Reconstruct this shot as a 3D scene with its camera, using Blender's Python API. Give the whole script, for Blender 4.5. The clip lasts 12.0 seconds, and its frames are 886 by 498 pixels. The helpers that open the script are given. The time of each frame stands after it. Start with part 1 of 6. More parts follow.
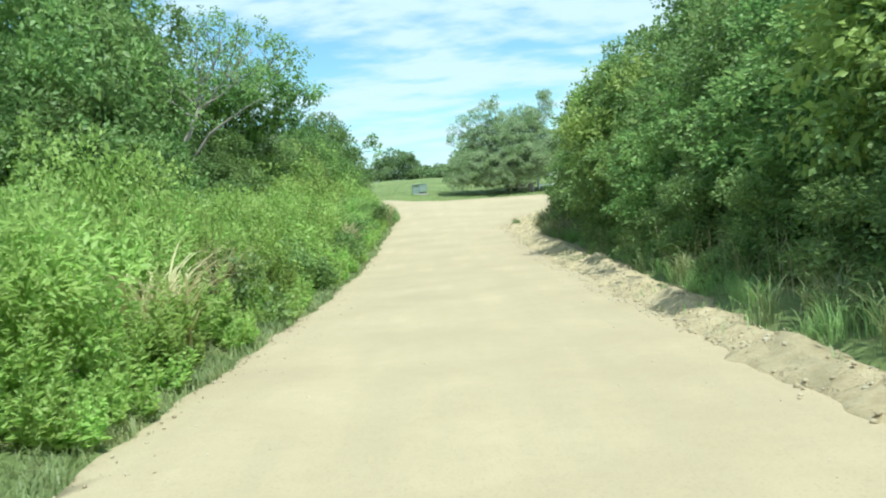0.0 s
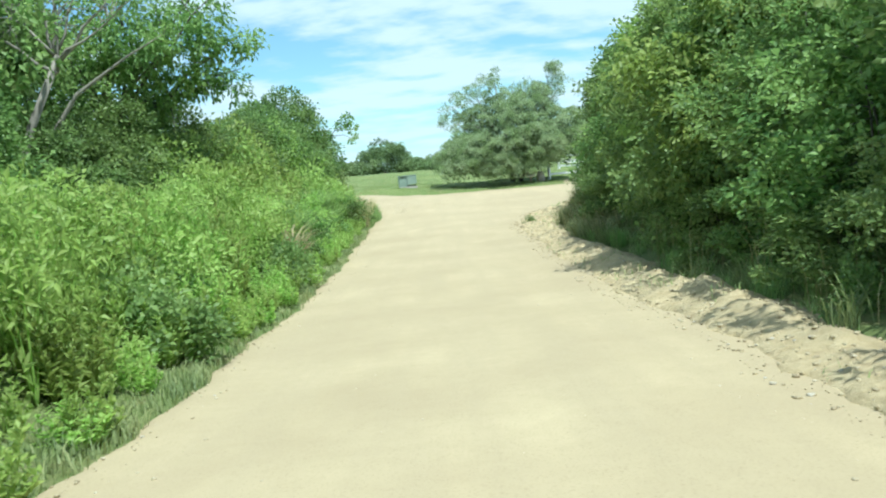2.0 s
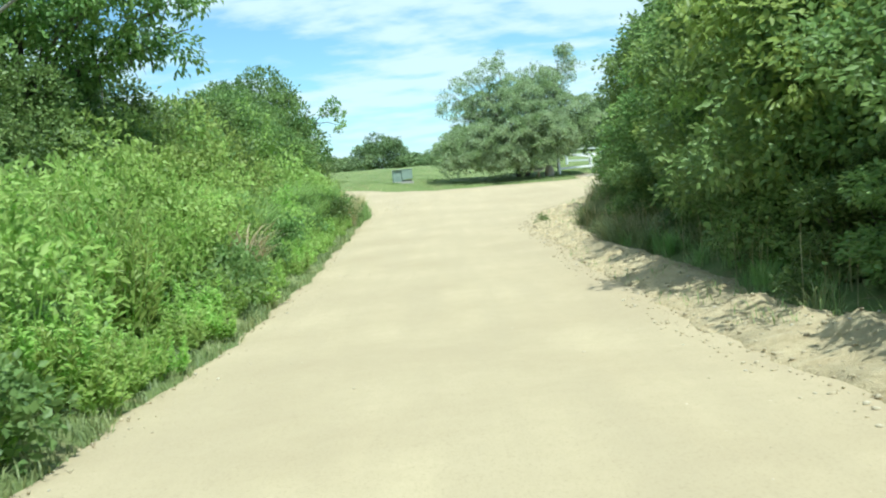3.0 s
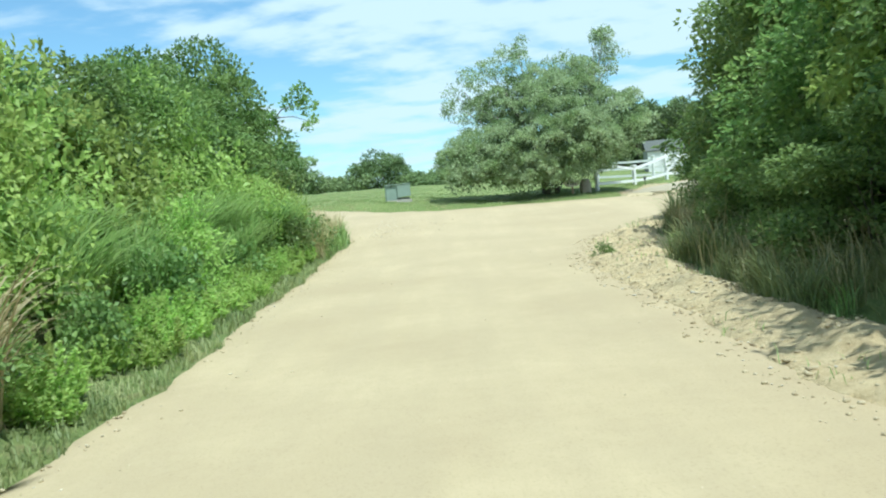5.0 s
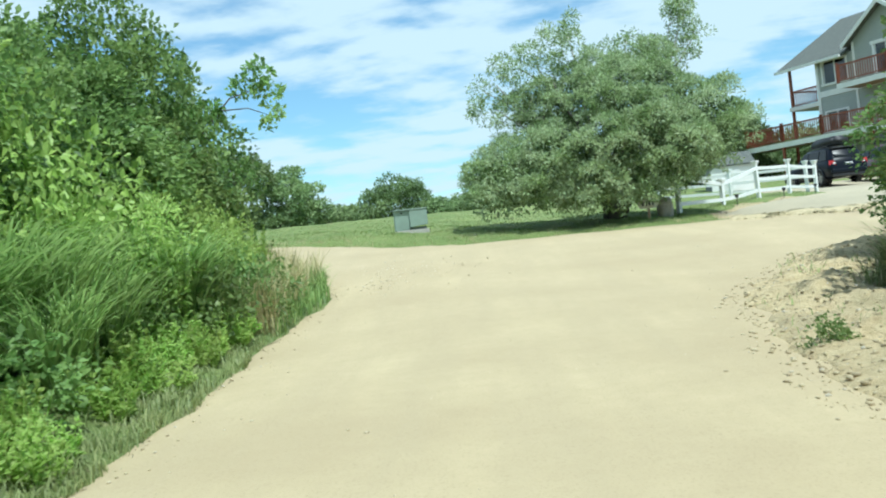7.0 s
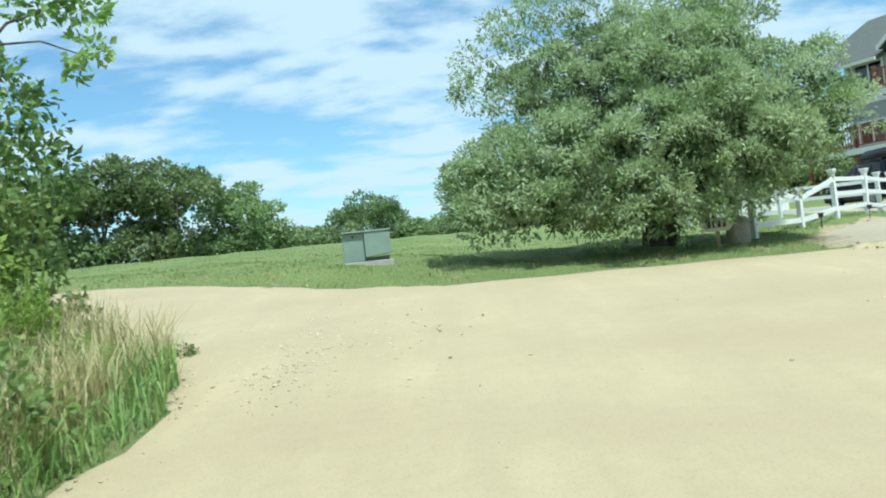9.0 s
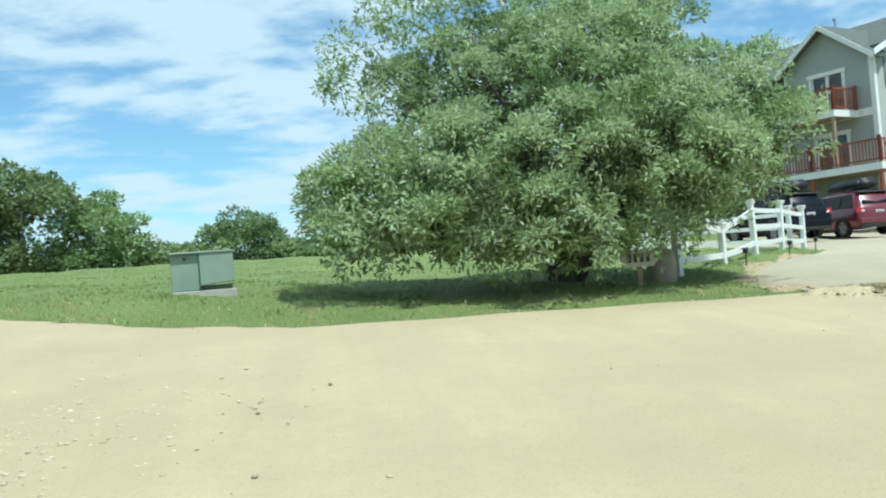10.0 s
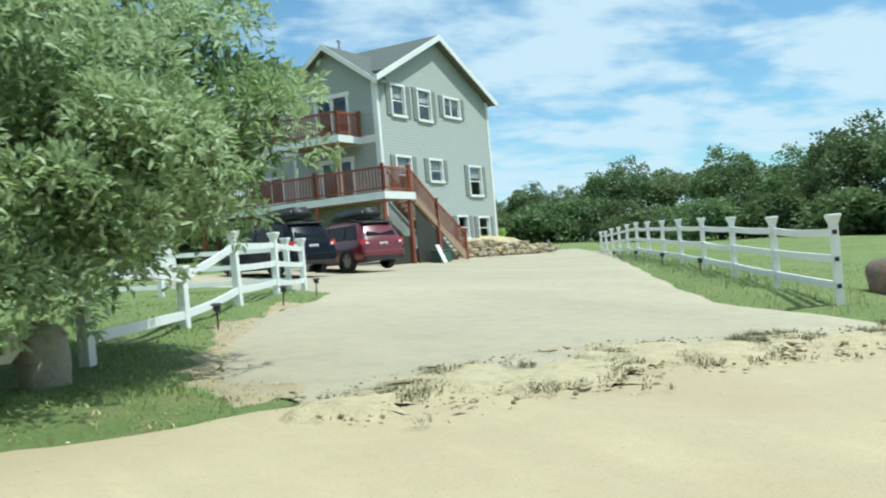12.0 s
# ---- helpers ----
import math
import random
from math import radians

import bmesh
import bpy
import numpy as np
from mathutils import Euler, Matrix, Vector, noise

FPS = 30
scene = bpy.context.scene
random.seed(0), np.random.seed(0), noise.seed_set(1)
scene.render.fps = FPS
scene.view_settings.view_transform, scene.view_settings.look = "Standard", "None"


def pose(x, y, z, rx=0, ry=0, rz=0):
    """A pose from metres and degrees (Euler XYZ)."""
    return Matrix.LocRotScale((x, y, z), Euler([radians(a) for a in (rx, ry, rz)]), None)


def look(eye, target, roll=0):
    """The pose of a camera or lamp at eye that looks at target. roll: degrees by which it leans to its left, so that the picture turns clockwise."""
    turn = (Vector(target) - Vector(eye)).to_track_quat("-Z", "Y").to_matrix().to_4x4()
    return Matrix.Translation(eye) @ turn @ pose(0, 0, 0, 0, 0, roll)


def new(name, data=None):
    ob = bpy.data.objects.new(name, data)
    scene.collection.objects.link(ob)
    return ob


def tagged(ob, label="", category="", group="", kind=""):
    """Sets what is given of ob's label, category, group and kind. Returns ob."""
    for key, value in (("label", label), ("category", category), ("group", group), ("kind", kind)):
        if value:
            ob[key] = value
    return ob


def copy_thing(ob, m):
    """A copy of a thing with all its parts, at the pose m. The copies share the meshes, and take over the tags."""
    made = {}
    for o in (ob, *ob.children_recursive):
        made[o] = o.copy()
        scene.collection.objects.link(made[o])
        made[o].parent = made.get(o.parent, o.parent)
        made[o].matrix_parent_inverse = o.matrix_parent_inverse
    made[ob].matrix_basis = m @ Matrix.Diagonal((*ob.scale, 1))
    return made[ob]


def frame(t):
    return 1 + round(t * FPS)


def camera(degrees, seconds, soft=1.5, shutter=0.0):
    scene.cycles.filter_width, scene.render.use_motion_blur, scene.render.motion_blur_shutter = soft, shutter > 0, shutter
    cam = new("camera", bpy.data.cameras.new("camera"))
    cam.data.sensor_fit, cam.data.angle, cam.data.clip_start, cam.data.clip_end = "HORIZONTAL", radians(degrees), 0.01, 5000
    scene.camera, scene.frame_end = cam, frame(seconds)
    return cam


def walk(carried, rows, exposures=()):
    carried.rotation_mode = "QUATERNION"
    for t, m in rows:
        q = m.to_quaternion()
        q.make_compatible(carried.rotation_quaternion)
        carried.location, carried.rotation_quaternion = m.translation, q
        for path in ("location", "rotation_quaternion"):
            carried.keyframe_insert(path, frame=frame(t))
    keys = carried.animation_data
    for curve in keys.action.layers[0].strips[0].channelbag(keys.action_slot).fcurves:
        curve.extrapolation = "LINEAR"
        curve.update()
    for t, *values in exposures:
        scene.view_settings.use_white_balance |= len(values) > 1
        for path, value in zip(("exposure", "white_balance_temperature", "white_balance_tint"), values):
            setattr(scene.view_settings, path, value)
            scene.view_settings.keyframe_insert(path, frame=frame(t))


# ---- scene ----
cam = camera(51.2, 12.0, soft=2.0, shutter=0.12)
METRES, EYE, TILT, LEAN, TURN = 46.0, 1.65, 0.0, 0.0, 0.0
ROWS = [
    (0.0, 0.0, 0.0, 0.0, -0.3, -3.58, 4.8),
    (0.5, 0.0007, 0.0466, -0.0012, -0.49, -3.6, 5.22),
    (1.0, 0.0024, 0.0935, -0.0024, -0.58, -3.33, 5.78),
    (1.5, 0.0029, 0.1405, -0.0035, -0.6, -3.41, 5.85),
    (2.0, 0.0033, 0.1862, -0.0048, -0.61, -3.83, 5.8),
    (2.5, 0.0044, 0.2313, -0.0064, -0.66, -4.04, 5.69),
    (3.0, 0.0049, 0.2778, -0.0081, -0.64, -3.91, 5.57),
    (5.0, 0.0069, 0.4666, -0.0131, -0.21, -2.26, 5.45),
    (5.5, 0.0074, 0.5125, -0.0126, 0.25, -1.59, 6.18),
    (6.0, 0.0068, 0.5565, -0.0116, 0.87, -0.89, 6.33),
    (6.5, 0.0058, 0.5998, -0.0107, 1.26, -0.51, 6.37),
    (8.5, 0.0047, 0.7681, -0.0064, 1.04, 0.36, 6.55),
    (9.0, 0.0066, 0.8037, -0.0048, 0.12, 0.95, 6.16),
    (9.5, 0.0095, 0.8406, -0.0034, -2.21, 1.37, 5.14),
    (10.0, 0.0158, 0.8732, -0.0019, -6.85, 1.69, 4.47),
    (10.5, 0.0264, 0.9026, 0.0012, -13.07, 1.93, 4.85),
    (11.0, 0.0399, 0.9313, 0.0028, -19.79, 1.9, 5.16),
    (11.5, 0.0572, 0.9578, 0.0044, -27.54, 1.36, 4.96),
    (12.0, 0.0784, 0.9796, 0.006, -36.28, 0.73, 4.95),
]
walk(cam, [(t, pose(0, 0, EYE, TILT, LEAN, TURN) @ pose(METRES * x, METRES * y, METRES * z, 90 + pitch, roll, yaw)) for t, x, y, z, yaw, pitch, roll in ROWS],
     [(0, 0.46, 5550, -1), (3.2, 0.48, 5550, -1), (5.5, 0.38, 5550, -1), (9, 0.3, 5550, -1), (12, 0.22, 5600, -1)])

# ---- light ----
SUN_AZ, SUN_EL = radians(146), radians(64)   # azimuth clockwise from +y
world = bpy.data.worlds.new("sky")
scene.world = world
world.use_nodes = True
wn, wl = world.node_tree.nodes, world.node_tree.links
wn.clear()
w_out = wn.new("ShaderNodeOutputWorld")
w_bg = wn.new("ShaderNodeBackground")
w_bg.inputs["Strength"].default_value = 0.12
sky = wn.new("ShaderNodeTexSky")
sky.sky_type = "NISHITA"
sky.sun_disc = False
sky.sun_elevation, sky.sun_rotation = SUN_EL, SUN_AZ
sky.air_density, sky.dust_density, sky.ozone_density = 1.0, 0.3, 2.0
w_tc = wn.new("ShaderNodeTexCoord")
w_sep = wn.new("ShaderNodeSeparateXYZ")
wl.new(w_tc.outputs["Generated"], w_sep.inputs[0])


def wmath(op, a, b):
    n = wn.new("ShaderNodeMath")
    n.operation = op
    for i, v in enumerate((a, b)):
        if isinstance(v, (int, float)):
            n.inputs[i].default_value = v
        else:
            wl.new(v, n.inputs[i])
    return n.outputs[0]


# broken cloud deck: direction projected on a high flat layer
w_up = wmath("ADD", wmath("MAXIMUM", w_sep.outputs[2], 0.0), 0.16)
w_vec = wn.new("ShaderNodeCombineXYZ")
wl.new(wmath("DIVIDE", w_sep.outputs[0], w_up), w_vec.inputs[0])
wl.new(wmath("DIVIDE", w_sep.outputs[1], w_up), w_vec.inputs[1])
w_n1 = wn.new("ShaderNodeTexNoise")
w_n1.inputs["Scale"].default_value, w_n1.inputs["Detail"].default_value, w_n1.inputs["Roughness"].default_value = 1.5, 8, 0.54
w_n1.inputs["Distortion"].default_value = 0.25
w_n2 = wn.new("ShaderNodeTexNoise")
w_n2.inputs["Scale"].default_value, w_n2.inputs["Detail"].default_value = 4.6, 5
w_map = wn.new("ShaderNodeMapping")
w_map.inputs["Rotation"].default_value = (0, 0, radians(24))
w_map.inputs["Scale"].default_value = (0.95, 1.25, 1)
w_map.inputs["Location"].default_value = (3.1, 1.7, 0)
wl.new(w_vec.outputs[0], w_map.inputs[0])
wl.new(w_map.outputs[0], w_n1.inputs[0])
wl.new(w_map.outputs[0], w_n2.inputs[0])
w_sum = wmath("ADD", w_n1.outputs[0], wmath("MULTIPLY", wmath("SUBTRACT", w_n2.outputs[0], 0.5), 0.45))
w_ramp = wn.new("ShaderNodeMapRange")
w_ramp.interpolation_type = "SMOOTHSTEP"
w_ramp.inputs["From Min"].default_value, w_ramp.inputs["From Max"].default_value = 0.37, 0.58
w_ramp.inputs["To Min"].default_value, w_ramp.inputs["To Max"].default_value = 0.08, 0.94
wl.new(w_sum, w_ramp.inputs[0])
w_mix = wn.new("ShaderNodeMix")
w_mix.data_type = "RGBA"
w_mix.inputs["B"].default_value = (5.2, 5.9, 6.2, 1)
wl.new(w_ramp.outputs[0], w_mix.inputs["Factor"])
w_air = wn.new("ShaderNodeMix")   # clear sea air: a little less red
w_air.data_type, w_air.blend_type = "RGBA", "MULTIPLY"
w_air.inputs["Factor"].default_value = 1.0
w_air.inputs["B"].default_value = (0.78, 0.96, 0.95, 1)
wl.new(sky.outputs[0], w_air.inputs["A"])
wl.new(w_air.outputs["Result"], w_mix.inputs["A"])
wl.new(w_mix.outputs["Result"], w_bg.inputs[0])
wl.new(w_bg.outputs[0], w_out.inputs[0])

sun_data = bpy.data.lights.new("sun", "SUN")
sun_data.energy, sun_data.angle, sun_data.color = 4.0, radians(0.8), (1.0, 0.95, 0.86)
sun = new("sun", sun_data)
to_sun = Vector((math.sin(SUN_AZ) * math.cos(SUN_EL), math.cos(SUN_AZ) * math.cos(SUN_EL), math.sin(SUN_EL)))
sun.matrix_world = look(to_sun * 200, (0, 0, 0))

# ---- materials ----


class Mat:
    """A small builder of node materials."""

    def __init__(self, name, rough=0.8, metal=0.0):
        self.m = bpy.data.materials.new(name)
        self.m.use_nodes = True
        self.n, self.l = self.m.node_tree.nodes, self.m.node_tree.links
        self.b = self.n["Principled BSDF"]
        self.b.inputs["Roughness"].default_value = rough
        self.b.inputs["Metallic"].default_value = metal
        self.tc = None

    def coord(self):
        if self.tc is None:
            self.tc = self.n.new("ShaderNodeNewGeometry").outputs["Position"]
        return self.tc

    def local(self):
        return self.n.new("ShaderNodeTexCoord").outputs["Object"]

    def noise(self, scale, detail=4, rough=0.55, vec=None, distort=0.0):
        t = self.n.new("ShaderNodeTexNoise")
        t.inputs["Scale"].default_value, t.inputs["Detail"].default_value = scale, detail
        t.inputs["Roughness"].default_value, t.inputs["Distortion"].default_value = rough, distort
        self.l.new(vec or self.coord(), t.inputs["Vector"])
        return t.outputs["Fac"]

    def stretch(self, vec, sx, sy, sz):
        t = self.n.new("ShaderNodeMapping")
        t.inputs["Scale"].default_value = (sx, sy, sz)
        self.l.new(vec, t.inputs[0])
        return t.outputs[0]

    def ramp(self, fac, stops):
        r = self.n.new("ShaderNodeValToRGB")
        while len(r.color_ramp.elements) < len(stops):
            r.color_ramp.elements.new(0.5)
        for e, (p, c) in zip(r.color_ramp.elements, stops):
            e.position, e.color = p, (*c, 1) if len(c) == 3 else c
        self.l.new(fac, r.inputs[0])
        return r.outputs[0]

    def mix(self, fac, a, b, mode="MIX"):
        x = self.n.new("ShaderNodeMix")
        x.data_type, x.blend_type = "RGBA", mode
        for key, v in (("Factor", fac), ("A", a), ("B", b)):
            if isinstance(v, tuple):
                x.inputs[key].default_value = (*v, 1)
            elif isinstance(v, (int, float)):
                x.inputs[key].default_value = v
            else:
                self.l.new(v, x.inputs[key])
        return x.outputs["Result"]

    def math(self, op, a, b=0.0):
        x = self.n.new("ShaderNodeMath")
        x.operation = op
        for i, v in enumerate((a, b)):
            if isinstance(v, (int, float)):
                x.inputs[i].default_value = v
            else:
                self.l.new(v, x.inputs[i])
        return x.outputs[0]

    def island(self):
        return self.n.new("ShaderNodeNewGeometry").outputs["Random Per Island"]

    def obrandom(self):
        return self.n.new("ShaderNodeObjectInfo").outputs["Random"]

    def color(self, c):
        if isinstance(c, tuple):
            self.b.inputs["Base Color"].default_value = (*c, 1)
        else:
            self.l.new(c, self.b.inputs["Base Color"])
        return self

    def bump(self, h, strength=0.4, dist=0.02):
        x = self.n.new("ShaderNodeBump")
        x.inputs["Strength"].default_value, x.inputs["Distance"].default_value = strength, dist
        self.l.new(h, x.inputs["Height"])
        self.l.new(x.outputs[0], self.b.inputs["Normal"])
        return self


def plain(name, c, rough=0.6, metal=0.0, vary=0.12, scale=6.0, bump=0.1):
    k = Mat(name, rough, metal)
    v = k.noise(scale, 5)
    f = k.noise(scale * 14, 3)
    lo, hi = tuple(a * (1 - vary) for a in c), tuple(min(1, a * (1 + vary)) for a in c)
    k.color(k.mix(k.math("MULTIPLY", f, 0.35), k.ramp(v, [(0.3, lo), (0.7, hi)]), lo))
    if bump:
        k.bump(f, bump, 0.004)
    return k.m


def leaf_material(name, dark, light, tip, trans=0.35, rough=0.5, clump=0.7, vary=1.0):
    """Leaves: colour varies leaf by leaf, clump by clump and plant by plant; some light passes through."""
    k = Mat(name, rough)
    i = k.island()
    base = k.ramp(i, [(0.0, dark), (0.55, light), (0.9, light), (1.0, tip)])
    big = k.noise(clump, 3)
    base = k.mix(k.ramp(big, [(0.38, (0, 0, 0)), (0.66, (0.75, 0.75, 0.75))]), base, tip)
    hsv = k.n.new("ShaderNodeHueSaturation")
    k.l.new(base, hsv.inputs["Color"])
    k.l.new(k.math("ADD", k.math("MULTIPLY", k.obrandom(), 0.02 * vary), 0.5 - 0.006 * vary), hsv.inputs["Hue"])
    k.l.new(k.math("ADD", k.math("MULTIPLY", k.obrandom(), 0.4 * vary), 1.0 - 0.2 * vary), hsv.inputs["Value"])
    k.color(hsv.outputs[0])
    k.b.inputs["Specular IOR Level"].default_value = 0.35
    tr = k.n.new("ShaderNodeBsdfTranslucent")
    k.l.new(hsv.outputs[0], tr.inputs[0])
    mx = k.n.new("ShaderNodeMixShader")
    mx.inputs[0].default_value = trans
    k.l.new(k.b.outputs[0], mx.inputs[1])
    k.l.new(tr.outputs[0], mx.inputs[2])
    k.l.new(mx.outputs[0], k.n["Material Output"].inputs[0])
    return k.m


LEAF_OLIVE = leaf_material("silvery_leaf", (0.15, 0.22, 0.08), (0.34, 0.46, 0.19), (0.58, 0.67, 0.42), 0.40, 0.4, 1.6, 0.0)
# darker copy of the silvery leaf: the crown's inner shade as colour
LEAF_OLIVE_SHADE = leaf_material("shaded_silvery_leaf", (0.09, 0.13, 0.06), (0.16, 0.22, 0.09), (0.22, 0.29, 0.13), 0.25, 0.5, 1.6, 0.0)
LEAF_DARK = leaf_material("hedge_leaf", (0.095, 0.165, 0.05), (0.21, 0.33, 0.095), (0.37, 0.48, 0.15), 0.46, 0.45, 0.8)
LEAF_DOME = leaf_material("thicket_leaf", (0.075, 0.13, 0.04), (0.155, 0.25, 0.07), (0.30, 0.40, 0.12), 0.42, 0.45, 1.0)
LEAF_MID = leaf_material("shrub_leaf", (0.11, 0.18, 0.055), (0.21, 0.32, 0.095), (0.36, 0.47, 0.16), 0.46, 0.45, 0.8)
LEAF_BRIGHT = leaf_material("weed_leaf", (0.27, 0.41, 0.09), (0.43, 0.60, 0.145), (0.58, 0.70, 0.24), 0.58, 0.45, 1.2)
LEAF_FAR = leaf_material("far_tree_leaf", (0.12, 0.175, 0.075), (0.225, 0.305, 0.125), (0.335, 0.41, 0.18), 0.36, 0.55, 0.3)
GRASS = leaf_material("grass_blade", (0.16, 0.235, 0.075), (0.27, 0.385, 0.115), (0.43, 0.50, 0.20), 0.42, 0.5, 0.8)
LAWN_BLADE = leaf_material("lawn_blade", (0.14, 0.215, 0.055), (0.22, 0.305, 0.085), (0.36, 0.38, 0.15), 0.3, 0.6, 0.9)
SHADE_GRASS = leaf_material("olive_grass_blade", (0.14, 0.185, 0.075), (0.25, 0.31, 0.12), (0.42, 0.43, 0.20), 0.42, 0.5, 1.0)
LONG_GRASS = leaf_material("long_grass_blade", (0.17, 0.28, 0.075), (0.29, 0.43, 0.125), (0.43, 0.54, 0.21), 0.45, 0.45, 1.0)
LEAF_YELLOW = leaf_material("bramble_leaf", (0.20, 0.29, 0.06), (0.35, 0.47, 0.11), (0.50, 0.60, 0.18), 0.48, 0.45, 1.0)
SEAM_GRASS = leaf_material("dry_olive_blade", (0.10, 0.105, 0.05), (0.17, 0.165, 0.08), (0.26, 0.24, 0.12), 0.3, 0.6, 1.5)
NEEDLE_BLADE = leaf_material("dry_needle", (0.36, 0.26, 0.14), (0.50, 0.385, 0.22), (0.58, 0.46, 0.29), 0.1, 0.7, 2.0)
STRAW = leaf_material("dry_grass_blade", (0.36, 0.31, 0.15), (0.50, 0.44, 0.23), (0.62, 0.55, 0.33), 0.3, 0.6, 2.0)

k = Mat("bark", 0.9)
kn = k.noise(9, 6, 0.6, k.stretch(k.coord(), 1, 1, 0.25))
k.color(k.ramp(kn, [(0.3, (0.07, 0.06, 0.05)), (0.7, (0.22, 0.20, 0.17))])).bump(kn, 0.8, 0.02)
BARK = k.m
k = Mat("pale_bark", 0.9)
kn = k.noise(10, 6, 0.6, k.stretch(k.coord(), 1, 1, 0.3))
k.color(k.ramp(kn, [(0.3, (0.34, 0.325, 0.29)), (0.7, (0.60, 0.57, 0.51))])).bump(kn, 0.6, 0.015)
BARK_PALE = k.m

k = Mat("grey_bark", 0.9)
kn = k.noise(10, 6, 0.6, k.stretch(k.coord(), 1, 1, 0.3))
k.color(k.ramp(kn, [(0.3, (0.20, 0.185, 0.155)), (0.7, (0.42, 0.39, 0.33))])).bump(kn, 0.6, 0.015)
BARK_GREY = k.m

k = Mat("packed_sand", 0.95)
ks, km, kl = k.noise(55, 6, 0.7), k.noise(5.5, 6, 0.6), k.noise(0.55, 4, 0.5)
track = k.noise(1.0, 5, 0.6, k.stretch(k.coord(), 2.2, 0.22, 1.0))
c = k.ramp(kl, [(0.3, (0.42, 0.335, 0.20)), (0.72, (0.54, 0.445, 0.27))])
c = k.mix(k.ramp(track, [(0.35, (0.7, 0.7, 0.7)), (0.65, (0, 0, 0))]), c, (0.43, 0.35, 0.215))
c = k.mix(k.ramp(km, [(0.40, (0.22, 0.22, 0.22)), (0.60, (0, 0, 0))]), c, (0.40, 0.32, 0.19))
c = k.mix(k.ramp(ks, [(0.30, (0.6, 0.6, 0.6)), (0.48, (0, 0, 0))]), c, (0.30, 0.23, 0.13))
k.color(c).bump(k.math("ADD", k.math("MULTIPLY", ks, 0.5), km), 0.3, 0.03)
SAND = k.m

k = Mat("rough_dirt", 0.98)
ks, km, kl = k.noise(38, 7, 0.75), k.noise(7, 6, 0.65), k.noise(1.1, 4)
c = k.ramp(km, [(0.30, (0.45, 0.345, 0.185)), (0.5, (0.58, 0.465, 0.265)), (0.68, (0.64, 0.53, 0.315))])
c = k.mix(k.ramp(kl, [(0.5, (0, 0, 0)), (0.66, (0.45, 0.45, 0.45))]), c, (0.30, 0.26, 0.15))
c = k.mix(k.ramp(ks, [(0.33, (0.6, 0.6, 0.6)), (0.44, (0, 0, 0))]), c, (0.30, 0.22, 0.11))
k.color(c).bump(k.math("ADD", ks, k.math("MULTIPLY", km, 2.0)), 0.7, 0.045)
DIRT = k.m

k = Mat("lawn_soil", 0.95)
ks, km, kl = k.noise(40, 6, 0.7), k.noise(3.2, 6, 0.6), k.noise(0.35, 4)
c = k.ramp(kl, [(0.3, (0.15, 0.215, 0.055)), (0.7, (0.255, 0.31, 0.095))])
c = k.mix(k.ramp(km, [(0.5, (0, 0, 0)), (0.70, (0.85, 0.85, 0.85))]), c, (0.30, 0.265, 0.12))
c = k.mix(k.ramp(ks, [(0.35, (0.6, 0.6, 0.6)), (0.55, (0, 0, 0))]), c, (0.07, 0.11, 0.03))
k.color(c).bump(ks, 0.8, 0.05)
LAWN = k.m

k = Mat("worn_asphalt", 0.9)
ks, km, kl = k.noise(70, 6, 0.75), k.noise(4, 6, 0.6), k.noise(0.45, 4, 0.5, k.stretch(k.coord(), 1, 0.5, 1))
c = k.ramp(kl, [(0.3, (0.40, 0.345, 0.23)), (0.7, (0.50, 0.435, 0.29))])
c = k.mix(k.ramp(km, [(0.35, (0.4, 0.4, 0.4)), (0.55, (0, 0, 0))]), c, (0.31, 0.275, 0.205))
c = k.mix(k.ramp(ks, [(0.35, (0.6, 0.6, 0.6)), (0.5, (0, 0, 0))]), c, (0.22, 0.20, 0.17))
k.color(c).bump(ks, 0.4, 0.01)
ASPHALT = k.m

k = Mat("field_stone", 0.9)
ki = k.obrandom()
ks, km = k.noise(30, 6, 0.7), k.noise(4, 5)
c = k.ramp(ki, [(0.0, (0.36, 0.28, 0.16)), (0.4, (0.48, 0.39, 0.23)), (0.7, (0.40, 0.36, 0.27)), (1.0, (0.57, 0.48, 0.30))])
c = k.mix(k.ramp(km, [(0.4, (0.6, 0.6, 0.6)), (0.6, (0, 0, 0))]), c, (0.24, 0.19, 0.13))
k.color(c).bump(k.math("ADD", ks, km), 0.6, 0.03)
STONE = k.m
k = Mat("clod", 0.98)
ki = k.island()
ks = k.noise(40, 6, 0.7)
c = k.ramp(ki, [(0.0, (0.42, 0.345, 0.22)), (0.5, (0.56, 0.475, 0.305)), (0.9, (0.62, 0.54, 0.37)), (1.0, (0.60, 0.56, 0.47))])
k.color(k.mix(k.math("MULTIPLY", ks, 0.4), c, (0.26, 0.20, 0.11))).bump(ks, 0.6, 0.02)
CLOD = k.m
k = Mat("pale_gravel", 0.95)
ki, ks = k.island(), k.noise(50, 5, 0.7)
c = k.ramp(ki, [(0.0, (0.46, 0.39, 0.26)), (0.5, (0.58, 0.50, 0.345)), (1.0, (0.68, 0.61, 0.46))])
k.color(k.mix(k.math("MULTIPLY", ks, 0.25), c, (0.36, 0.29, 0.18))).bump(ks, 0.5, 0.01)
GRAVEL = k.m
k = Mat("broken_asphalt", 0.95)
ki = k.island()
ks = k.noise(60, 6, 0.7)
c = k.ramp(ki, [(0.0, (0.27, 0.225, 0.125)), (0.5, (0.46, 0.385, 0.235)), (1.0, (0.57, 0.475, 0.29))])
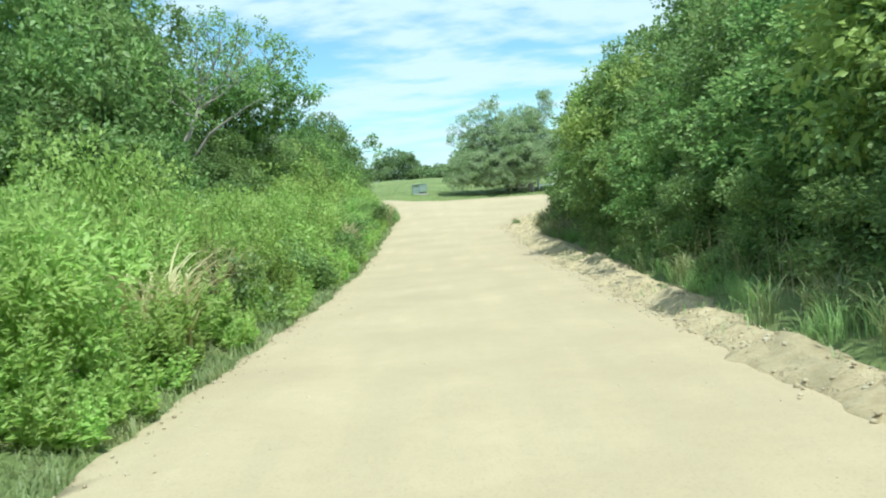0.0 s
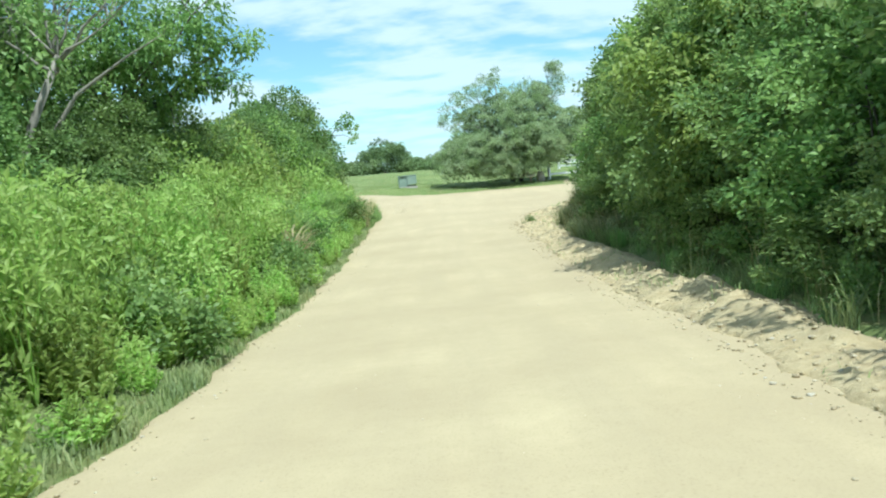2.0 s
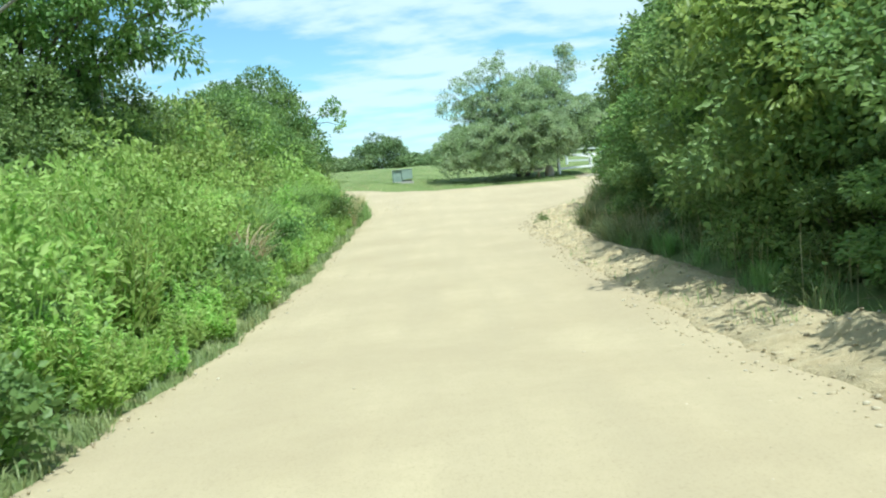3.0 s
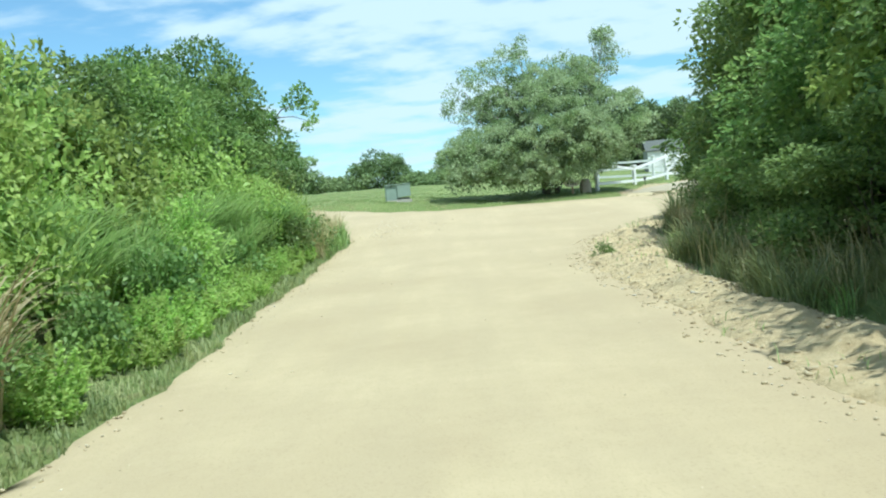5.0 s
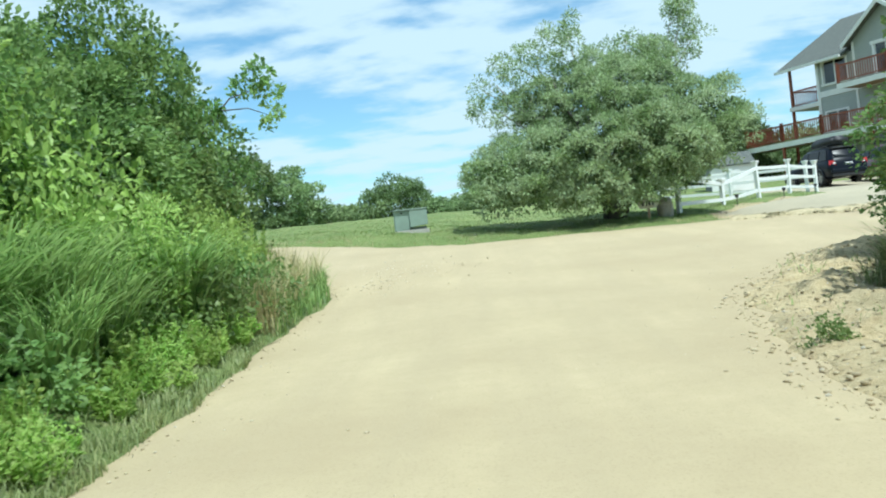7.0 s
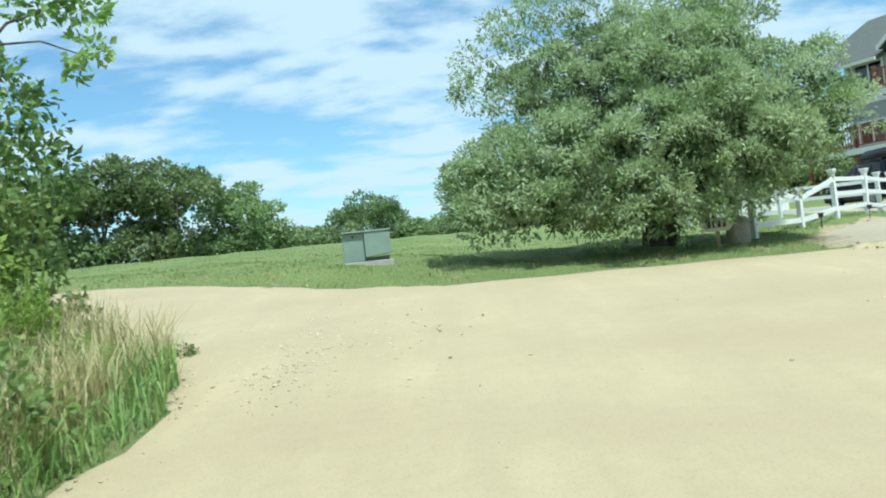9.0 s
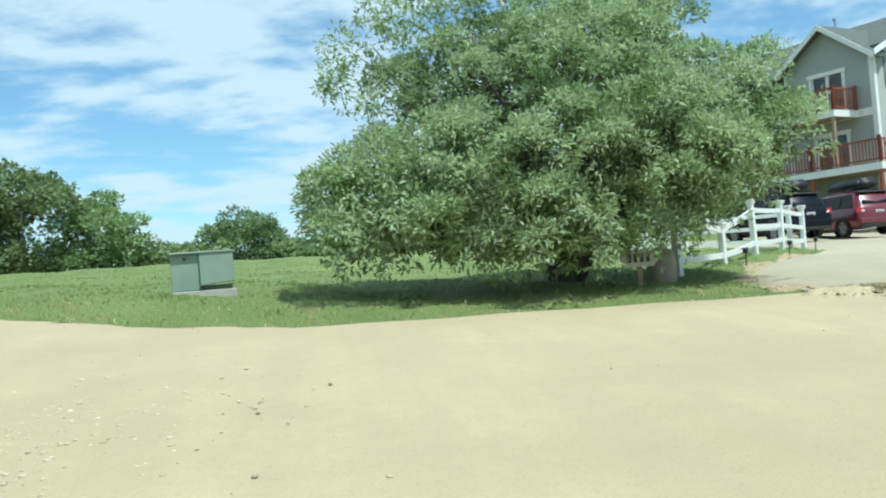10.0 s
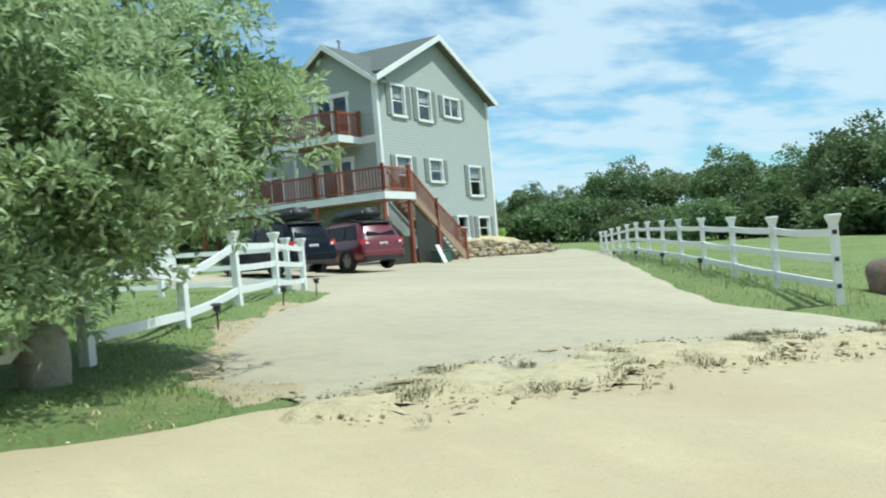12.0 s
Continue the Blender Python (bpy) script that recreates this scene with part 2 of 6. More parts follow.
k.color(k.mix(k.math("MULTIPLY", ks, 0.5), c, (0.17, 0.15, 0.11))).bump(ks, 0.6, 0.02)
RUBBLE = k.m
k = Mat("broken_paving", 0.95)
ks, km = k.noise(60, 6, 0.7), k.noise(6, 5)
c = k.ramp(k.obrandom(), [(0.0, (0.45, 0.37, 0.23)), (0.5, (0.52, 0.44, 0.275)), (1.0, (0.58, 0.49, 0.31))])
k.color(k.mix(k.math("MULTIPLY", ks, 0.35), c, (0.26, 0.22, 0.14))).bump(k.math("ADD", ks, km), 0.6, 0.02)
SLAB = k.m


def siding(name, c):
    """Clapboards: courses 0.115 m high with the lip's shadow painted as a dark line, faded in places."""
    k = Mat(name, 0.6)
    p = k.coord()
    sep = k.n.new("ShaderNodeSeparateXYZ")
    k.l.new(p, sep.inputs[0])
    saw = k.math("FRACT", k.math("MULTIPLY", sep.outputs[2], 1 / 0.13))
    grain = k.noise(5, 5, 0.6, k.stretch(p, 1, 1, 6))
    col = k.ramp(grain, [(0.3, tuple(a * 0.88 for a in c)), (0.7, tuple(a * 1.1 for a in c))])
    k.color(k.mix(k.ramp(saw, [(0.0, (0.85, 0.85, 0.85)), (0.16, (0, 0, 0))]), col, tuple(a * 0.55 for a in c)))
    k.bump(k.math("SUBTRACT", 1.0, saw), 0.9, 0.03)
    return k.m


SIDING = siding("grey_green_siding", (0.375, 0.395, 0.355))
WHITE = plain("white_vinyl", (0.80, 0.80, 0.77), 0.45, 0, 0.06, 5, 0.05)
TRIM = plain("white_trim_paint", (0.78, 0.78, 0.75), 0.5, 0, 0.06, 3, 0.05)
SHUTTER = plain("grey_shutter_paint", (0.22, 0.235, 0.215), 0.6, 0, 0.1, 4)
k = Mat("red_stained_wood", 0.6)
kn = k.noise(12, 6, 0.6, k.stretch(k.local(), 3, 3, 0.6))
k.color(k.ramp(kn, [(0.3, (0.17, 0.05, 0.026)), (0.7, (0.33, 0.105, 0.055))])).bump(kn, 0.3, 0.005)
RED_WOOD = k.m
k = Mat("weathered_wood", 0.8)
kn = k.noise(12, 6, 0.6, k.stretch(k.local(), 0.6, 3, 3))
k.color(k.ramp(kn, [(0.3, (0.22, 0.15, 0.09)), (0.7, (0.44, 0.33, 0.22))])).bump(kn, 0.3, 0.005)
WOOD = k.m
# near-black grain for the added panels that darken the space below the deck
k = Mat("under_deck_shade", 0.8)
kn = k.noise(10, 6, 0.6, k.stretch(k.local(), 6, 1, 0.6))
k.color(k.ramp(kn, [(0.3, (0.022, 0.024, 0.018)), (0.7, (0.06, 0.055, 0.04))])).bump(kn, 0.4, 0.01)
UNDER_SHADE = k.m
k = Mat("roof_shingle", 0.9)
kb = k.n.new("ShaderNodeTexBrick")
kb.inputs["Scale"].default_value = 3.0
k.l.new(k.local(), kb.inputs["Vector"])
kb.inputs["Color1"].default_value = (0.095, 0.105, 0.095, 1)
kb.inputs["Color2"].default_value = (0.135, 0.145, 0.13, 1)
kb.inputs["Mortar"].default_value = (0.06, 0.065, 0.06, 1)
kb.inputs["Mortar Size"].default_value = 0.012
k.color(k.mix(k.math("MULTIPLY", k.noise(2.0, 5), 0.5), kb.outputs["Color"], (0.13, 0.14, 0.12))).bump(k.noise(50, 4), 0.4, 0.01)
SHINGLE = k.m
k = Mat("window_glass", 0.02)
k.color((0.55, 0.6, 0.6))
k.b.inputs["Transmission Weight"].default_value = 1.0
k.b.inputs["IOR"].default_value = 1.5
GLASS = k.m
k = Mat("tinted_glass", 0.04)
k.color((0.008, 0.010, 0.011))
k.b.inputs["Specular IOR Level"].default_value = 0.2
TINT = k.m
INTERIOR = plain("dim_room_paint", (0.30, 0.28, 0.25), 0.8)
BLIND = plain("window_blind", (0.62, 0.62, 0.58), 0.7)


def car_paint(name, c, coat=0.6, gloss=0.5, dusty=0.06):
    k = Mat(name, 0.3)
    k.b.inputs["Specular IOR Level"].default_value = gloss
    dust = k.noise(3, 6, 0.6)
    k.color(k.mix(k.math("MULTIPLY", dust, dusty), c, (0.32, 0.27, 0.20)))
    k.b.inputs["Coat Weight"].default_value = coat
    k.b.inputs["Coat Roughness"].default_value = 0.08
    return k.m


PAINT_RED = car_paint("dark_red_car_paint", (0.13, 0.008, 0.02))
PAINT_BLUE = car_paint("dark_blue_car_paint", (0.004, 0.006, 0.012), 0.1, 0.15, 0.01)
BLACK_PLASTIC = plain("black_plastic", (0.025, 0.025, 0.027), 0.5, 0, 0.2, 8)
RUBBER = plain("tyre_rubber", (0.03, 0.03, 0.03), 0.9, 0, 0.2, 20)
ALLOY = plain("dusty_alloy", (0.36, 0.36, 0.36), 0.4, 0.8, 0.1, 15)
LAMP_RED = plain("red_lamp_lens", (0.45, 0.02, 0.02), 0.15, 0, 0.05, 8, 0)
LAMP_CLEAR = plain("clear_lamp_lens", (0.75, 0.72, 0.7), 0.12, 0, 0.05, 8, 0)
PLATE = plain("white_plate", (0.75, 0.75, 0.76), 0.5, 0, 0.04, 8, 0)
INK = plain("dark_sign_paint", (0.05, 0.05, 0.06), 0.6, 0, 0.1, 8, 0)
SIGN_FACE = plain("off_white_sign_board", (0.58, 0.55, 0.48), 0.6, 0, 0.08, 5, 0.05)
CABINET = plain("sage_green_cabinet_paint", (0.27, 0.35, 0.29), 0.5, 0, 0.14, 3, 0.06)
# cabinet green darkened: shade below the hood painted onto the plinth
CABINET_DARK = plain("shaded_green_steel", (0.15, 0.19, 0.16), 0.6, 0, 0.14, 3, 0.06)
CONCRETE = plain("old_concrete", (0.45, 0.43, 0.38), 0.9, 0, 0.15, 8, 0.3)
GREEN_BIN = plain("dark_green_plastic", (0.04, 0.10, 0.07), 0.5, 0, 0.15, 6)
k = Mat("brown_boulder", 0.95)
kn, km = k.noise(22, 6, 0.7), k.noise(2.5, 5)
k.color(k.mix(k.ramp(km, [(0.5, (0, 0, 0)), (0.65, (0.8, 0.8, 0.8))]), k.ramp(kn, [(0.3, (0.12, 0.09, 0.07)), (0.7, (0.27, 0.20, 0.15))]), (0.33, 0.17, 0.11))).bump(kn, 0.7, 0.03)
BOULDER = k.m
k = Mat("grey_boulder", 0.95)
kn, km = k.noise(24, 6, 0.7), k.noise(2.5, 5)
k.color(k.mix(km, k.ramp(kn, [(0.3, (0.26, 0.24, 0.20)), (0.7, (0.48, 0.45, 0.38))]), (0.40, 0.35, 0.27))).bump(kn, 0.7, 0.03)
BOULDER_GREY = k.m

# ---- mesh helpers ----


def part(name, bm, material, parent=None, label="", smooth=False):
    me = bpy.data.meshes.new(name)
    bm.normal_update()
    bm.to_mesh(me)
    bm.free()
    me.materials.append(material)
    if smooth:
        me.polygons.foreach_set("use_smooth", [True] * len(me.polygons))
    ob = new(name, me)
    ob.parent = parent
    if label:
        tagged(ob, label)
    return ob


def share(name, ob, m, parent):
    """Another object on the mesh of ob, at the pose m under parent."""
    o = new(name, ob.data)
    o.parent = parent
    o.matrix_basis = m
    return o


def box(x0, x1, y0, y1, z0, z1, bev=0.0, bm=None):
    b = bmesh.new()
    bmesh.ops.create_cube(b, size=1)
    for v in b.verts:
        v.co = Vector(((x0 + x1) / 2 + v.co.x * (x1 - x0), (y0 + y1) / 2 + v.co.y * (y1 - y0), (z0 + z1) / 2 + v.co.z * (z1 - z0)))
    if bev:
        bmesh.ops.bevel(b, geom=list(b.edges), offset=bev, segments=1, affect="EDGES")
    return join(bm, b)


def join(bm, b):
    if bm is None:
        return b
    me = bpy.data.meshes.new("tmp")
    b.to_mesh(me)
    b.free()
    bm.from_mesh(me)
    bpy.data.meshes.remove(me)
    return bm


def tube(points, radii, sides=8, bm=None, cap=True):
    """A tapered tube along points."""
    b = bm or bmesh.new()
    rings = []
    pts = [Vector(p) for p in points]
    for i, p in enumerate(pts):
        d = (pts[min(i + 1, len(pts) - 1)] - pts[max(i - 1, 0)]).normalized()
        a = d.orthogonal().normalized() if i == 0 else (rings_dir - d * rings_dir.dot(d)).normalized()
        rings_dir = a
        c = d.cross(a)
        rings.append([b.verts.new(p + (a * math.cos(q) + c * math.sin(q)) * radii[i]) for q in (2 * math.pi * j / sides for j in range(sides))])
    for r0, r1 in zip(rings, rings[1:]):
        for j in range(sides):
            b.faces.new((r0[j], r0[(j + 1) % sides], r1[(j + 1) % sides], r1[j]))
    if cap:
        b.faces.new(rings[0][::-1])
        b.faces.new(rings[-1])
    return b


def prism(outline, y0, y1, bm=None):
    """An outline in x and z, carried from y0 to y1."""
    b = bm or bmesh.new()
    f0 = [b.verts.new((x, y0, z)) for x, z in outline]
    f1 = [b.verts.new((x, y1, z)) for x, z in outline]
    n = len(outline)
    b.faces.new(f0)
    b.faces.new(f1[::-1])
    for i in range(n):
        b.faces.new((f0[(i + 1) % n], f0[i], f1[i], f1[(i + 1) % n]))
    bmesh.ops.recalc_face_normals(b, faces=b.faces)
    return b


def rock(rng, sx, sy, sz, sub=2, rough=0.25):
    b = bmesh.new()
    bmesh.ops.create_icosphere(b, subdivisions=sub, radius=1)
    o = Vector(rng.uniform(-50, 50, 3))
    for v in b.verts:
        n = v.co.normalized()
        k = 1 + rough * noise.noise(n * 1.3 + o) + 0.5 * rough * noise.noise(n * 3.1 + o)
        q = n * k
        q = Vector((math.copysign(abs(q.x) ** 0.8, q.x), math.copysign(abs(q.y) ** 0.8, q.y), math.copysign(abs(q.z) ** 0.8, q.z)))
        v.co = Vector((q.x * sx, q.y * sy, q.z * sz))
    return b


def raw_mesh(name, verts, tris, material, parent=None):
    """One mesh from number arrays."""
    me = bpy.data.meshes.new(name)
    nv, nt = len(verts), len(tris)
    me.vertices.add(nv)
    me.vertices.foreach_set("co", np.asarray(verts, np.float32).ravel())
    me.loops.add(nt * 3)
    me.loops.foreach_set("vertex_index", np.asarray(tris, np.int32).ravel())
    me.polygons.add(nt)
    me.polygons.foreach_set("loop_start", np.arange(0, nt * 3, 3, dtype=np.int32))
    me.update(calc_edges=True)
    me.materials.append(material)
    ob = new(name, me)
    ob.parent = parent
    return ob


def leaf_arrays(p, axis, nrm, length, width, fold=0.18):
    """Folded pointed leaves: two triangles each."""
    s = np.cross(axis, nrm)
    s /= np.linalg.norm(s, axis=1, keepdims=True) + 1e-9
    L, W = length[:, None], width[:, None]
    v = np.stack([p, p + axis * L * 0.45 + s * W + nrm * L * fold, p + axis * L, p + axis * L * 0.45 - s * W + nrm * L * fold], 1)
    n = len(p)
    i = np.arange(n)[:, None] * 4
    t = np.concatenate([i + [0, 1, 2], i + [0, 2, 3]], 1).reshape(-1, 3)
    return v.reshape(-1, 3), t


def unit(a):
    return a / (np.linalg.norm(a, axis=1, keepdims=True) + 1e-9)


def lumpy(d, seed, amp):
    """A bumpy factor over directions."""
    r = np.random.default_rng(seed)
    f = np.zeros(len(d))
    for i in range(7):
        w = r.normal(0, 1, 3) * (2.0 + i * 0.9)
        f += np.sin(d @ w + r.uniform(0, 6.28)) / (1.5 + i * 0.5)
    return 1 + amp * f / 2.2


def crown(name, lobes, clusters, per, spread, leaf, material, parent, seed, droop=0.0, floor=-9, amp=0.25, aspect=0.22, depth=0.5, sub=None, lift=0.35):
    """Leaves in many small sprays over lobes (x, y, z, rx, ry, rz). sub: (count, least, most) smaller clumps set over the lobes, with gaps between them."""
    r = np.random.default_rng(seed)
    lob = np.array(lobes, float)
    big = lob
    if sub:
        area = (lob[:, 3] * lob[:, 4] + lob[:, 3] * lob[:, 5] + lob[:, 4] * lob[:, 5])
        pick = r.choice(len(lob), sub[0], p=area / area.sum())
        d = unit(r.normal(0, 1, (sub[0], 3)) + [0, 0, 0.15])
        c = lob[pick, :3] + d * lob[pick, 3:] * (r.uniform(0.62, 1.08, sub[0]) * lumpy(d + lob[pick, :3] * 0.6, seed, amp))[:, None]
        inner = np.zeros(len(c), bool)
        for L in lob:
            inner |= np.linalg.norm((c - L[:3]) / L[3:], axis=1) < 0.6
        c = c[~inner & (c[:, 2] > floor)]
        q = r.uniform(sub[1], sub[2], (len(c), 1))
        lob = np.concatenate([c, q * r.uniform(0.85, 1.2, (len(c), 1)), q * r.uniform(0.85, 1.2, (len(c), 1)), q * r.uniform(0.55, 0.8, (len(c), 1))], 1)
    area = (lob[:, 3] * lob[:, 4] + lob[:, 3] * lob[:, 5] + lob[:, 4] * lob[:, 5])
    pick = r.choice(len(lob), clusters, p=area / area.sum())
    d = unit(r.normal(0, 1, (clusters, 3)) + [0, 0, lift])
    rad = (1 - depth * r.random(clusters) ** 1.7) * lumpy(d + lob[pick, :3] * 0.6, seed, amp)
    c = lob[pick, :3] + d * lob[pick, 3:] * rad[:, None]
    keep = c[:, 2] > floor
    for L in big:
        keep &= np.linalg.norm((c - L[:3]) / L[3:], axis=1) > 0.42
    c, d = c[keep], d[keep]
    n = len(c) * per
    cc, dd = np.repeat(c, per, 0), np.repeat(d, per, 0)
    sp = unit(dd * 0.9 + r.normal(0, 0.8, (n, 3)) + [0, 0, -droop])
    p = cc + sp * (spread * r.random(n) ** 0.6)[:, None]
    axis = unit(sp + r.normal(0, 0.45, (n, 3)) + [0, 0, -droop])
    nr = unit(dd * 0.6 + np.array([0, 0, 0.7]) + r.normal(0, 0.5, (n, 3)))
    nr = unit(nr - axis * np.sum(nr * axis, 1, keepdims=True))
    ln = leaf * r.uniform(0.65, 1.3, n)
    v, t = leaf_arrays(p, axis, nr, ln, ln * aspect)
    return raw_mesh(name, v, t, material, parent)


def limbs(base, tips, r0, seed, wob=0.25, sides=7):
    """Tapered limbs from a base out to the tips, with small bends and side twigs."""
    r = np.random.default_rng(seed)
    b = bmesh.new()
    for tip in tips:
        p0, p1 = Vector(base), Vector(tip)
        pts = [p0.lerp(p1, q) + Vector(r.normal(0, wob * 0.5, 3)) * math.sin(q * 3.0) * 0.6 for q in (0, 0.2, 0.4, 0.6, 0.8, 1)]
        rr = r0 * r.uniform(0.7, 1.0)
        tube(pts, [rr * (1 - 0.16 * i) for i in range(6)], sides, b)
        for q in (2, 3, 4):
            a = pts[q]
            e = a + (p1 - p0).length * 0.3 * Vector(unit(r.normal(0, 1, (1, 3)) + np.array([[0, 0, 0.4]]))[0])
            m = a.lerp(e, 0.5) + Vector(r.normal(0, 0.05, 3))
            tube([a, m, e], [rr * 0.35, rr * 0.22, rr * 0.06], 5, b)
    return b


# ---- ground ----
PROFILE_W = (-60, 0, 4.3, 8.6, 12.8, 21.5, 25.6, 31, 35.3, 38.7, 41, 43, 45, 47, 50, 53, 56, 60, 66, 70, 80, 95, 160, 400)
PROFILE_Z = (1.0, 0.33, 0.22, 0.11, -0.04, -0.25, -0.22, -0.10, 0.04, 0.18, 0.32, 0.48, 0.66, 0.86, 1.07, 1.25, 1.41, 1.55, 1.75, 2.05, 2.7, 2.7, 0.0, -8.0)


def softplus(a, k):
    return k * np.log1p(np.exp(np.clip(a / k, -30, 30)))


def step(a, b, v):
    q = np.clip((v - a) / (b - a), 0, 1)
    return q * q * (3 - 2 * q)


def base_z(x, y):
    x, y = np.asarray(x, float), np.asarray(y, float)
    w = y - 0.45 * softplus(x - 5, 4.0) * (1 - np.clip((x - 60) / 60, 0, 0.9)) + 0.2 * softplus(-x - 1, 3.0) * np.clip((y - 44) / 6, 0, 1)
    rise = 0.2 * step(1.0, -5.0, x) * step(47, 52, y) + 0.15 * step(2.2, -0.5, x) * step(51.2, 53.2, y)
    return np.interp(w, PROFILE_W, PROFILE_Z) + rise * step(88, 64, y)


def wave(x, y, s=0):
    return 0.16 * np.sin(1.7 * x + 0.9 * y + s) + 0.12 * np.sin(3.1 * y - 1.3 * x + 2 * s) + 0.08 * np.sin(6.3 * y + 4.1 * x + s) + 0.05 * np.sin(11.7 * y - 8.9 * x)


def sd_road(x, y):
    """How far inside the sandy road a place is (negative outside)."""
    left = x + np.interp(y, (-60, 7, 30, 40, 44, 46.5, 48), (2.3, 2.25, 2.2, 2.2, 2.0, 2.6, 5.0))
    right = np.interp(y, (-60, 6, 15, 30, 37, 41, 44, 47), (2.3, 2.35, 2.7, 2.75, 2.8, 4.0, 6.5, 12)) - x
    lane = np.minimum(np.minimum(left, right), 51.0 - y)
    far = np.interp(x, (-80, -30, -8, -2, 1.5, 5.3, 9, 14, 60), (56, 54.5, 53.6, 51.9, 50.5, 50.1, 50.9, 50.2, 46))
    near = np.interp(x, (-80, -30, -8, -2.2, 0, 4.0, 8, 14, 60), (49, 48.5, 47.6, 45.5, 40, 40, 44.6, 44.2, 39))
    cross = np.minimum(far - y, y - near)
    return np.maximum(lane, cross) + 0.28 * wave(x, y)


def sd_drive(x, y):
    """How far inside the paved drive a place is."""
    left = x - np.interp(y, (48, 51.4, 52.2, 54.2, 56.8, 60, 61.5, 63.5, 66, 90), (6.8, 6.6, 6.5, 7.4, 8.9, 11.7, 12.8, 13.2, 13.5, 14.0))
    right = np.interp(y, (48, 50.4, 53.6, 56.7, 66.8, 78, 90), (14.5, 13.6, 14.6, 17.4, 27.0, 38.5, 47)) - x
    end = 81.6 + (x - 30) * 0.35 - y
    front = y - np.interp(x, (0, 5.3, 9, 14, 60), (49.9, 50.0, 50.6, 50.0, 45.6))
    return np.minimum(np.minimum(left, right), np.minimum(end, front)) + 0.25 * wave(x, y, 2)


def sd_dirt(x, y):
    """The broken earth bank between the road and the hedge."""
    inner = x - np.interp(y, (0, 6, 15, 30, 37, 41, 44, 46.5), (2.2, 2.2, 2.5, 2.55, 2.6, 3.6, 5.5, 8.5))
    outer = np.interp(y, (0, 6, 13, 17, 27, 33, 40, 44, 46.5), (2.9, 2.9, 3.3, 3.7, 3.85, 3.55, 4.95, 8.2, 13)) - x
    return np.minimum(np.minimum(inner, outer), np.minimum(y + 12, 47.0 - y)) + 0.5 * wave(x, y, 4)


def ground_z(x, y):
    """Height of the soil under grass and plants."""
    x, y = np.asarray(x, float), np.asarray(y, float)
    r, d = sd_road(x, y), sd_drive(x, y)
    z = base_z(x, y)
    out = -np.maximum(r, d)
    z = z + 0.10 * step(0.0, 0.9, out) - 0.10 * step(-0.1, 0.35, -out) - 0.22 * step(-0.05, 0.4, sd_dirt(x, y))
    # banks under the plants on either side of the lane
    lane = step(46.5, 43.0, y)
    z = z + lane * (0.55 * step(-2.6, -5.0, x) + 0.5 * step(0.0, 2.9, x - np.interp(y, (36, 41, 44, 47), (3.6, 4.9, 7.2, 11))))
    z = z + 0.03 * np.sin(2.1 * x + 1.3 * y) * step(0.2, 1.5, out) + 0.02 * np.sin(5.3 * x - 4.1 * y) * step(0.2, 1.5, out)
    return z


def gz(x, y):
    return float(ground_z(x, y))


def axis_steps(a, b, h, reach):
    mid = list(np.arange(a, b + h / 2, h))
    lo, hi, s = a, b, h
    left, right = [], []
    while s < reach:
        s *= 1.35
        lo, hi = lo - s, hi + s
        left.append(lo)
        right.append(hi)
    return np.array(left[::-1] + mid + right)


def sheet(name, sd, zf, x0, x1, y0, y1, h, material):
    """A surface over the part of the grid where sd is positive; its rim is drawn to the zero line."""
    xs, ys = np.arange(x0, x1 + h, h), np.arange(y0, y1 + h, h)
    X, Y = np.meshgrid(xs, ys, indexing="ij")
    S = sd(X, Y)
    e = 0.02
    gx, gy = (sd(X + e, Y) - S) / e, (sd(X, Y + e) - S) / e
    g2 = np.maximum(gx * gx + gy * gy, 0.25)
    move = (S < 0) & (S > -2.0 * h)
    k = np.where(move, np.clip(-S / g2, 0, 1.2 * h), 0)
    PX, PY = X + gx * k, Y + gy * k
    ny = len(ys)
    idx = np.arange(X.size).reshape(X.shape)
    inside = S > 0
    ok = inside[:-1, :-1] | inside[1:, :-1] | inside[:-1, 1:] | inside[1:, 1:]
    a, b, c, d = idx[:-1, :-1][ok], idx[1:, :-1][ok], idx[1:, 1:][ok], idx[:-1, 1:][ok]
    tris = np.concatenate([np.stack([a, b, c], 1), np.stack([a, c, d], 1)])
    used, inv = np.unique(tris, return_inverse=True)
    px, py = PX.ravel()[used], PY.ravel()[used]
    v = np.stack([px, py, zf(px, py)], 1)
    ob = raw_mesh(name, v, inv.reshape(-1, 3), material)
    ob.data.polygons.foreach_set("use_smooth", [True] * len(ob.data.polygons))
    return ob


gxs, gys = axis_steps(-24, 46, 0.5, 500), axis_steps(-14, 96, 0.5, 500)
GX, GY = np.meshgrid(gxs, gys, indexing="ij")
gi = np.arange(GX.size).reshape(GX.shape)
q0, q1, q2, q3 = gi[:-1, :-1].ravel(), gi[1:, :-1].ravel(), gi[1:, 1:].ravel(), gi[:-1, 1:].ravel()
ground = raw_mesh("ground", np.stack([GX.ravel(), GY.ravel(), ground_z(GX, GY).ravel()], 1), np.concatenate([np.stack([q0, q1, q2], 1), np.stack([q0, q2, q3], 1)]), LAWN)
ground.data.polygons.foreach_set("use_smooth", [True] * len(ground.data.polygons))
tagged(ground, "uneven green lawn and field with dry patches", "ground", kind="structure")


def road_z(x, y):
    return base_z(x, y) + 0.012 * np.sin(1.1 * x + 0.4) * np.sin(0.5 * y) + 0.006 * np.sin(3.7 * x + 0.2 * y) - 0.05 * step(0.2, -0.1, sd_road(x, y))


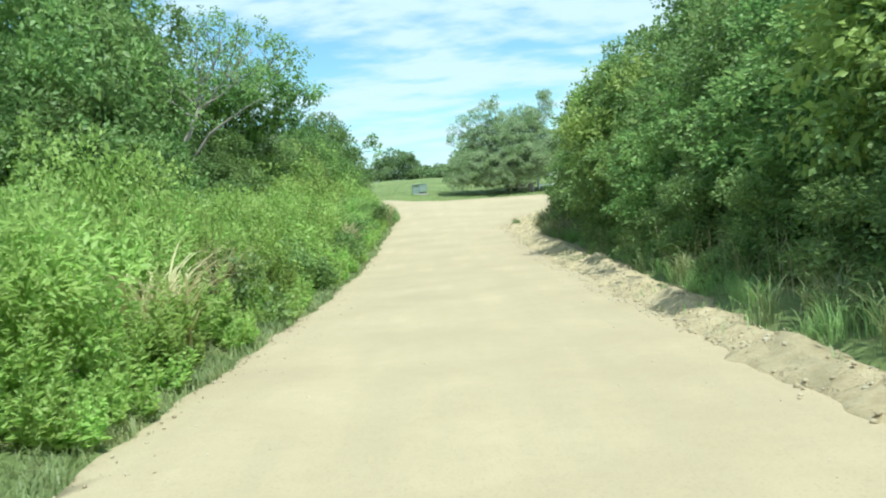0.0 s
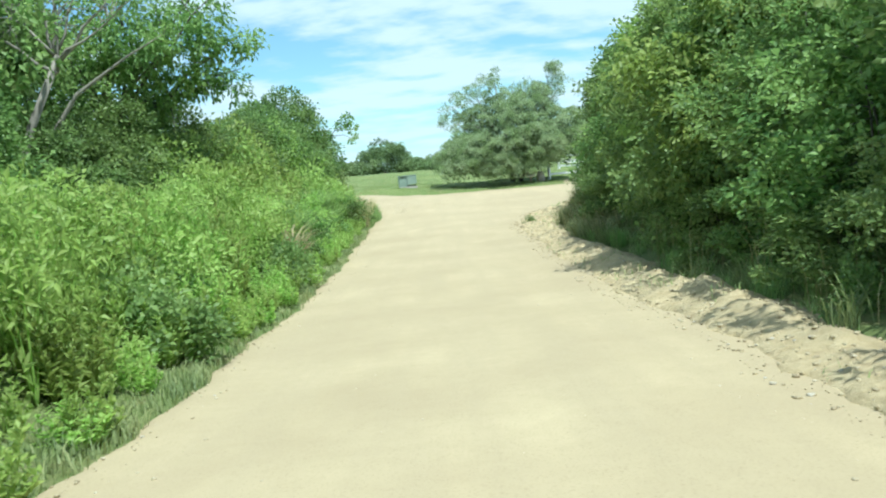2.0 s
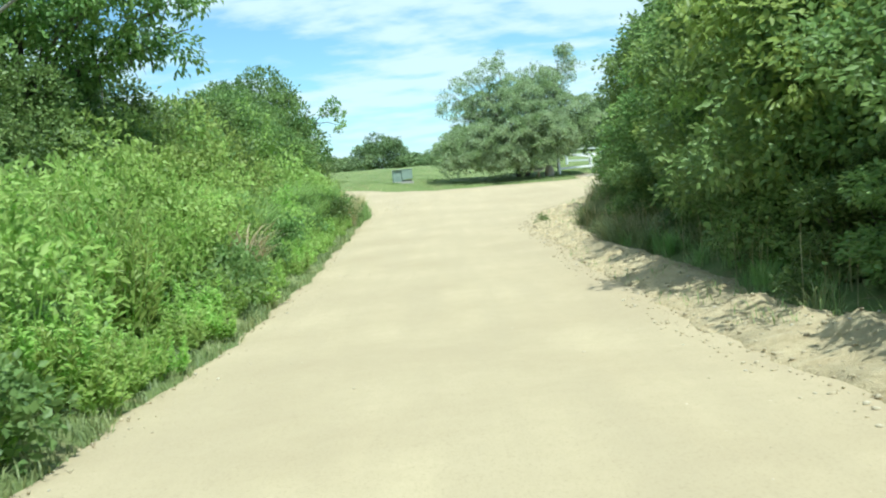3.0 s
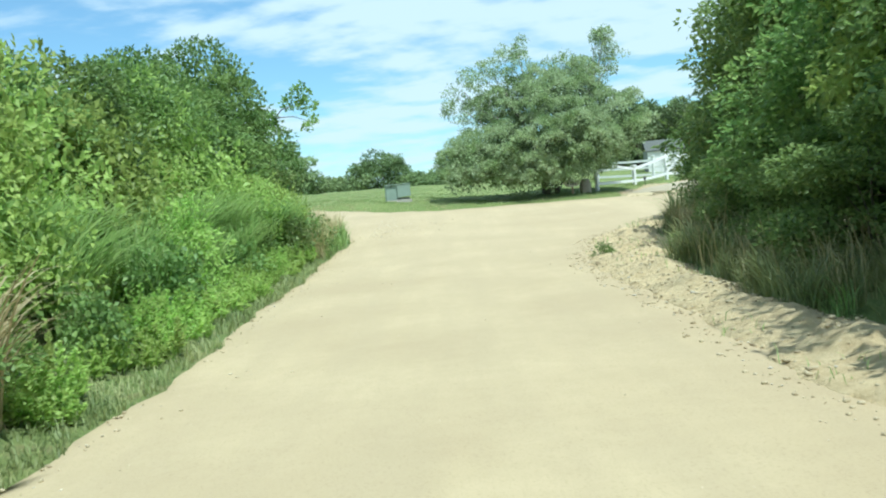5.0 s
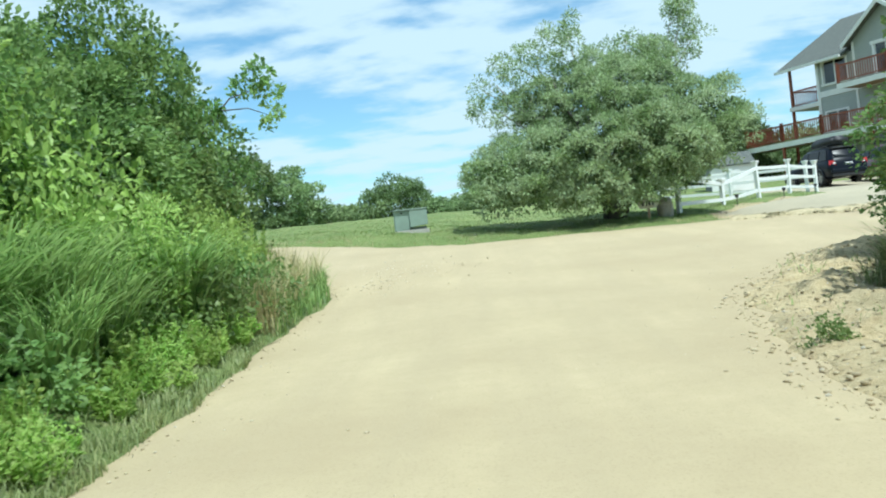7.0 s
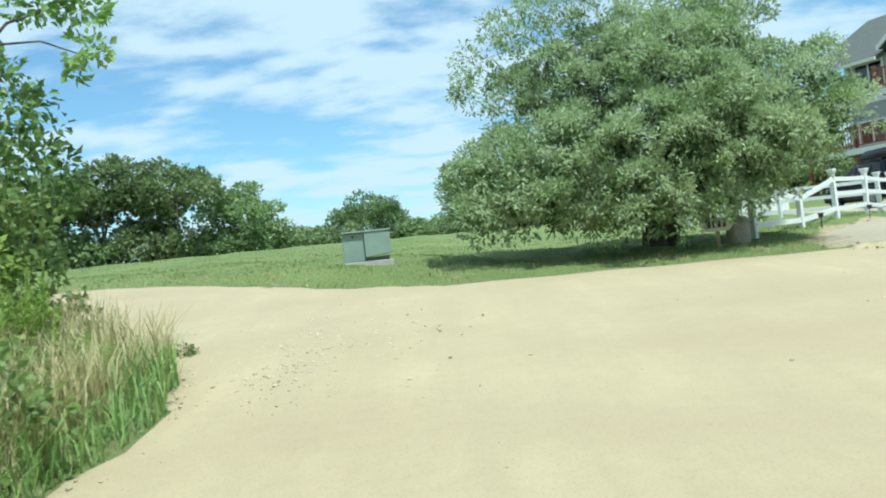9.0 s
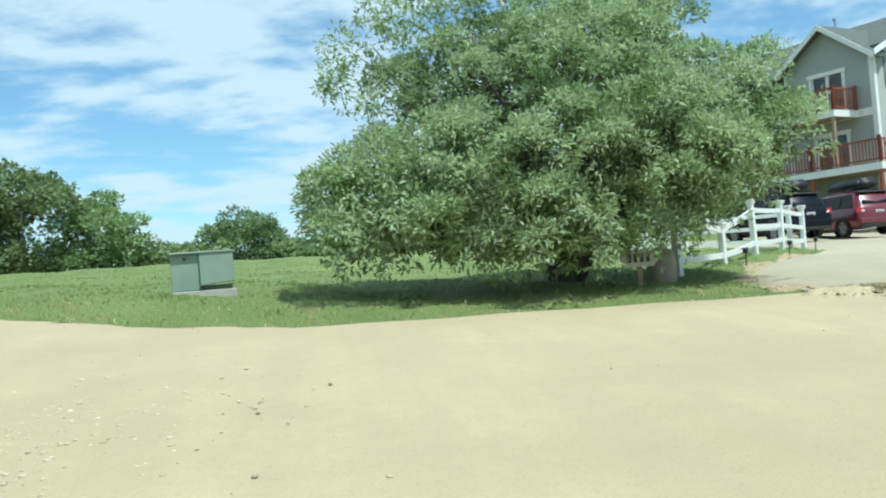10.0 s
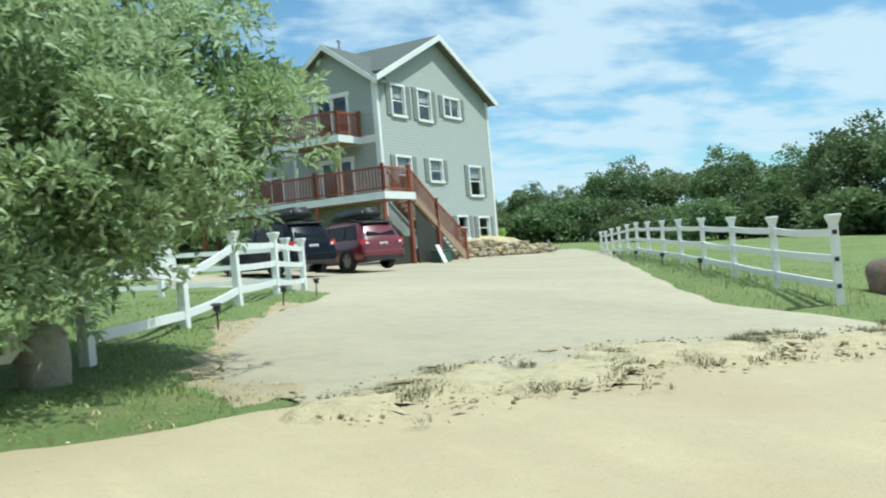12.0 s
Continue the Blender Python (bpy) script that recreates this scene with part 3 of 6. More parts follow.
road = sheet("road", sd_road, road_z, -80, 60, -14, 57, 0.25, SAND)
tagged(road, "pale sandy dirt road with faint wheel tracks", "road", kind="structure")


def drive_z(x, y):
    return base_z(x, y) + 0.03 * step(0.1, 0.5, sd_drive(x, y)) - 0.03 * step(0.15, -0.15, sd_drive(x, y)) + 0.004


pavement = sheet("pavement", sd_drive, drive_z, 3, 50, 49, 92, 0.3, ASPHALT)
tagged(pavement, "sun-bleached worn asphalt driveway", "driveway", kind="structure")


def rough(x, y, f, seed, n=9):
    """Uneven ground between -1 and 1: waves of many headings about f per metre."""
    r = np.random.default_rng(seed)
    z = 0.0
    for i in range(n):
        a, k = r.uniform(0, 6.28), f * r.uniform(0.6, 2.6)
        z = z + np.sin(k * (np.cos(a) * x + np.sin(a) * y) + r.uniform(0, 6.28) + 1.5 * np.sin(0.6 * k * (np.sin(a) * x - np.cos(a) * y))) / n ** 0.5
    return np.clip(z, -1.6, 1.6)


def dirt_z(x, y):
    s = sd_dirt(x, y)
    crest = np.interp(y, (0, 6, 13, 17, 27, 33, 40, 44, 46.5), (2.65, 2.65, 3.0, 3.3, 3.4, 3.25, 4.5, 7.2, 11)) - x
    ridge = np.exp(-(crest / 0.38) ** 2) * step(40, 34, y)
    return base_z(x, y) + 0.02 + step(0.0, 0.8, s) * (0.07 + 0.10 * ridge + 0.055 * rough(x, y, 3.2, 61) + 0.035 * np.abs(rough(x, y, 9.0, 62))) - 0.2 * step(0.12, -0.15, s)


dirt = sheet("dirt_bank", sd_dirt, dirt_z, 1.5, 12, -12, 47, 0.09, DIRT)
tagged(dirt, "low broken bank of pale crumbly earth", "dirt bank", kind="structure")


def sd_litter(x, y):
    """A worn fringe of dry needles and sand along the drive's edge."""
    e = x - np.interp(y, (48, 51.4, 52.2, 54.2, 56.8, 60), (6.8, 6.6, 6.5, 7.4, 8.9, 11.7))
    return np.minimum(np.minimum(0.2 - np.abs(e + 0.1), y - 51.3), 59.0 - y) + 0.7 * wave(x, y, 7)


SEAM_X = (5.8, 6.6, 7.5, 8.5, 9.4, 10.1, 11, 11.8, 13, 17, 19)
SEAM_Y = (50.4, 50.5, 50.5, 50.5, 50.5, 50.45, 50.15, 49.95, 49.85, 49.4, 49.2)
SEAM_H = (-0.3, 0.65, 0.8, 0.9, 1.0, 1.0, 0.85, 0.7, 0.6, 0.45, -0.4)


def sd_seam(x, y):
    """Broken ground between the drive and the road."""
    return np.interp(x, SEAM_X, SEAM_H) - 0.4 - np.abs(y - np.interp(x, SEAM_X, SEAM_Y)) + 1.5 * wave(x * 2.1, y * 2.1, 9)


def litter_z(x, y):
    return np.maximum(np.where(sd_drive(x, y) > -0.1, drive_z(x, y), -9), ground_z(x, y)) + 0.02 - 0.05 * step(0.08, -0.05, sd_litter(x, y))


def seam_z(x, y):
    q = sd_seam(x, y)
    return base_z(x, y) + 0.035 + 0.06 * step(0.0, 0.3, q) * (0.6 + 0.4 * np.sin(7 * x) * np.sin(9 * y + x)) - 0.05 * step(0.06, -0.05, q)


k = Mat("dry_needles", 0.95)
kn, km = k.noise(45, 6, 0.75, k.stretch(k.coord(), 1, 2.5, 1)), k.noise(3.5, 5)
c = k.ramp(kn, [(0.3, (0.38, 0.295, 0.17)), (0.7, (0.54, 0.44, 0.27))])
k.color(k.mix(k.ramp(km, [(0.45, (0, 0, 0)), (0.65, (0.8, 0.8, 0.8))]), c, (0.47, 0.40, 0.265))).bump(kn, 0.7, 0.03)
NEEDLES = k.m
k = Mat("crumbled_ground", 0.98)
ks, km = k.noise(34, 7, 0.75), k.noise(8, 6, 0.65)
c = k.ramp(km, [(0.32, (0.42, 0.35, 0.21)), (0.5, (0.54, 0.45, 0.27)), (0.68, (0.58, 0.49, 0.31))])
c = k.mix(k.ramp(ks, [(0.34, (0.6, 0.6, 0.6)), (0.44, (0, 0, 0))]), c, (0.25, 0.205, 0.115))
k.color(c).bump(k.math("ADD", ks, k.math("MULTIPLY", km, 2.0)), 0.6, 0.04)
CRUMBLED = k.m
litter = sheet("needle_litter", sd_litter, litter_z, 5, 13, 49.8, 60, 0.14, NEEDLES)
tagged(litter, "fringe of tan needles and sand along the drive", "ground litter", kind="structure")
seam = sheet("broken_ground", sd_seam, seam_z, 6, 18.5, 47.5, 53, 0.12, CRUMBLED)
tagged(seam, "strip of crumbled earth where the drive meets the road", "broken ground", kind="structure")

# ---- house ----


def wall_panel(length, z0, z1, holes, thick, gable=None):
    """A wall in the xz plane from x 0 to length, outer face at y 0, with openings through it; gable: (x, z) of a peak."""
    xs = sorted({0, length, *[h[0] for h in holes], *[h[1] for h in holes]})
    zs = sorted({z0, z1, *[h[2] for h in holes], *[h[3] for h in holes]})
    b = bmesh.new()
    grid = {(i, j): b.verts.new((x, 0, z)) for i, x in enumerate(xs) for j, z in enumerate(zs)}
    for i in range(len(xs) - 1):
        for j in range(len(zs) - 1):
            mx, mz = (xs[i] + xs[i + 1]) / 2, (zs[j] + zs[j + 1]) / 2
            if not any(h[0] < mx < h[1] and h[2] < mz < h[3] for h in holes):
                b.faces.new((grid[i, j], grid[i + 1, j], grid[i + 1, j + 1], grid[i, j + 1]))
    if gable:
        top = len(zs) - 1
        peak = b.verts.new((gable[0], 0, gable[1]))
        b.faces.new([grid[i, top] for i in range(len(xs))] + [peak])
    b.normal_update()
    ext = bmesh.ops.extrude_face_region(b, geom=list(b.faces))
    for v in ext["geom"]:
        if isinstance(v, bmesh.types.BMVert):
            v.co.y += thick
    bmesh.ops.delete(b, geom=[v for v in b.verts if not v.link_faces], context="VERTS")
    bmesh.ops.recalc_face_normals(b, faces=b.faces)
    return b


def window_unit(parent, m, w, h, shutters=True, twin=False, blind=0.45):
    """A framed window at the pose m: x along the wall, y inwards, z up from the sill."""
    win = new("window")
    win.parent = parent
    win.matrix_basis = m
    b = box(-0.11, 0.0, -0.05, 0.06, -0.11, h + 0.11)
    box(w, w + 0.11, -0.05, 0.06, -0.11, h + 0.11, 0, b)
    box(0, w, -0.05, 0.06, h, h + 0.11, 0, b)
    part("window_frame", b, TRIM, win)
    part("sill", box(-0.15, w + 0.15, -0.09, 0.06, -0.12, 0.0), TRIM, win)
    part("sash_bar", box(0.052, w - 0.052, 0.04, 0.08, h * 0.48, h * 0.52) if not twin else box(w / 2 - 0.05, w / 2 + 0.05, 0.02, 0.08, 0, h), TRIM, win)
    part("sash", box(0, 0.05, 0.03, 0.09, 0, h), TRIM, win)
    part("sash", box(w - 0.05, w, 0.03, 0.09, 0, h), TRIM, win)
    for lo, hi in (((0.05, w / 2 - 0.05), (w / 2 + 0.05, w - 0.05)) if twin else ((0.05, w - 0.05),)):
        pane = part("pane", box(lo, hi, 0.055, 0.063, 0.01, h - 0.01), GLASS, win)
        pane.visible_shadow = False
    if blind:
        part("blind", box(0.03, w - 0.03, 0.11, 0.125, h * (1 - blind), h), BLIND, win)
    if shutters:
        for x0 in (-0.50, w + 0.12):
            edge = [(0.0, h + 0.08), (0.0, -0.05)]
            for i in range(12):
                z = -0.05 + (h + 0.13) * i / 12
                edge += [(-0.06, z + 0.004), (-0.042, z + (h + 0.13) / 12)]
            b = prism(edge, x0, x0 + 0.38)
            for v in b.verts:
                v.co = Vector((v.co.y, v.co.x, v.co.z))
            bmesh.ops.recalc_face_normals(b, faces=b.faces)
            part("shutter", b, SHUTTER, win)
    return win


def railing(parent, p, q, h=0.95, posts=True):
    """A rail from p to q with its balusters, each a part."""
    p, q = Vector(p), Vector(q)
    d = q - p
    n = max(2, int(d.length / 0.16))
    flat = Vector((d.x, d.y, 0)).normalized()
    side = Vector((-flat.y, flat.x, 0)) * 0.03
    for z, t in ((h, 0.045), (0.10, 0.03)):
        b = bmesh.new()
        vs = [b.verts.new(e + s + Vector((0, 0, z + k))) for e in (p, q) for s in (side, -side) for k in (-t, t)]
        bmesh.ops.convex_hull(b, input=vs)
        part("rail", b, RED_WOOD, parent)
    first = None
    for i in range(1, n):
        c = p + d * (i / n)
        m = Matrix.Translation(c)
        if first is None:
            first = part("baluster", box(-0.02, 0.02, -0.02, 0.02, 0.06, h - 0.02), RED_WOOD, parent)
            first.matrix_basis = m
        else:
            share("baluster", first, m, parent)
    if posts:
        for e in (p, q):
            b = box(-0.06, 0.06, -0.06, 0.06, -0.12, h + 0.12)
            box(-0.08, 0.08, -0.08, 0.08, h + 0.12, h + 0.15, 0, b)
            part("rail_post", b, RED_WOOD, parent).matrix_basis = Matrix.Translation(e)


HOUSE_BASE = 1.6
EAVE, PEAK, WIDTH, DEPTH = 8.5, 10.95, 10.6, 7.6
BACK_EAVE = 7.85   # the roof comes lower over the end porch
house = tagged(new("house"), "three-storey grey-green clapboard house with white trim", "house")
house.matrix_basis = pose(25.4, 78.6, HOUSE_BASE, 0, 0, 23.9)
FRONT = [(1.25, 2.25, 7.02, 8.32, 1, 0), (3.5, 4.58, 7.0, 8.36, 1, 0), (5.95, 7.45, 7.4, 8.26, 1, 1), (1.2, 2.35, 3.55, 5.1, 1, 0), (4.1, 5.2, 4.15, 5.1, 1, 0), (8.0, 9.22, 3.55, 4.95, 1, 0), (6.4, 7.35, 1.4, 2.4, 1, 0), (8.6, 9.68, 1.35, 2.35, 1, 0)]
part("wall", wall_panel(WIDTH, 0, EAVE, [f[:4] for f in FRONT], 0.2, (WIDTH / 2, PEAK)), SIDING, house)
for x0, x1, z0, z1, sh, tw in FRONT:
    window_unit(house, pose(x0, 0, z0), x1 - x0, z1 - z0, bool(sh), bool(tw), 0.0 if z0 < 2 else 0.4)
# the long side: x 0, seen from outside its own x runs against the house's y
SIDE = [(4.35, 6.05, 6.06, 7.92), (4.35, 6.05, 3.4, 5.05), (0.55, 2.3, 6.45, 7.7), (0.55, 2.1, 3.7, 4.75)]
side_m = pose(0, DEPTH, 0, 0, 0, -90)
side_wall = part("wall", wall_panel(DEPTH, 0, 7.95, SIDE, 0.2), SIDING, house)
side_wall.matrix_basis = side_m
gable = part("gable_wall", prism([(DEPTH, 7.95), (DEPTH, 8.5), (DEPTH - 2.35, 10.1), (DEPTH - 4.75, 8.5), (DEPTH - 4.75, 7.95)], 0.0, 0.2), SIDING, house)
gable.matrix_basis = side_m
for i, (x0, x1, z0, z1) in enumerate(SIDE):
    w = window_unit(house, side_m @ pose(x0, 0, z0), x1 - x0, z1 - z0, False, True, 0.0)
    if i < 2:
        w.name = "patio_door"
        b = box(-0.2, x1 - x0 + 0.2, -0.07, -0.051, z1 - z0 + 0.02, z1 - z0 + 0.2)
        for q in (0.0, (x1 - x0) / 2 - 0.09, (x1 - x0) / 2 + 0.01, x1 - x0 - 0.08):
            box(q, q + 0.08, 0.0, 0.05, 0.0, z1 - z0, 0, b)
        part("door_frame", b, TRIM, w)
part("wall", box(WIDTH - 0.2, WIDTH, 0.21, DEPTH, 0, EAVE), SIDING, house)
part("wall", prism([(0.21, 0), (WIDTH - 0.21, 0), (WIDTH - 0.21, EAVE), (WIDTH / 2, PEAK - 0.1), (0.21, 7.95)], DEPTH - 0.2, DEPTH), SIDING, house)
for z in (0.02, 3.2, 5.85, 7.8):
    part("storey_floor", box(0.21, WIDTH - 0.21, 0.21, DEPTH - 0.21, z, z + 0.12), INTERIOR, house)
part("inner_wall", box(0.3, WIDTH - 0.3, 3.4, 3.5, 0.15, 7.78), INTERIOR, house)
for x0, x1, y0, y1, z1 in ((-0.04, 0.16, -0.04, 0.0, EAVE), (-0.04, 0.0, 0.0, 0.2, EAVE), (WIDTH - 0.16, WIDTH + 0.04, -0.04, 0.0, EAVE), (-0.04, 0.0, DEPTH - 0.2, DEPTH, 7.9), (-0.04, 0.0, 4.6, 4.76, 8.4)):
    part("corner_board", box(x0, x1, y0, y1, 0, z1), TRIM, house)
part("band_board", box(-0.05, -0.003, 0.21, DEPTH - 0.2, 5.7, 6.05), TRIM, house)


def roof_slab(name, a, b_, c, d, thick, mat, label=""):
    """A sloped slab on the corners a b c d (upper face)."""
    b = bmesh.new()
    up = [Vector(v) for v in (a, b_, c, d)]
    top = [b.verts.new(v) for v in up]
    low = [b.verts.new(v - Vector((0, 0, thick))) for v in up]
    b.faces.new(top)
    b.faces.new(low[::-1])
    for i in range(4):
        b.faces.new((top[i], low[i], low[(i + 1) % 4], top[(i + 1) % 4]))
    bmesh.ops.recalc_face_normals(b, faces=b.faces)
    return part(name, b, mat, house, label)


SL = (PEAK - EAVE) / (WIDTH / 2)
RZ, OV = PEAK + 0.22, 0.45
roof_slab("roof", (WIDTH / 2, 5.1, RZ), (WIDTH / 2, 10.3, RZ), (-OV - 0.1, 10.3, BACK_EAVE), (-OV - 0.1, 5.1, BACK_EAVE), 0.16, SHINGLE)
roof_slab("roof", (WIDTH / 2, -0.4, RZ), (WIDTH / 2, 5.097, RZ), (0.25, 5.097, EAVE + 0.22 + 0.25 * SL), (0.25, -0.4, EAVE + 0.22 + 0.25 * SL), 0.16, SHINGLE)
roof_slab("roof", (WIDTH / 2, -0.4, RZ), (WIDTH + OV, -0.4, EAVE + 0.22 - OV * SL), (WIDTH + OV, 10.3, EAVE + 0.22 - OV * SL), (WIDTH / 2, 10.3, RZ), 0.16, SHINGLE)
CR = 10.3
CS = (CR - 8.62) / 2.35
roof_slab("roof", (-0.45, 2.35, CR), (3.7, 2.35, CR), (0.4, -0.38, CR - 2.73 * CS), (-0.45, -0.38, CR - 2.73 * CS), 0.14, SHINGLE)
roof_slab("roof", (-0.45, 2.35, CR), (-0.45, 5.1, CR - 2.75 * CS), (0.4, 5.1, CR - 2.75 * CS), (3.7, 2.35, CR), 0.14, SHINGLE)
# white rakes and gutters
for a, c in (((WIDTH / 2, -0.43, RZ - 0.03), (-OV - 0.05, -0.43, EAVE + 0.17 - OV * SL)), ((WIDTH / 2, -0.43, RZ - 0.03), (WIDTH + OV + 0.05, -0.43, EAVE + 0.17 - OV * SL))):
    b = bmesh.new()
    vs = [b.verts.new(Vector(e) + Vector((0, y, z))) for e in (a, c) for y in (-0.03, 0.025) for z in (0.03, -0.24)]
    bmesh.ops.convex_hull(b, input=vs)
    part("rake_board", b, TRIM, house)
for yq in (-0.38, 5.1):
    b = bmesh.new()
    vs = [b.verts.new(Vector(e) + Vector((x, 0, z))) for e in ((-0.48, 2.35, CR - 0.03), (-0.48, yq, CR - 2.75 * CS - 0.03)) for x in (-0.03, 0.025) for z in (0.03, -0.22)]
    bmesh.ops.convex_hull(b, input=vs)
    part("rake_board", b, TRIM, house)
part("gutter", box(-OV - 0.24, -OV - 0.105, 5.12, 10.3, BACK_EAVE - 0.16, BACK_EAVE - 0.01), TRIM, house)
part("vent_pipe", tube([(0.9, 2.35, CR - 0.1), (0.9, 2.35, CR + 0.32), (0.9, 2.35, CR + 0.33), (0.9, 2.35, CR + 0.42)], [0.045, 0.045, 0.10, 0.08], 8), ALLOY, house)
# end porch under the roof's overhang
porch = part("porch_floor", box(0.0, 4.5, DEPTH + 0.01, 10.0, 5.3, 5.55), TRIM, house, "white upper porch floor")
for x in (0.1, 4.3):
    part("porch_post", box(x, x + 0.14, 9.8, 9.94, 0, BACK_EAVE + 0.1 + (0.25 if x > 1 else 0)), RED_WOOD, house)
railing(house, (0.15, DEPTH + 0.1, 5.55), (0.15, 9.85, 5.55), 0.95, False)
railing(house, (0.15, 9.87, 5.55), (4.3, 9.87, 5.55), 0.95, False)


def decking(name, x0, x1, y0, y1, z):
    deck = part(name, box(x0 + 0.02, x1, y0 + 0.02, y1 - 0.02, z - 0.30, z - 0.05), WOOD, house)
    b0 = None
    n = int((y1 - y0) / 0.145)
    for i in range(n):
        m = Matrix.Translation((0, y0 + i * (y1 - y0) / n, z - 0.04))
        if b0 is None:
            b0 = part("board", box(x0, x1, 0, (y1 - y0) / n - 0.012, 0, 0.035), WOOD, deck)
            b0.matrix_basis = m
        else:
            share("board", b0, m, deck)
    part("fascia", box(x0 - 0.03, x0 + 0.018, y0 - 0.03, y1, z - 0.34, z - 0.045), TRIM, deck)
    part("fascia", box(x0 + 0.02, x1 + 0.005, y0 - 0.03, y0 + 0.018, z - 0.34, z - 0.045), TRIM, deck)
    return deck


DZ, BZ = 3.36, 6.04
decking("deck", -2.4, -0.06, -1.58, 11.6, DZ)
railing(house, (-2.33, -1.5, DZ), (-2.33, 1.9, DZ))
railing(house, (-2.33, 1.9, DZ), (-2.33, 5.3, DZ))
railing(house, (-2.33, 5.3, DZ), (-2.33, 8.4, DZ))
railing(house, (-2.33, 8.4, DZ), (-2.33, 11.5, DZ))
railing(house, (-2.33, 11.5, DZ), (-0.1, 11.5, DZ), 0.95, False)
railing(house, (-2.33, -1.5, DZ), (-0.35, -1.5, DZ))
for x, y in ((-2.3, -1.45), (-0.35, -1.45), (-2.3, 1.9), (-2.3, 5.3), (-2.3, 8.4), (-2.3, 11.4)):
    part("deck_post", box(x - 0.07, x + 0.07, y - 0.07, y + 0.07, 0.0, DZ - 0.31), RED_WOOD, house)
decking("balcony", -1.8, -0.06, 0.9, 4.4, BZ)
railing(house, (-1.73, 0.95, BZ), (-1.73, 4.35, BZ))
railing(house, (-1.73, 0.95, BZ), (-0.12, 0.95, BZ))
part("balcony_post", box(-1.78, -1.64, 0.95, 1.09, DZ, BZ - 0.31), WOOD, house, "pale wooden balcony post")
# stairs along the gable wall
stairs = part("stair_stringer", prism([(-0.05, DZ - 0.02), (-0.05, DZ - 0.42), (3.95, 0.35), (4.3, 0.35), (4.3, 0.55)], -1.55, -1.50), WOOD, house)
part("stair_stringer", prism([(-0.05, DZ - 0.02), (-0.05, DZ - 0.42), (3.95, 0.35), (4.3, 0.35), (4.3, 0.55)], -0.45, -0.40), WOOD, house)
tread = None
for i in range(15):
    m = Matrix.Translation((0.02 + i * 0.283, -1.5, DZ - 0.19 * (i + 1)))
    if tread is None:
        tread = part("tread", box(0, 0.30, 0.0, 1.05, -0.04, 0.0, 0.006), WOOD, house)
        tread.matrix_basis = m
    else:
        share("tread", tread, m, house)
for y in (-1.52, -0.42):
    railing(house, (-0.30, y, DZ + 0.02), (1.75, y, DZ - 1.36), 0.95, y < -1)
    railing(house, (1.75, y, DZ - 1.36), (4.2, y, 0.60), 0.95, y < -1)
# two added panels: shade below stairs and deck, made as dark sheets
part("stair_skirt", prism([(0.05, 0.02), (0.05, DZ - 0.5), (3.4, 0.45), (3.75, 0.02)], -1.46, -1.43), UNDER_SHADE, house, "added dark panel standing in for the shade under the stairs")
part("deck_skirt", box(-2.28, -0.2, -1.36, -1.33, 0.02, 1.5), UNDER_SHADE, house, "added dark panel standing in for the shade under the deck")
part("stair_post", box(1.68, 1.82, -1.6, -1.46, 0.0, DZ - 1.5), RED_WOOD, house)
part("stair_post", box(4.13, 4.27, -1.6, -1.46, 0.0, 0.62), RED_WOOD, house)

# ---- fences ----


def fence_post_mesh(h):
    b = box(-0.052, 0.052, -0.052, 0.052, -0.1, h - 0.12)
    cap = bmesh.new()
    bmesh.ops.create_cone(cap, cap_ends=True, segments=4, radius1=0.074, radius2=0.12, depth=0.09, matrix=Matrix.Translation((0, 0, h - 0.085)) @ Matrix.Rotation(radians(45), 4, "Z"))
    join(b, cap)
    return box(-0.092, 0.092, -0.092, 0.092, h - 0.04, h, 0.008, b)


def rail_bar(p, q, sag):
    """A hollow-looking vinyl rail that sags a little."""
    b = bmesh.new()
    p, q = Vector(p), Vector(q)
    s = Vector((-(q - p).y, (q - p).x, 0)).normalized() * 0.022
    rings = []
    for i in range(5):
        u = i / 4
        c = p.lerp(q, u) - Vector((0, 0, sag * 4 * u * (1 - u)))
        rings.append([b.verts.new(c + s * a + Vector((0, 0, z))) for a, z in ((1, -0.05), (1, 0.05), (-1, 0.05), (-1, -0.05))])
    for r0, r1 in zip(rings, rings[1:]):
        for j in range(4):
            b.faces.new((r0[j], r0[(j + 1) % 4], r1[(j + 1) % 4], r1[j]))
    b.faces.new(rings[0][::-1])
    b.faces.new(rings[-1])
    return b


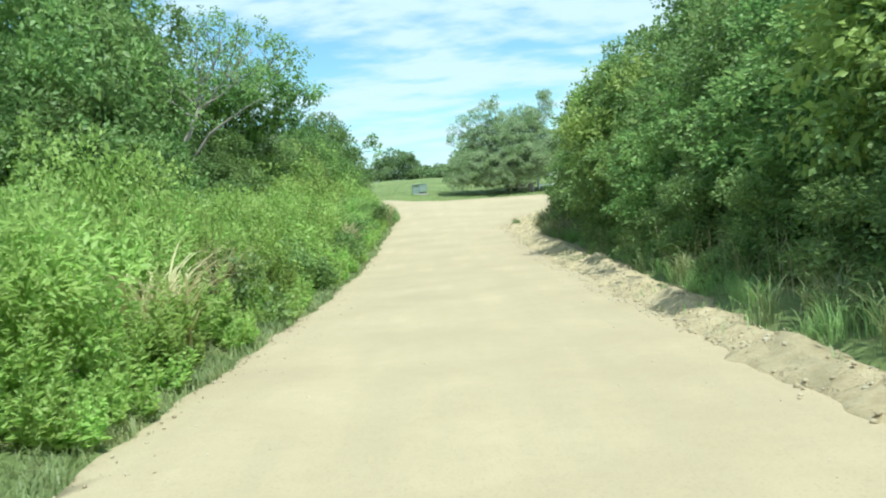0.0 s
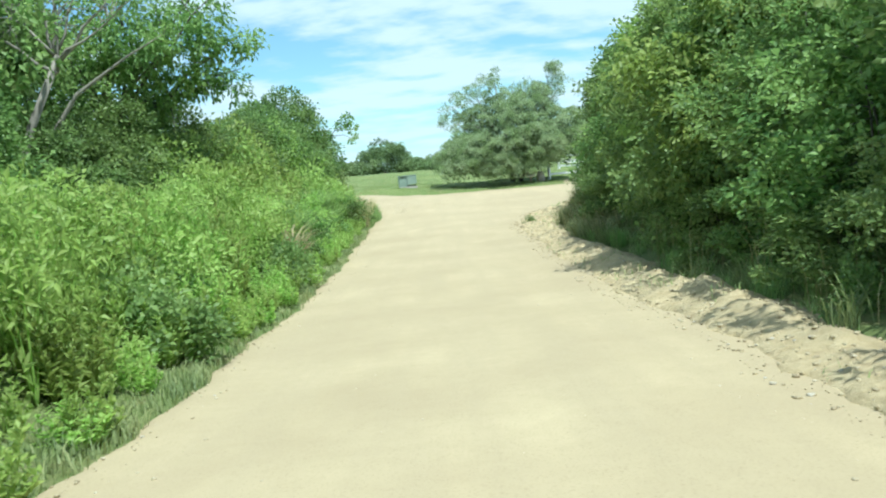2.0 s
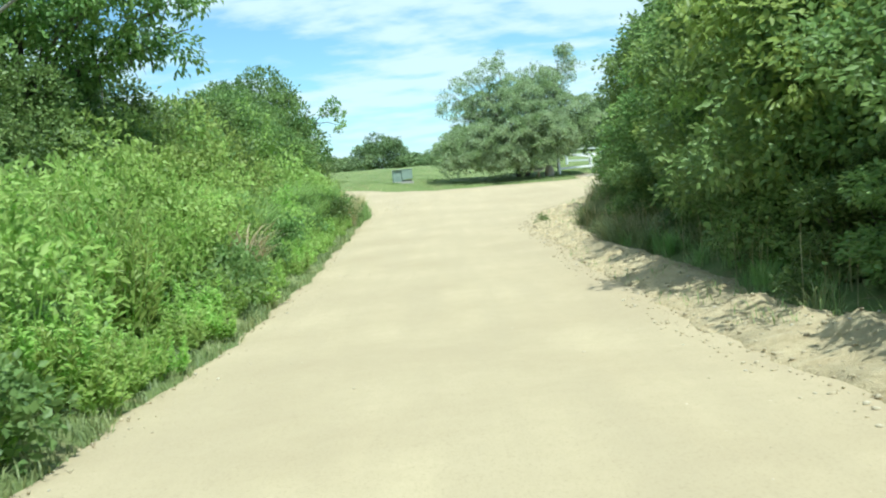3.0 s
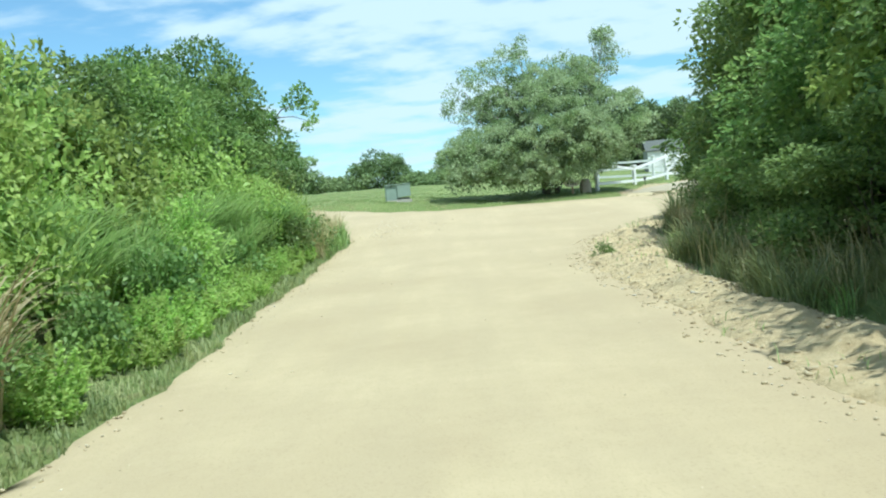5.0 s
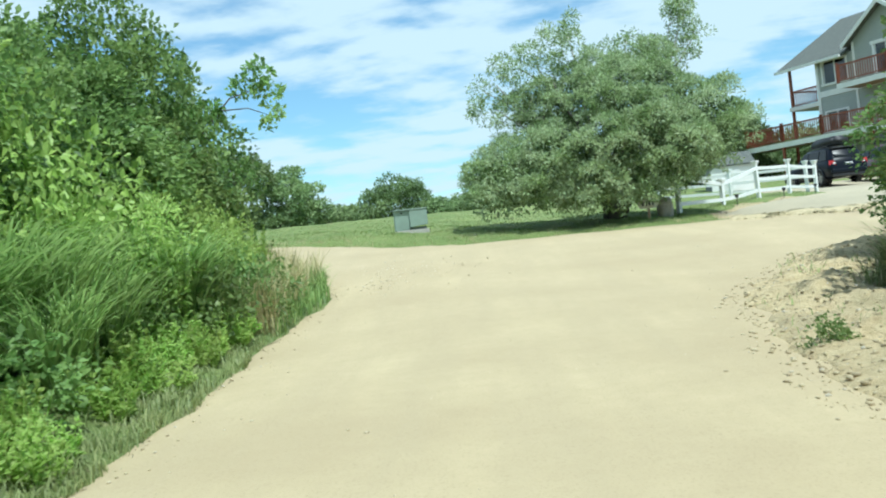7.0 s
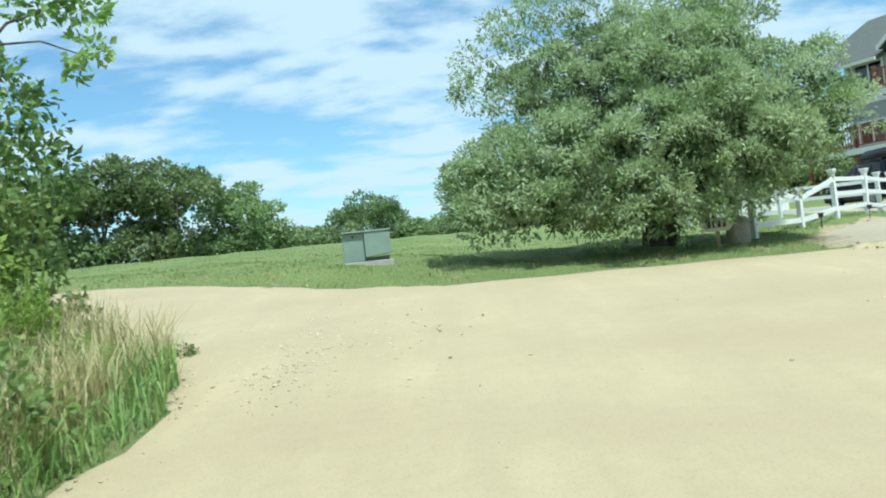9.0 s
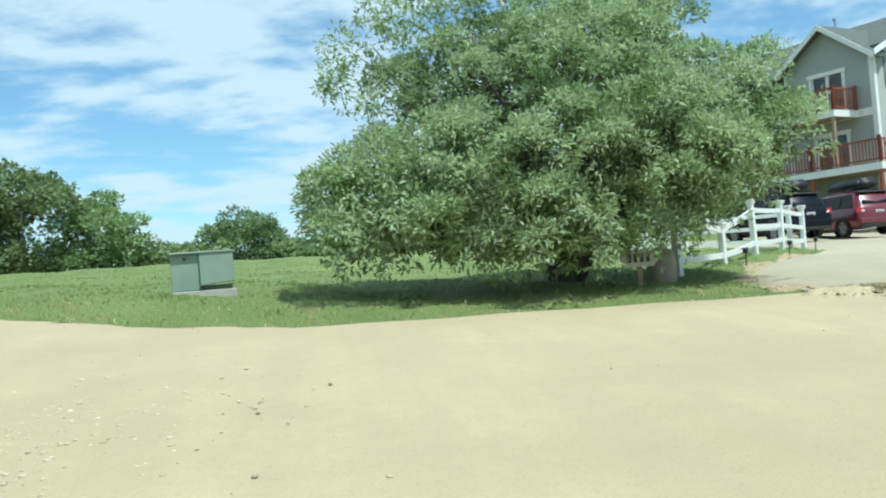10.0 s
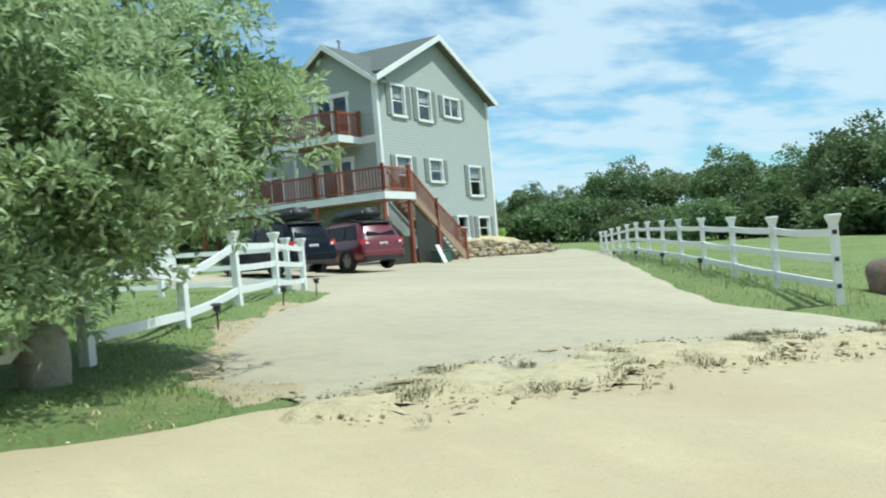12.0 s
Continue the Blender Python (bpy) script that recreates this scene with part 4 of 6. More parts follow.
def fence_run(label, spots, rails, seed, bolts=False):
    """spots: x, y, height of each post."""
    r = np.random.default_rng(seed)
    f = tagged(new("fence"), label, "fence")
    x0, y0, _ = spots[0]
    z0 = float(ground_z(x0, y0))
    f.matrix_basis = pose(x0, y0, z0)
    feet = [Vector((x - x0, y - y0, float(ground_z(x, y)) - z0)) for x, y, h in spots]
    for (x, y, h), c in zip(spots, feet):
        p = part("post", fence_post_mesh(h), WHITE, f)
        p.matrix_basis = Matrix.Translation(c) @ pose(0, 0, 0, r.normal(0, 0.7), r.normal(0, 0.7), 40)
        if bolts and c == feet[0]:
            for k in rails:
                part("rail_hole", box(-0.06, -0.053, -0.028, 0.028, h * k - 0.028, h * k + 0.028), BLACK_PLASTIC, p)
    for i in range(len(spots) - 1):
        (c, h0), (d, h1) = (feet[i], spots[i][2]), (feet[i + 1], spots[i + 1][2])
        for k in rails:
            if min(h0, h1) < 0.9 and k == rails[1]:
                continue
            part("rail", rail_bar(c + Vector((0, 0, h0 * k)), d + Vector((0, 0, h1 * k)), abs(r.normal(0.015, 0.012))), WHITE, f)
    return f


RAILS = (0.80, 0.50, 0.20)
fence_run("white vinyl three-rail fence along the paddock", [(14.6 + 0.658 * 2.85 * i, 51.6 + 0.753 * 2.85 * i, 1.15) for i in range(13)], RAILS, 71, True)
fence_run("white vinyl fence stepping up beside the driveway", [(5.8, 53.3, 1.15), (7.65, 55.9, 0.74), (9.5, 58.5, 1.15), (11.25, 60.75, 1.15), (13.0, 63.0, 1.15)], RAILS, 72)
fence_run("white vinyl fence across the back of the lawn", [(12.8, 63.3, 1.15), (10.4, 64.5, 1.1), (8.0, 65.7, 1.1)], RAILS, 73)

# ---- cars ----


def suv(m, paint, label):
    """A compact estate car, 4.6 m long; its nose points along y."""
    car = tagged(new("car"), label, "car", "cars parked on the drive")
    car.matrix_basis = m
    # stations along the car: y, half width, sill, belt line, roof, half width of the roof
    rows = [(-2.34, 0.66, 0.46, 0.70, 0.74, 0.55), (-2.29, 0.83, 0.36, 0.90, 0.97, 0.66), (-2.22, 0.875, 0.32, 0.99, 1.07, 0.69), (-2.02, 0.89, 0.30, 1.02, 1.46, 0.64), (-1.88, 0.895, 0.28, 1.03, 1.60, 0.62),
            (-1.3, 0.90, 0.26, 1.03, 1.66, 0.63), (-0.3, 0.90, 0.25, 1.01, 1.68, 0.64), (0.3, 0.90, 0.25, 0.99, 1.62, 0.63), (0.75, 0.90, 0.25, 0.98, 1.32, 0.68), (1.1, 0.895, 0.25, 0.97, 1.05, 0.75),
            (1.25, 0.89, 0.26, 0.95, 1.0, 0.76), (1.8, 0.87, 0.28, 0.90, 0.95, 0.74), (2.1, 0.82, 0.32, 0.82, 0.87, 0.68), (2.28, 0.70, 0.36, 0.66, 0.70, 0.55), (2.34, 0.5, 0.42, 0.56, 0.58, 0.4)]

    def half(w, sill, belt, top, rw):
        return [(0, sill), (w * 0.86, sill), (w * 0.97, sill + 0.09), (w, (sill + belt) * 0.5), (w * 0.985, belt - 0.10), (w * 0.93, belt), (rw + (w * 0.93 - rw) * 0.06, top - 0.06), (rw * 0.86, top), (0, top + 0.02)]

    b = bmesh.new()
    rings = []
    for y, *rest in rows:
        h = half(*rest)
        rings.append([b.verts.new((px, y, pz)) for px, pz in h] + [b.verts.new((-px, y, pz)) for px, pz in h[-2:0:-1]])
    n = len(rings[0])
    for r0, r1 in zip(rings, rings[1:]):
        for i in range(n):
            b.faces.new((r0[i], r0[(i + 1) % n], r1[(i + 1) % n], r1[i]))
    b.faces.new(rings[0][::-1])
    b.faces.new(rings[-1])
    bmesh.ops.recalc_face_normals(b, faces=b.faces)
    part("body", b, paint, car, smooth=True)

    def pane(name, corners, mat, label=""):
        p = [Vector(c) for c in corners]
        nrm = (p[1] - p[0]).cross(p[2] - p[0]).normalized() * 0.014
        bb = bmesh.new()
        f0 = [bb.verts.new(v + nrm) for v in p]
        f1 = [bb.verts.new(v - nrm) for v in p]
        bb.faces.new(f0)
        bb.faces.new(f1[::-1])
        for i in range(len(p)):
            bb.faces.new((f0[i], f1[i], f1[(i + 1) % len(p)], f0[(i + 1) % len(p)]))
        bmesh.ops.recalc_face_normals(bb, faces=bb.faces)
        return part(name, bb, mat, car, label)

    pane("rear_window", [(-0.60, -2.185, 1.14), (0.60, -2.185, 1.14), (0.53, -1.93, 1.56), (-0.53, -1.93, 1.56)], TINT)
    pane("windscreen", [(-0.68, 1.06, 1.09), (0.68, 1.06, 1.09), (0.56, 0.36, 1.60), (-0.56, 0.36, 1.60)], TINT)
    for s in (1, -1):
        for y0, y1, y2, y3 in ((-1.92, -1.22, -1.22, -1.70), (-1.14, -0.2, -0.2, -1.14), (-0.12, 0.80, 0.28, -0.12)):
            pane("side_window", [(s * 0.832, y0, 1.08), (s * 0.832, y1, 1.07), (s * 0.672, y2, 1.55), (s * 0.672, y3, 1.55)], TINT)
        pane("tail_light", [(s * 0.60, -2.325, 0.84), (s * 0.885, -2.235, 0.84), (s * 0.865, -2.215, 1.04), (s * 0.68, -2.29, 1.02)], LAMP_RED)
        pane("reversing_lamp", [(s * 0.62, -2.345, 0.87), (s * 0.72, -2.312, 0.87), (s * 0.73, -2.302, 0.95), (s * 0.65, -2.325, 0.95)], LAMP_CLEAR)
        pane("headlight", [(s * 0.55, 2.24, 0.74), (s * 0.86, 2.05, 0.76), (s * 0.84, 1.98, 0.88), (s * 0.58, 2.14, 0.85)], LAMP_CLEAR)
        part("roof_rail", tube([(s * 0.60, -1.75, 1.62), (s * 0.60, -1.6, 1.70), (s * 0.60, 0.0, 1.71), (s * 0.60, 0.15, 1.63)], [0.02] * 4, 6), BLACK_PLASTIC, car)
        part("mirror", box(s * 0.98 - 0.09, s * 0.98 + 0.09, 0.72, 0.84, 1.02, 1.16, 0.03), paint, car)
        for y in (-1.33, 1.33):
            w = new("wheel")
            w.parent = car
            w.matrix_basis = Matrix.Translation((s * 0.80, y, 0.35))
            b = bmesh.new()
            prof = [(0.24, 0.10), (0.33, 0.115), (0.35, 0.08), (0.35, -0.08), (0.33, -0.115), (0.24, -0.10)]
            seg = 20
            ring = [[b.verts.new((xx, math.cos(2 * math.pi * j / seg) * rr, math.sin(2 * math.pi * j / seg) * rr)) for rr, xx in prof] for j in range(seg)]
            for j in range(seg):
                for i in range(len(prof)):
                    b.faces.new((ring[j][i], ring[j][(i + 1) % 6], ring[(j + 1) % seg][(i + 1) % 6], ring[(j + 1) % seg][i]))
            bmesh.ops.recalc_face_normals(b, faces=b.faces)
            part("tyre", b, RUBBER, w)
            b = tube([(s * 0.04, 0, 0), (s * 0.07, 0, 0)], [0.24, 0.24], 16)
            for i in range(5):
                a = 2 * math.pi * i / 5
                sp = box(s * 0.085 - 0.02, s * 0.085 + 0.02, -0.035, 0.035, 0.03, 0.235)
                bmesh.ops.rotate(sp, verts=sp.verts, matrix=Matrix.Rotation(a, 3, "X"))
                join(b, sp)
            part("rim", b, ALLOY, w)
            part("wheel_arch", tube([(s * 0.115, math.cos(q) * 0.39, math.sin(q) * 0.39) for q in np.linspace(-0.25, math.pi + 0.25, 12)], [0.04] * 12, 5), BLACK_PLASTIC, w)
    part("rear_bumper", box(-0.84, 0.84, -2.37, -2.2, 0.44, 0.66, 0.05), paint, car)
    part("bumper_skirt", box(-0.80, 0.80, -2.34, -2.18, 0.30, 0.438, 0.03), BLACK_PLASTIC, car)
    part("front_bumper", box(-0.82, 0.82, 2.2, 2.34, 0.34, 0.58, 0.04), BLACK_PLASTIC, car)
    part("spoiler", box(-0.62, 0.62, -2.05, -1.8, 1.575, 1.625, 0.02), BLACK_PLASTIC, car)
    plate = part("number_plate", box(-0.16, 0.16, -2.325, -2.305, 0.76, 0.91), PLATE, car)
    for i in range(5):
        part("plate_bar", box(-0.12 + i * 0.05, -0.09 + i * 0.05, -2.33, -2.3255, 0.79, 0.88), INK, plate)
    return car


def roof_box(m, label):
    t = tagged(new("roof_box"), label, "roof box")
    t.matrix_basis = m
    b = box(-0.44, 0.44, -1.05, 1.2, 0.05, 0.42)
    for v in b.verts:
        if v.co.z > 0.2:
            v.co.x *= 0.82
            v.co.y *= 0.93 if v.co.y < 0 else 0.66
    bmesh.ops.bevel(b, geom=list(b.edges), offset=0.09, segments=4, affect="EDGES")
    part("shell", b, BLACK_PLASTIC, t, smooth=True)
    for y in (-0.55, 0.45):
        part("crossbar", box(-0.62, 0.62, y - 0.03, y + 0.03, 0.0, 0.045), BLACK_PLASTIC, t)


CAR_RED = (20.4, 73.7, 3.0)
CAR_BLUE = (17.2, 72.9, 6.0)
for (x, y, rz), paint, label in ((CAR_RED, PAINT_RED, "dark red estate car parked below the deck"), (CAR_BLUE, PAINT_BLUE, "dark blue estate car parked behind the white fence")):
    cz = float(base_z(x, y)) + 0.03
    m = pose(x, y, cz, 0, 0, rz)
    suv(m, paint, label)
    roof_box(m @ pose(0.0, -0.8, 1.715), "black roof box on the car's rails")

# ---- things about the drive ----


# dry-laid stone wall by the stairs
sw = tagged(new("stone_wall"), "low dry-laid wall of tan field stones", "stone wall")
swx, swy = 30.3, 79.9
sw.matrix_basis = pose(swx, swy, float(base_z(swx, swy)), 0, 0, 17)
rs = np.random.default_rng(91)


def block(r, sx, sy, sz):
    """A rough angular field stone."""
    bm = bmesh.new()
    bmesh.ops.create_cube(bm, size=2)
    bmesh.ops.bevel(bm, geom=list(bm.edges), offset=0.35, segments=1, affect="EDGES")
    for v in bm.verts:
        v.co = Vector((v.co.x * sx, v.co.y * sy, v.co.z * sz)) * r.uniform(0.78, 1.15)
    return bm


for course in range(4):
    x = rs.uniform(0, 0.3)
    while x < (8.6, 8.2, 6.4, 3.4)[course]:
        w = rs.uniform(0.2, 0.62)
        if course > 1 and rs.random() < 0.3:
            x += w
            continue
        s = part("stone", block(rs, w * 0.52, rs.uniform(0.18, 0.3), rs.uniform(0.09, 0.16)), STONE, sw)
        s.matrix_basis = pose(x + w / 2, rs.uniform(-0.15, 0.15) + course * 0.14, 0.12 + course * 0.21 + rs.uniform(-0.04, 0.04), rs.uniform(-12, 12), rs.uniform(-14, 14), rs.uniform(-25, 25))
        x += w * 0.98
bb = rock(rs, 4.4, 1.9, 1.15, 3, 0.12)
me_bed = part("planting_bed", bb, DIRT)
me_bed.matrix_basis = sw.matrix_basis @ pose(4.0, 2.1, 0.0)
tagged(me_bed, "raised bed of bare brown soil against the house", "planting bed", kind="structure")

# pad-mounted cabinet
cab = tagged(new("utility_cabinet"), "sage green steel utility cabinet standing on the lawn", "utility cabinet")
cab.matrix_basis = pose(-1.45, 53.2, float(ground_z(-1.0, 53.5)) + 0.02, 0, 0, 6) @ Matrix.Diagonal((0.85, 0.9, 0.94, 1))
part("pad", box(-0.03, 1.02, -0.04, 0.70, -0.15, 0.035, 0.01), CONCRETE, cab)
part("left_housing", box(0, 0.45, -0.02, 0.66, 0.037, 0.58, 0.012), CABINET, cab)
part("hood", prism([(0.455, 0.11), (0.99, 0.16), (0.99, 0.58), (0.455, 0.58)], -0.07, 0.66), CABINET, cab)
part("plinth", box(0.46, 0.95, 0.02, 0.64, 0.037, 0.108), CABINET_DARK, cab)
part("lid", box(-0.02, 1.01, -0.09, 0.68, 0.582, 0.61, 0.008), CABINET, cab)
part("latch", box(0.20, 0.24, -0.05, -0.02, 0.49, 0.53, 0.008), BLACK_PLASTIC, cab)

# name board on a stake: the figures are left as plain bars
sg = tagged(new("sign"), "off-white board with clipped ends on a wooden stake", "sign")
sg.matrix_basis = pose(4.75, 51.95, float(ground_z(4.75, 51.95)), 0, 0, -14)
part("stake", box(-0.03, 0.03, -0.02, 0.02, -0.05, 0.26), WOOD, sg)
board = part("board", prism([(-0.25, 0.32), (-0.18, 0.24), (0.18, 0.24), (0.25, 0.32), (0.25, 0.40), (0.18, 0.47), (-0.18, 0.47), (-0.25, 0.40)], -0.035, -0.022), SIGN_FACE, sg)
for i in range(4):
    part("figure_bar", box(-0.15 + i * 0.08, -0.10 + i * 0.08, -0.042, -0.0355, 0.30, 0.41), INK, board)

rb = np.random.default_rng(93)
for name, x, y, sx, sy, sz, mat, label in (("boulder", 5.28, 52.55, 0.19, 0.18, 0.34, BOULDER_GREY, "grey-brown boulder at the foot of the tree"), ("boulder", 16.6, 51.75, 0.58, 0.5, 0.36, BOULDER, "brown boulder with a rusty top beside the fence")):
    s = part(name, rock(rb, sx, sy, sz, 3, 0.18), mat, smooth=True)
    s.matrix_basis = pose(x, y, float(ground_z(x, y)) + sz * 0.45)
    tagged(s, label, "boulder")

# small shed beyond the back fence
sh = tagged(new("shed"), "small grey shed with a white front beyond the fence", "shed")
sh.matrix_basis = pose(14.76, 76.2, gz(13.75, 76.0) - 0.03, 0, 0, 86) @ Matrix.Scale(0.78, 4)
part("side_wall", box(-1.35, -1.27, 0.0, 2.6, 0, 1.75), TRIM, sh)
part("side_wall", box(0.67, 0.75, 0.0, 2.6, 0, 1.75), SHUTTER, sh)
part("back_wall", box(-1.26, 0.66, 2.52, 2.6, 0, 1.75), SHUTTER, sh)
part("front_wall", prism([(-1.26, 0), (0.66, 0), (0.66, 1.75), (-0.3, 2.35), (-1.26, 1.75)], 0.0, 0.08), SHUTTER, sh)
door = part("door", box(-1.39, -1.354, 0.8, 1.7, 0.05, 1.6, 0.006), TRIM, sh)
part("handle", box(-1.42, -1.391, 1.58, 1.62, 0.8, 0.95), BLACK_PLASTIC, door)
for a, c in ((-1.5, -0.3), (0.9, -0.3)):
    part("roof", prism([(a, 1.62), (c, 2.42), (c, 2.5), (a, 1.70)], -0.15, 2.75), SHINGLE, sh)

# solar path lamps
lamp0 = tagged(new("path_lamp"), "small black solar path lamp on a stake", "path lamp", "path lamps along the drive")
part("stake", tube([(0, 0, -0.05), (0, 0, 0.24)], [0.012, 0.012], 6), BLACK_PLASTIC, lamp0)
part("shade", tube([(0, 0, 0.24), (0, 0, 0.31), (0, 0, 0.315), (0, 0, 0.34)], [0.045, 0.05, 0.085, 0.05], 10), BLACK_PLASTIC, lamp0)
SPOTS = [(8.0, 55.75), (10.3, 58.6), (12.15, 60.9), (18.6, 56.9), (21.6, 60.4), (25.0, 64.3), (28.5, 68.5)]
lamp0.matrix_basis = pose(*SPOTS[0], float(ground_z(*SPOTS[0])))
for x, y in SPOTS[1:]:
    copy_thing(lamp0, pose(x, y, float(ground_z(x, y)), 3, 2, 20))

# bin and a board beside the stairs
bn = tagged(new("storage_bin"), "dark green plastic bin beside the stairs", "bin")
bn.matrix_basis = house.matrix_basis @ pose(0.6, -2.3, float(base_z(26, 76.5)) - HOUSE_BASE + 0.02, 0, 0, 8)
part("tub", box(0, 1.0, 0, 0.55, 0, 0.5, 0.03), GREEN_BIN, bn)
part("lid", box(-0.03, 1.03, -0.03, 0.58, 0.5, 0.56, 0.015), GREEN_BIN, bn)
lb = part("leaning_panel", box(-0.25, 0.25, -0.02, 0.02, 0, 0.85, 0.008), WHITE)
lb.matrix_basis = house.matrix_basis @ pose(0.35, -2.55, float(base_z(26, 76.2)) - HOUSE_BASE + 0.03, -22, 0, 12)
tagged(lb, "white panel leaning against the green bin", "panel")

# ---- plants ----


def thing(name, m, label, category, group=""):
    ob = new(name)
    ob.empty_display_size = 0.3
    ob.matrix_basis = m
    return tagged(ob, label, category, group)


def clumps(lobes, count, least, most, seed, gap=0.8, floor=0.3, up=0.25):
    """Clumps set apart from each other over the outsides of the lobes, as flattened balls."""
    r = np.random.default_rng(seed)
    lob = np.array(lobes, float)
    area = lob[:, 3] * lob[:, 4] + lob[:, 3] * lob[:, 5] + lob[:, 4] * lob[:, 5]
    got = []
    for i in range(count * 30):
        L = lob[r.choice(len(lob), p=area / area.sum())]
        d = unit(r.normal(0, 1, (1, 3)) + [0, 0, up])[0]
        c = L[:3] + d * L[3:] * r.uniform(0.86, 1.06)
        if c[2] < floor or any(np.linalg.norm((c - K[:3]) / K[3:]) < 0.78 for K in lob):
            continue
        q = r.uniform(least, most)
        if any(np.linalg.norm(c - g[:3]) < gap * (q + g[3]) * 0.5 for g in got):
            continue
        got.append(np.array([*c, q * r.uniform(0.85, 1.15), q * r.uniform(0.85, 1.15), q * r.uniform(0.75, 1.0)]))
        if len(got) == count:
            break
    return [tuple(g) for g in got]


def main_tree():
    x, y = 4.1, 54.3
    t = thing("tree", pose(x, y, gz(x, y) - 0.05), "broad silvery green tree drooping over the lawn", "tree")
    part("trunk", tube([(0.15, -0.3, 0), (0.1, -0.25, 0.5), (0.0, -0.1, 1.2), (-0.1, 0, 2.0)], [0.30, 0.22, 0.19, 0.15], 10), BARK, t, smooth=True)
    part("trunk", tube([(0.25, -0.35, 0.05), (0.6, -0.5, 0.7), (1.1, -0.5, 1.5), (1.5, -0.4, 2.4)], [0.2, 0.16, 0.13, 0.1], 9), BARK, t, smooth=True)
    tips = [(2.1, 0.1, 4.3), (-2.5, 0.0, 3.9), (0.5, 0.8, 4.6), (-1.2, -1.4, 3.6), (1.6, -1.6, 2.8), (-0.5, 0.2, 5.1), (1.1, 0.3, 4.8), (-1.4, 0.4, 4.5), (-2.9, -1.0, 1.6), (-2.6, -0.4, 3.2), (0.2, -2.6, 1.8), (2.6, -1.6, 2.2)]
    for i, tip in enumerate(tips):
        part("limb", limbs((0.02, -0.12, 0.9 + 0.12 * (i % 5)), [tip], 0.075, 100 + i, 0.3), BARK_PALE if i in (1, 5, 6, 9) else BARK, t, smooth=True)
    for i, tip in enumerate([(2.75, 0.2, 5.5), (2.35, 0.1, 5.3), (2.95, 0.2, 4.9)]):
        part("limb", limbs((1.7, -0.2, 3.2), [tip], 0.035, 130 + i, 0.15), BARK_PALE, t, smooth=True)
    lobes = [(0.2, -0.3, 2.4, 2.2, 2.1, 1.5), (1.85, -0.6, 2.2, 1.15, 1.3, 1.05), (2.0, -1.5, 1.8, 0.85, 0.9, 0.7), (2.4, -1.9, 1.75, 0.62, 0.7, 0.5), (2.65, -1.1, 2.25, 0.75, 0.9, 0.7), (2.95, -1.6, 2.05, 0.5, 0.7, 0.55), (-2.5, -0.9, 1.3, 0.95, 1.1, 0.7), (-1.6, -1.6, 1.35, 1.0, 1.0, 0.75),
             (-0.4, -2.2, 1.4, 1.3, 1.0, 0.95), (0.9, -2.3, 1.6, 1.1, 0.9, 0.85), (-1.25, -0.2, 2.95, 0.9, 1.1, 0.7), (0.0, 0.2, 3.25, 1.0, 1.1, 0.6), (1.4, 0.1, 3.3, 0.9, 1.0, 0.75), (1.8, 0.1, 2.95, 0.8, 0.9, 0.7)]
    body = clumps(lobes, 116, 0.36, 0.66, 11, 1.3)
    crown("crown", body, 5800, 15, 0.13, 0.09, LEAF_OLIVE, t, 11, droop=0.05, floor=0.35, amp=0.3, aspect=0.17, depth=0.34, lift=1.3)
    # leaves in the heart of the crown, the shade there put into a darker green
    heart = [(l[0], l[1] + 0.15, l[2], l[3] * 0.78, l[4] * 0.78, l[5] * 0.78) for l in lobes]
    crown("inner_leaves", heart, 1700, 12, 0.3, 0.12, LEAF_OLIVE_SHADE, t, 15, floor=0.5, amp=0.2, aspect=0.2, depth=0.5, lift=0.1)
    # open upper sprays with the sky between them, and the tall tuft at one side
    top = [(-0.9, 0.1, 4.7, 0.75, 0.7, 0.45), (-0.3, 0.2, 5.0, 0.6, 0.6, 0.35), (1.1, 0.3, 4.6, 0.65, 0.6, 0.4), (0.4, 0.4, 4.5, 0.6, 0.6, 0.4), (-1.9, 0.0, 4.2, 0.6, 0.6, 0.4), (-2.6, -0.1, 3.9, 0.45, 0.5, 0.5), (-2.8, -0.2, 3.1, 0.4, 0.5, 0.5), (1.7, 0.0, 4.0, 0.45, 0.6, 0.4), (-2.2, 0.0, 3.5, 0.5, 0.5, 0.4), (-1.2, 0.1, 4.1, 0.6, 0.6, 0.3), (1.6, 0.1, 4.3, 0.5, 0.5, 0.3)]
    crown("crown", clumps(top, 58, 0.18, 0.33, 12, 1.15), 900, 13, 0.13, 0.095, LEAF_OLIVE, t, 12, droop=0.1, amp=0.3, aspect=0.17, depth=0.8)
    r = np.random.default_rng(18)
    tuft = [(2.35 + 0.5 * r.random(), 0.1 + r.normal(0, 0.2), 3.9 + 1.65 * q, 0.2, 0.2, 0.2) for q in r.random(15)] + [(2.75, 0.2, 5.5, 0.26, 0.26, 0.22), (2.45, 0.1, 5.3, 0.22, 0.22, 0.2), (3.05, 0.2, 4.7, 0.26, 0.24, 0.2)]
    crown("crown", tuft, 260, 12, 0.13, 0.095, LEAF_OLIVE, t, 14, droop=0.1, amp=0.3, aspect=0.17, depth=0.9)
    # hanging clumps: a skirt round the near side, and the drooping shoulder over the fence
    r = np.random.default_rng(17)
    hung = []
    for i in range(40):
        x = r.uniform(-3.4, 1.1)
        low = float(np.interp(x, (-3.4, -2.5, -1.2, -0.2, 0.7, 1.1), (0.55, 0.4, 0.25, 0.18, 0.25, 0.7)))
        q = r.uniform(0.26, 0.42)
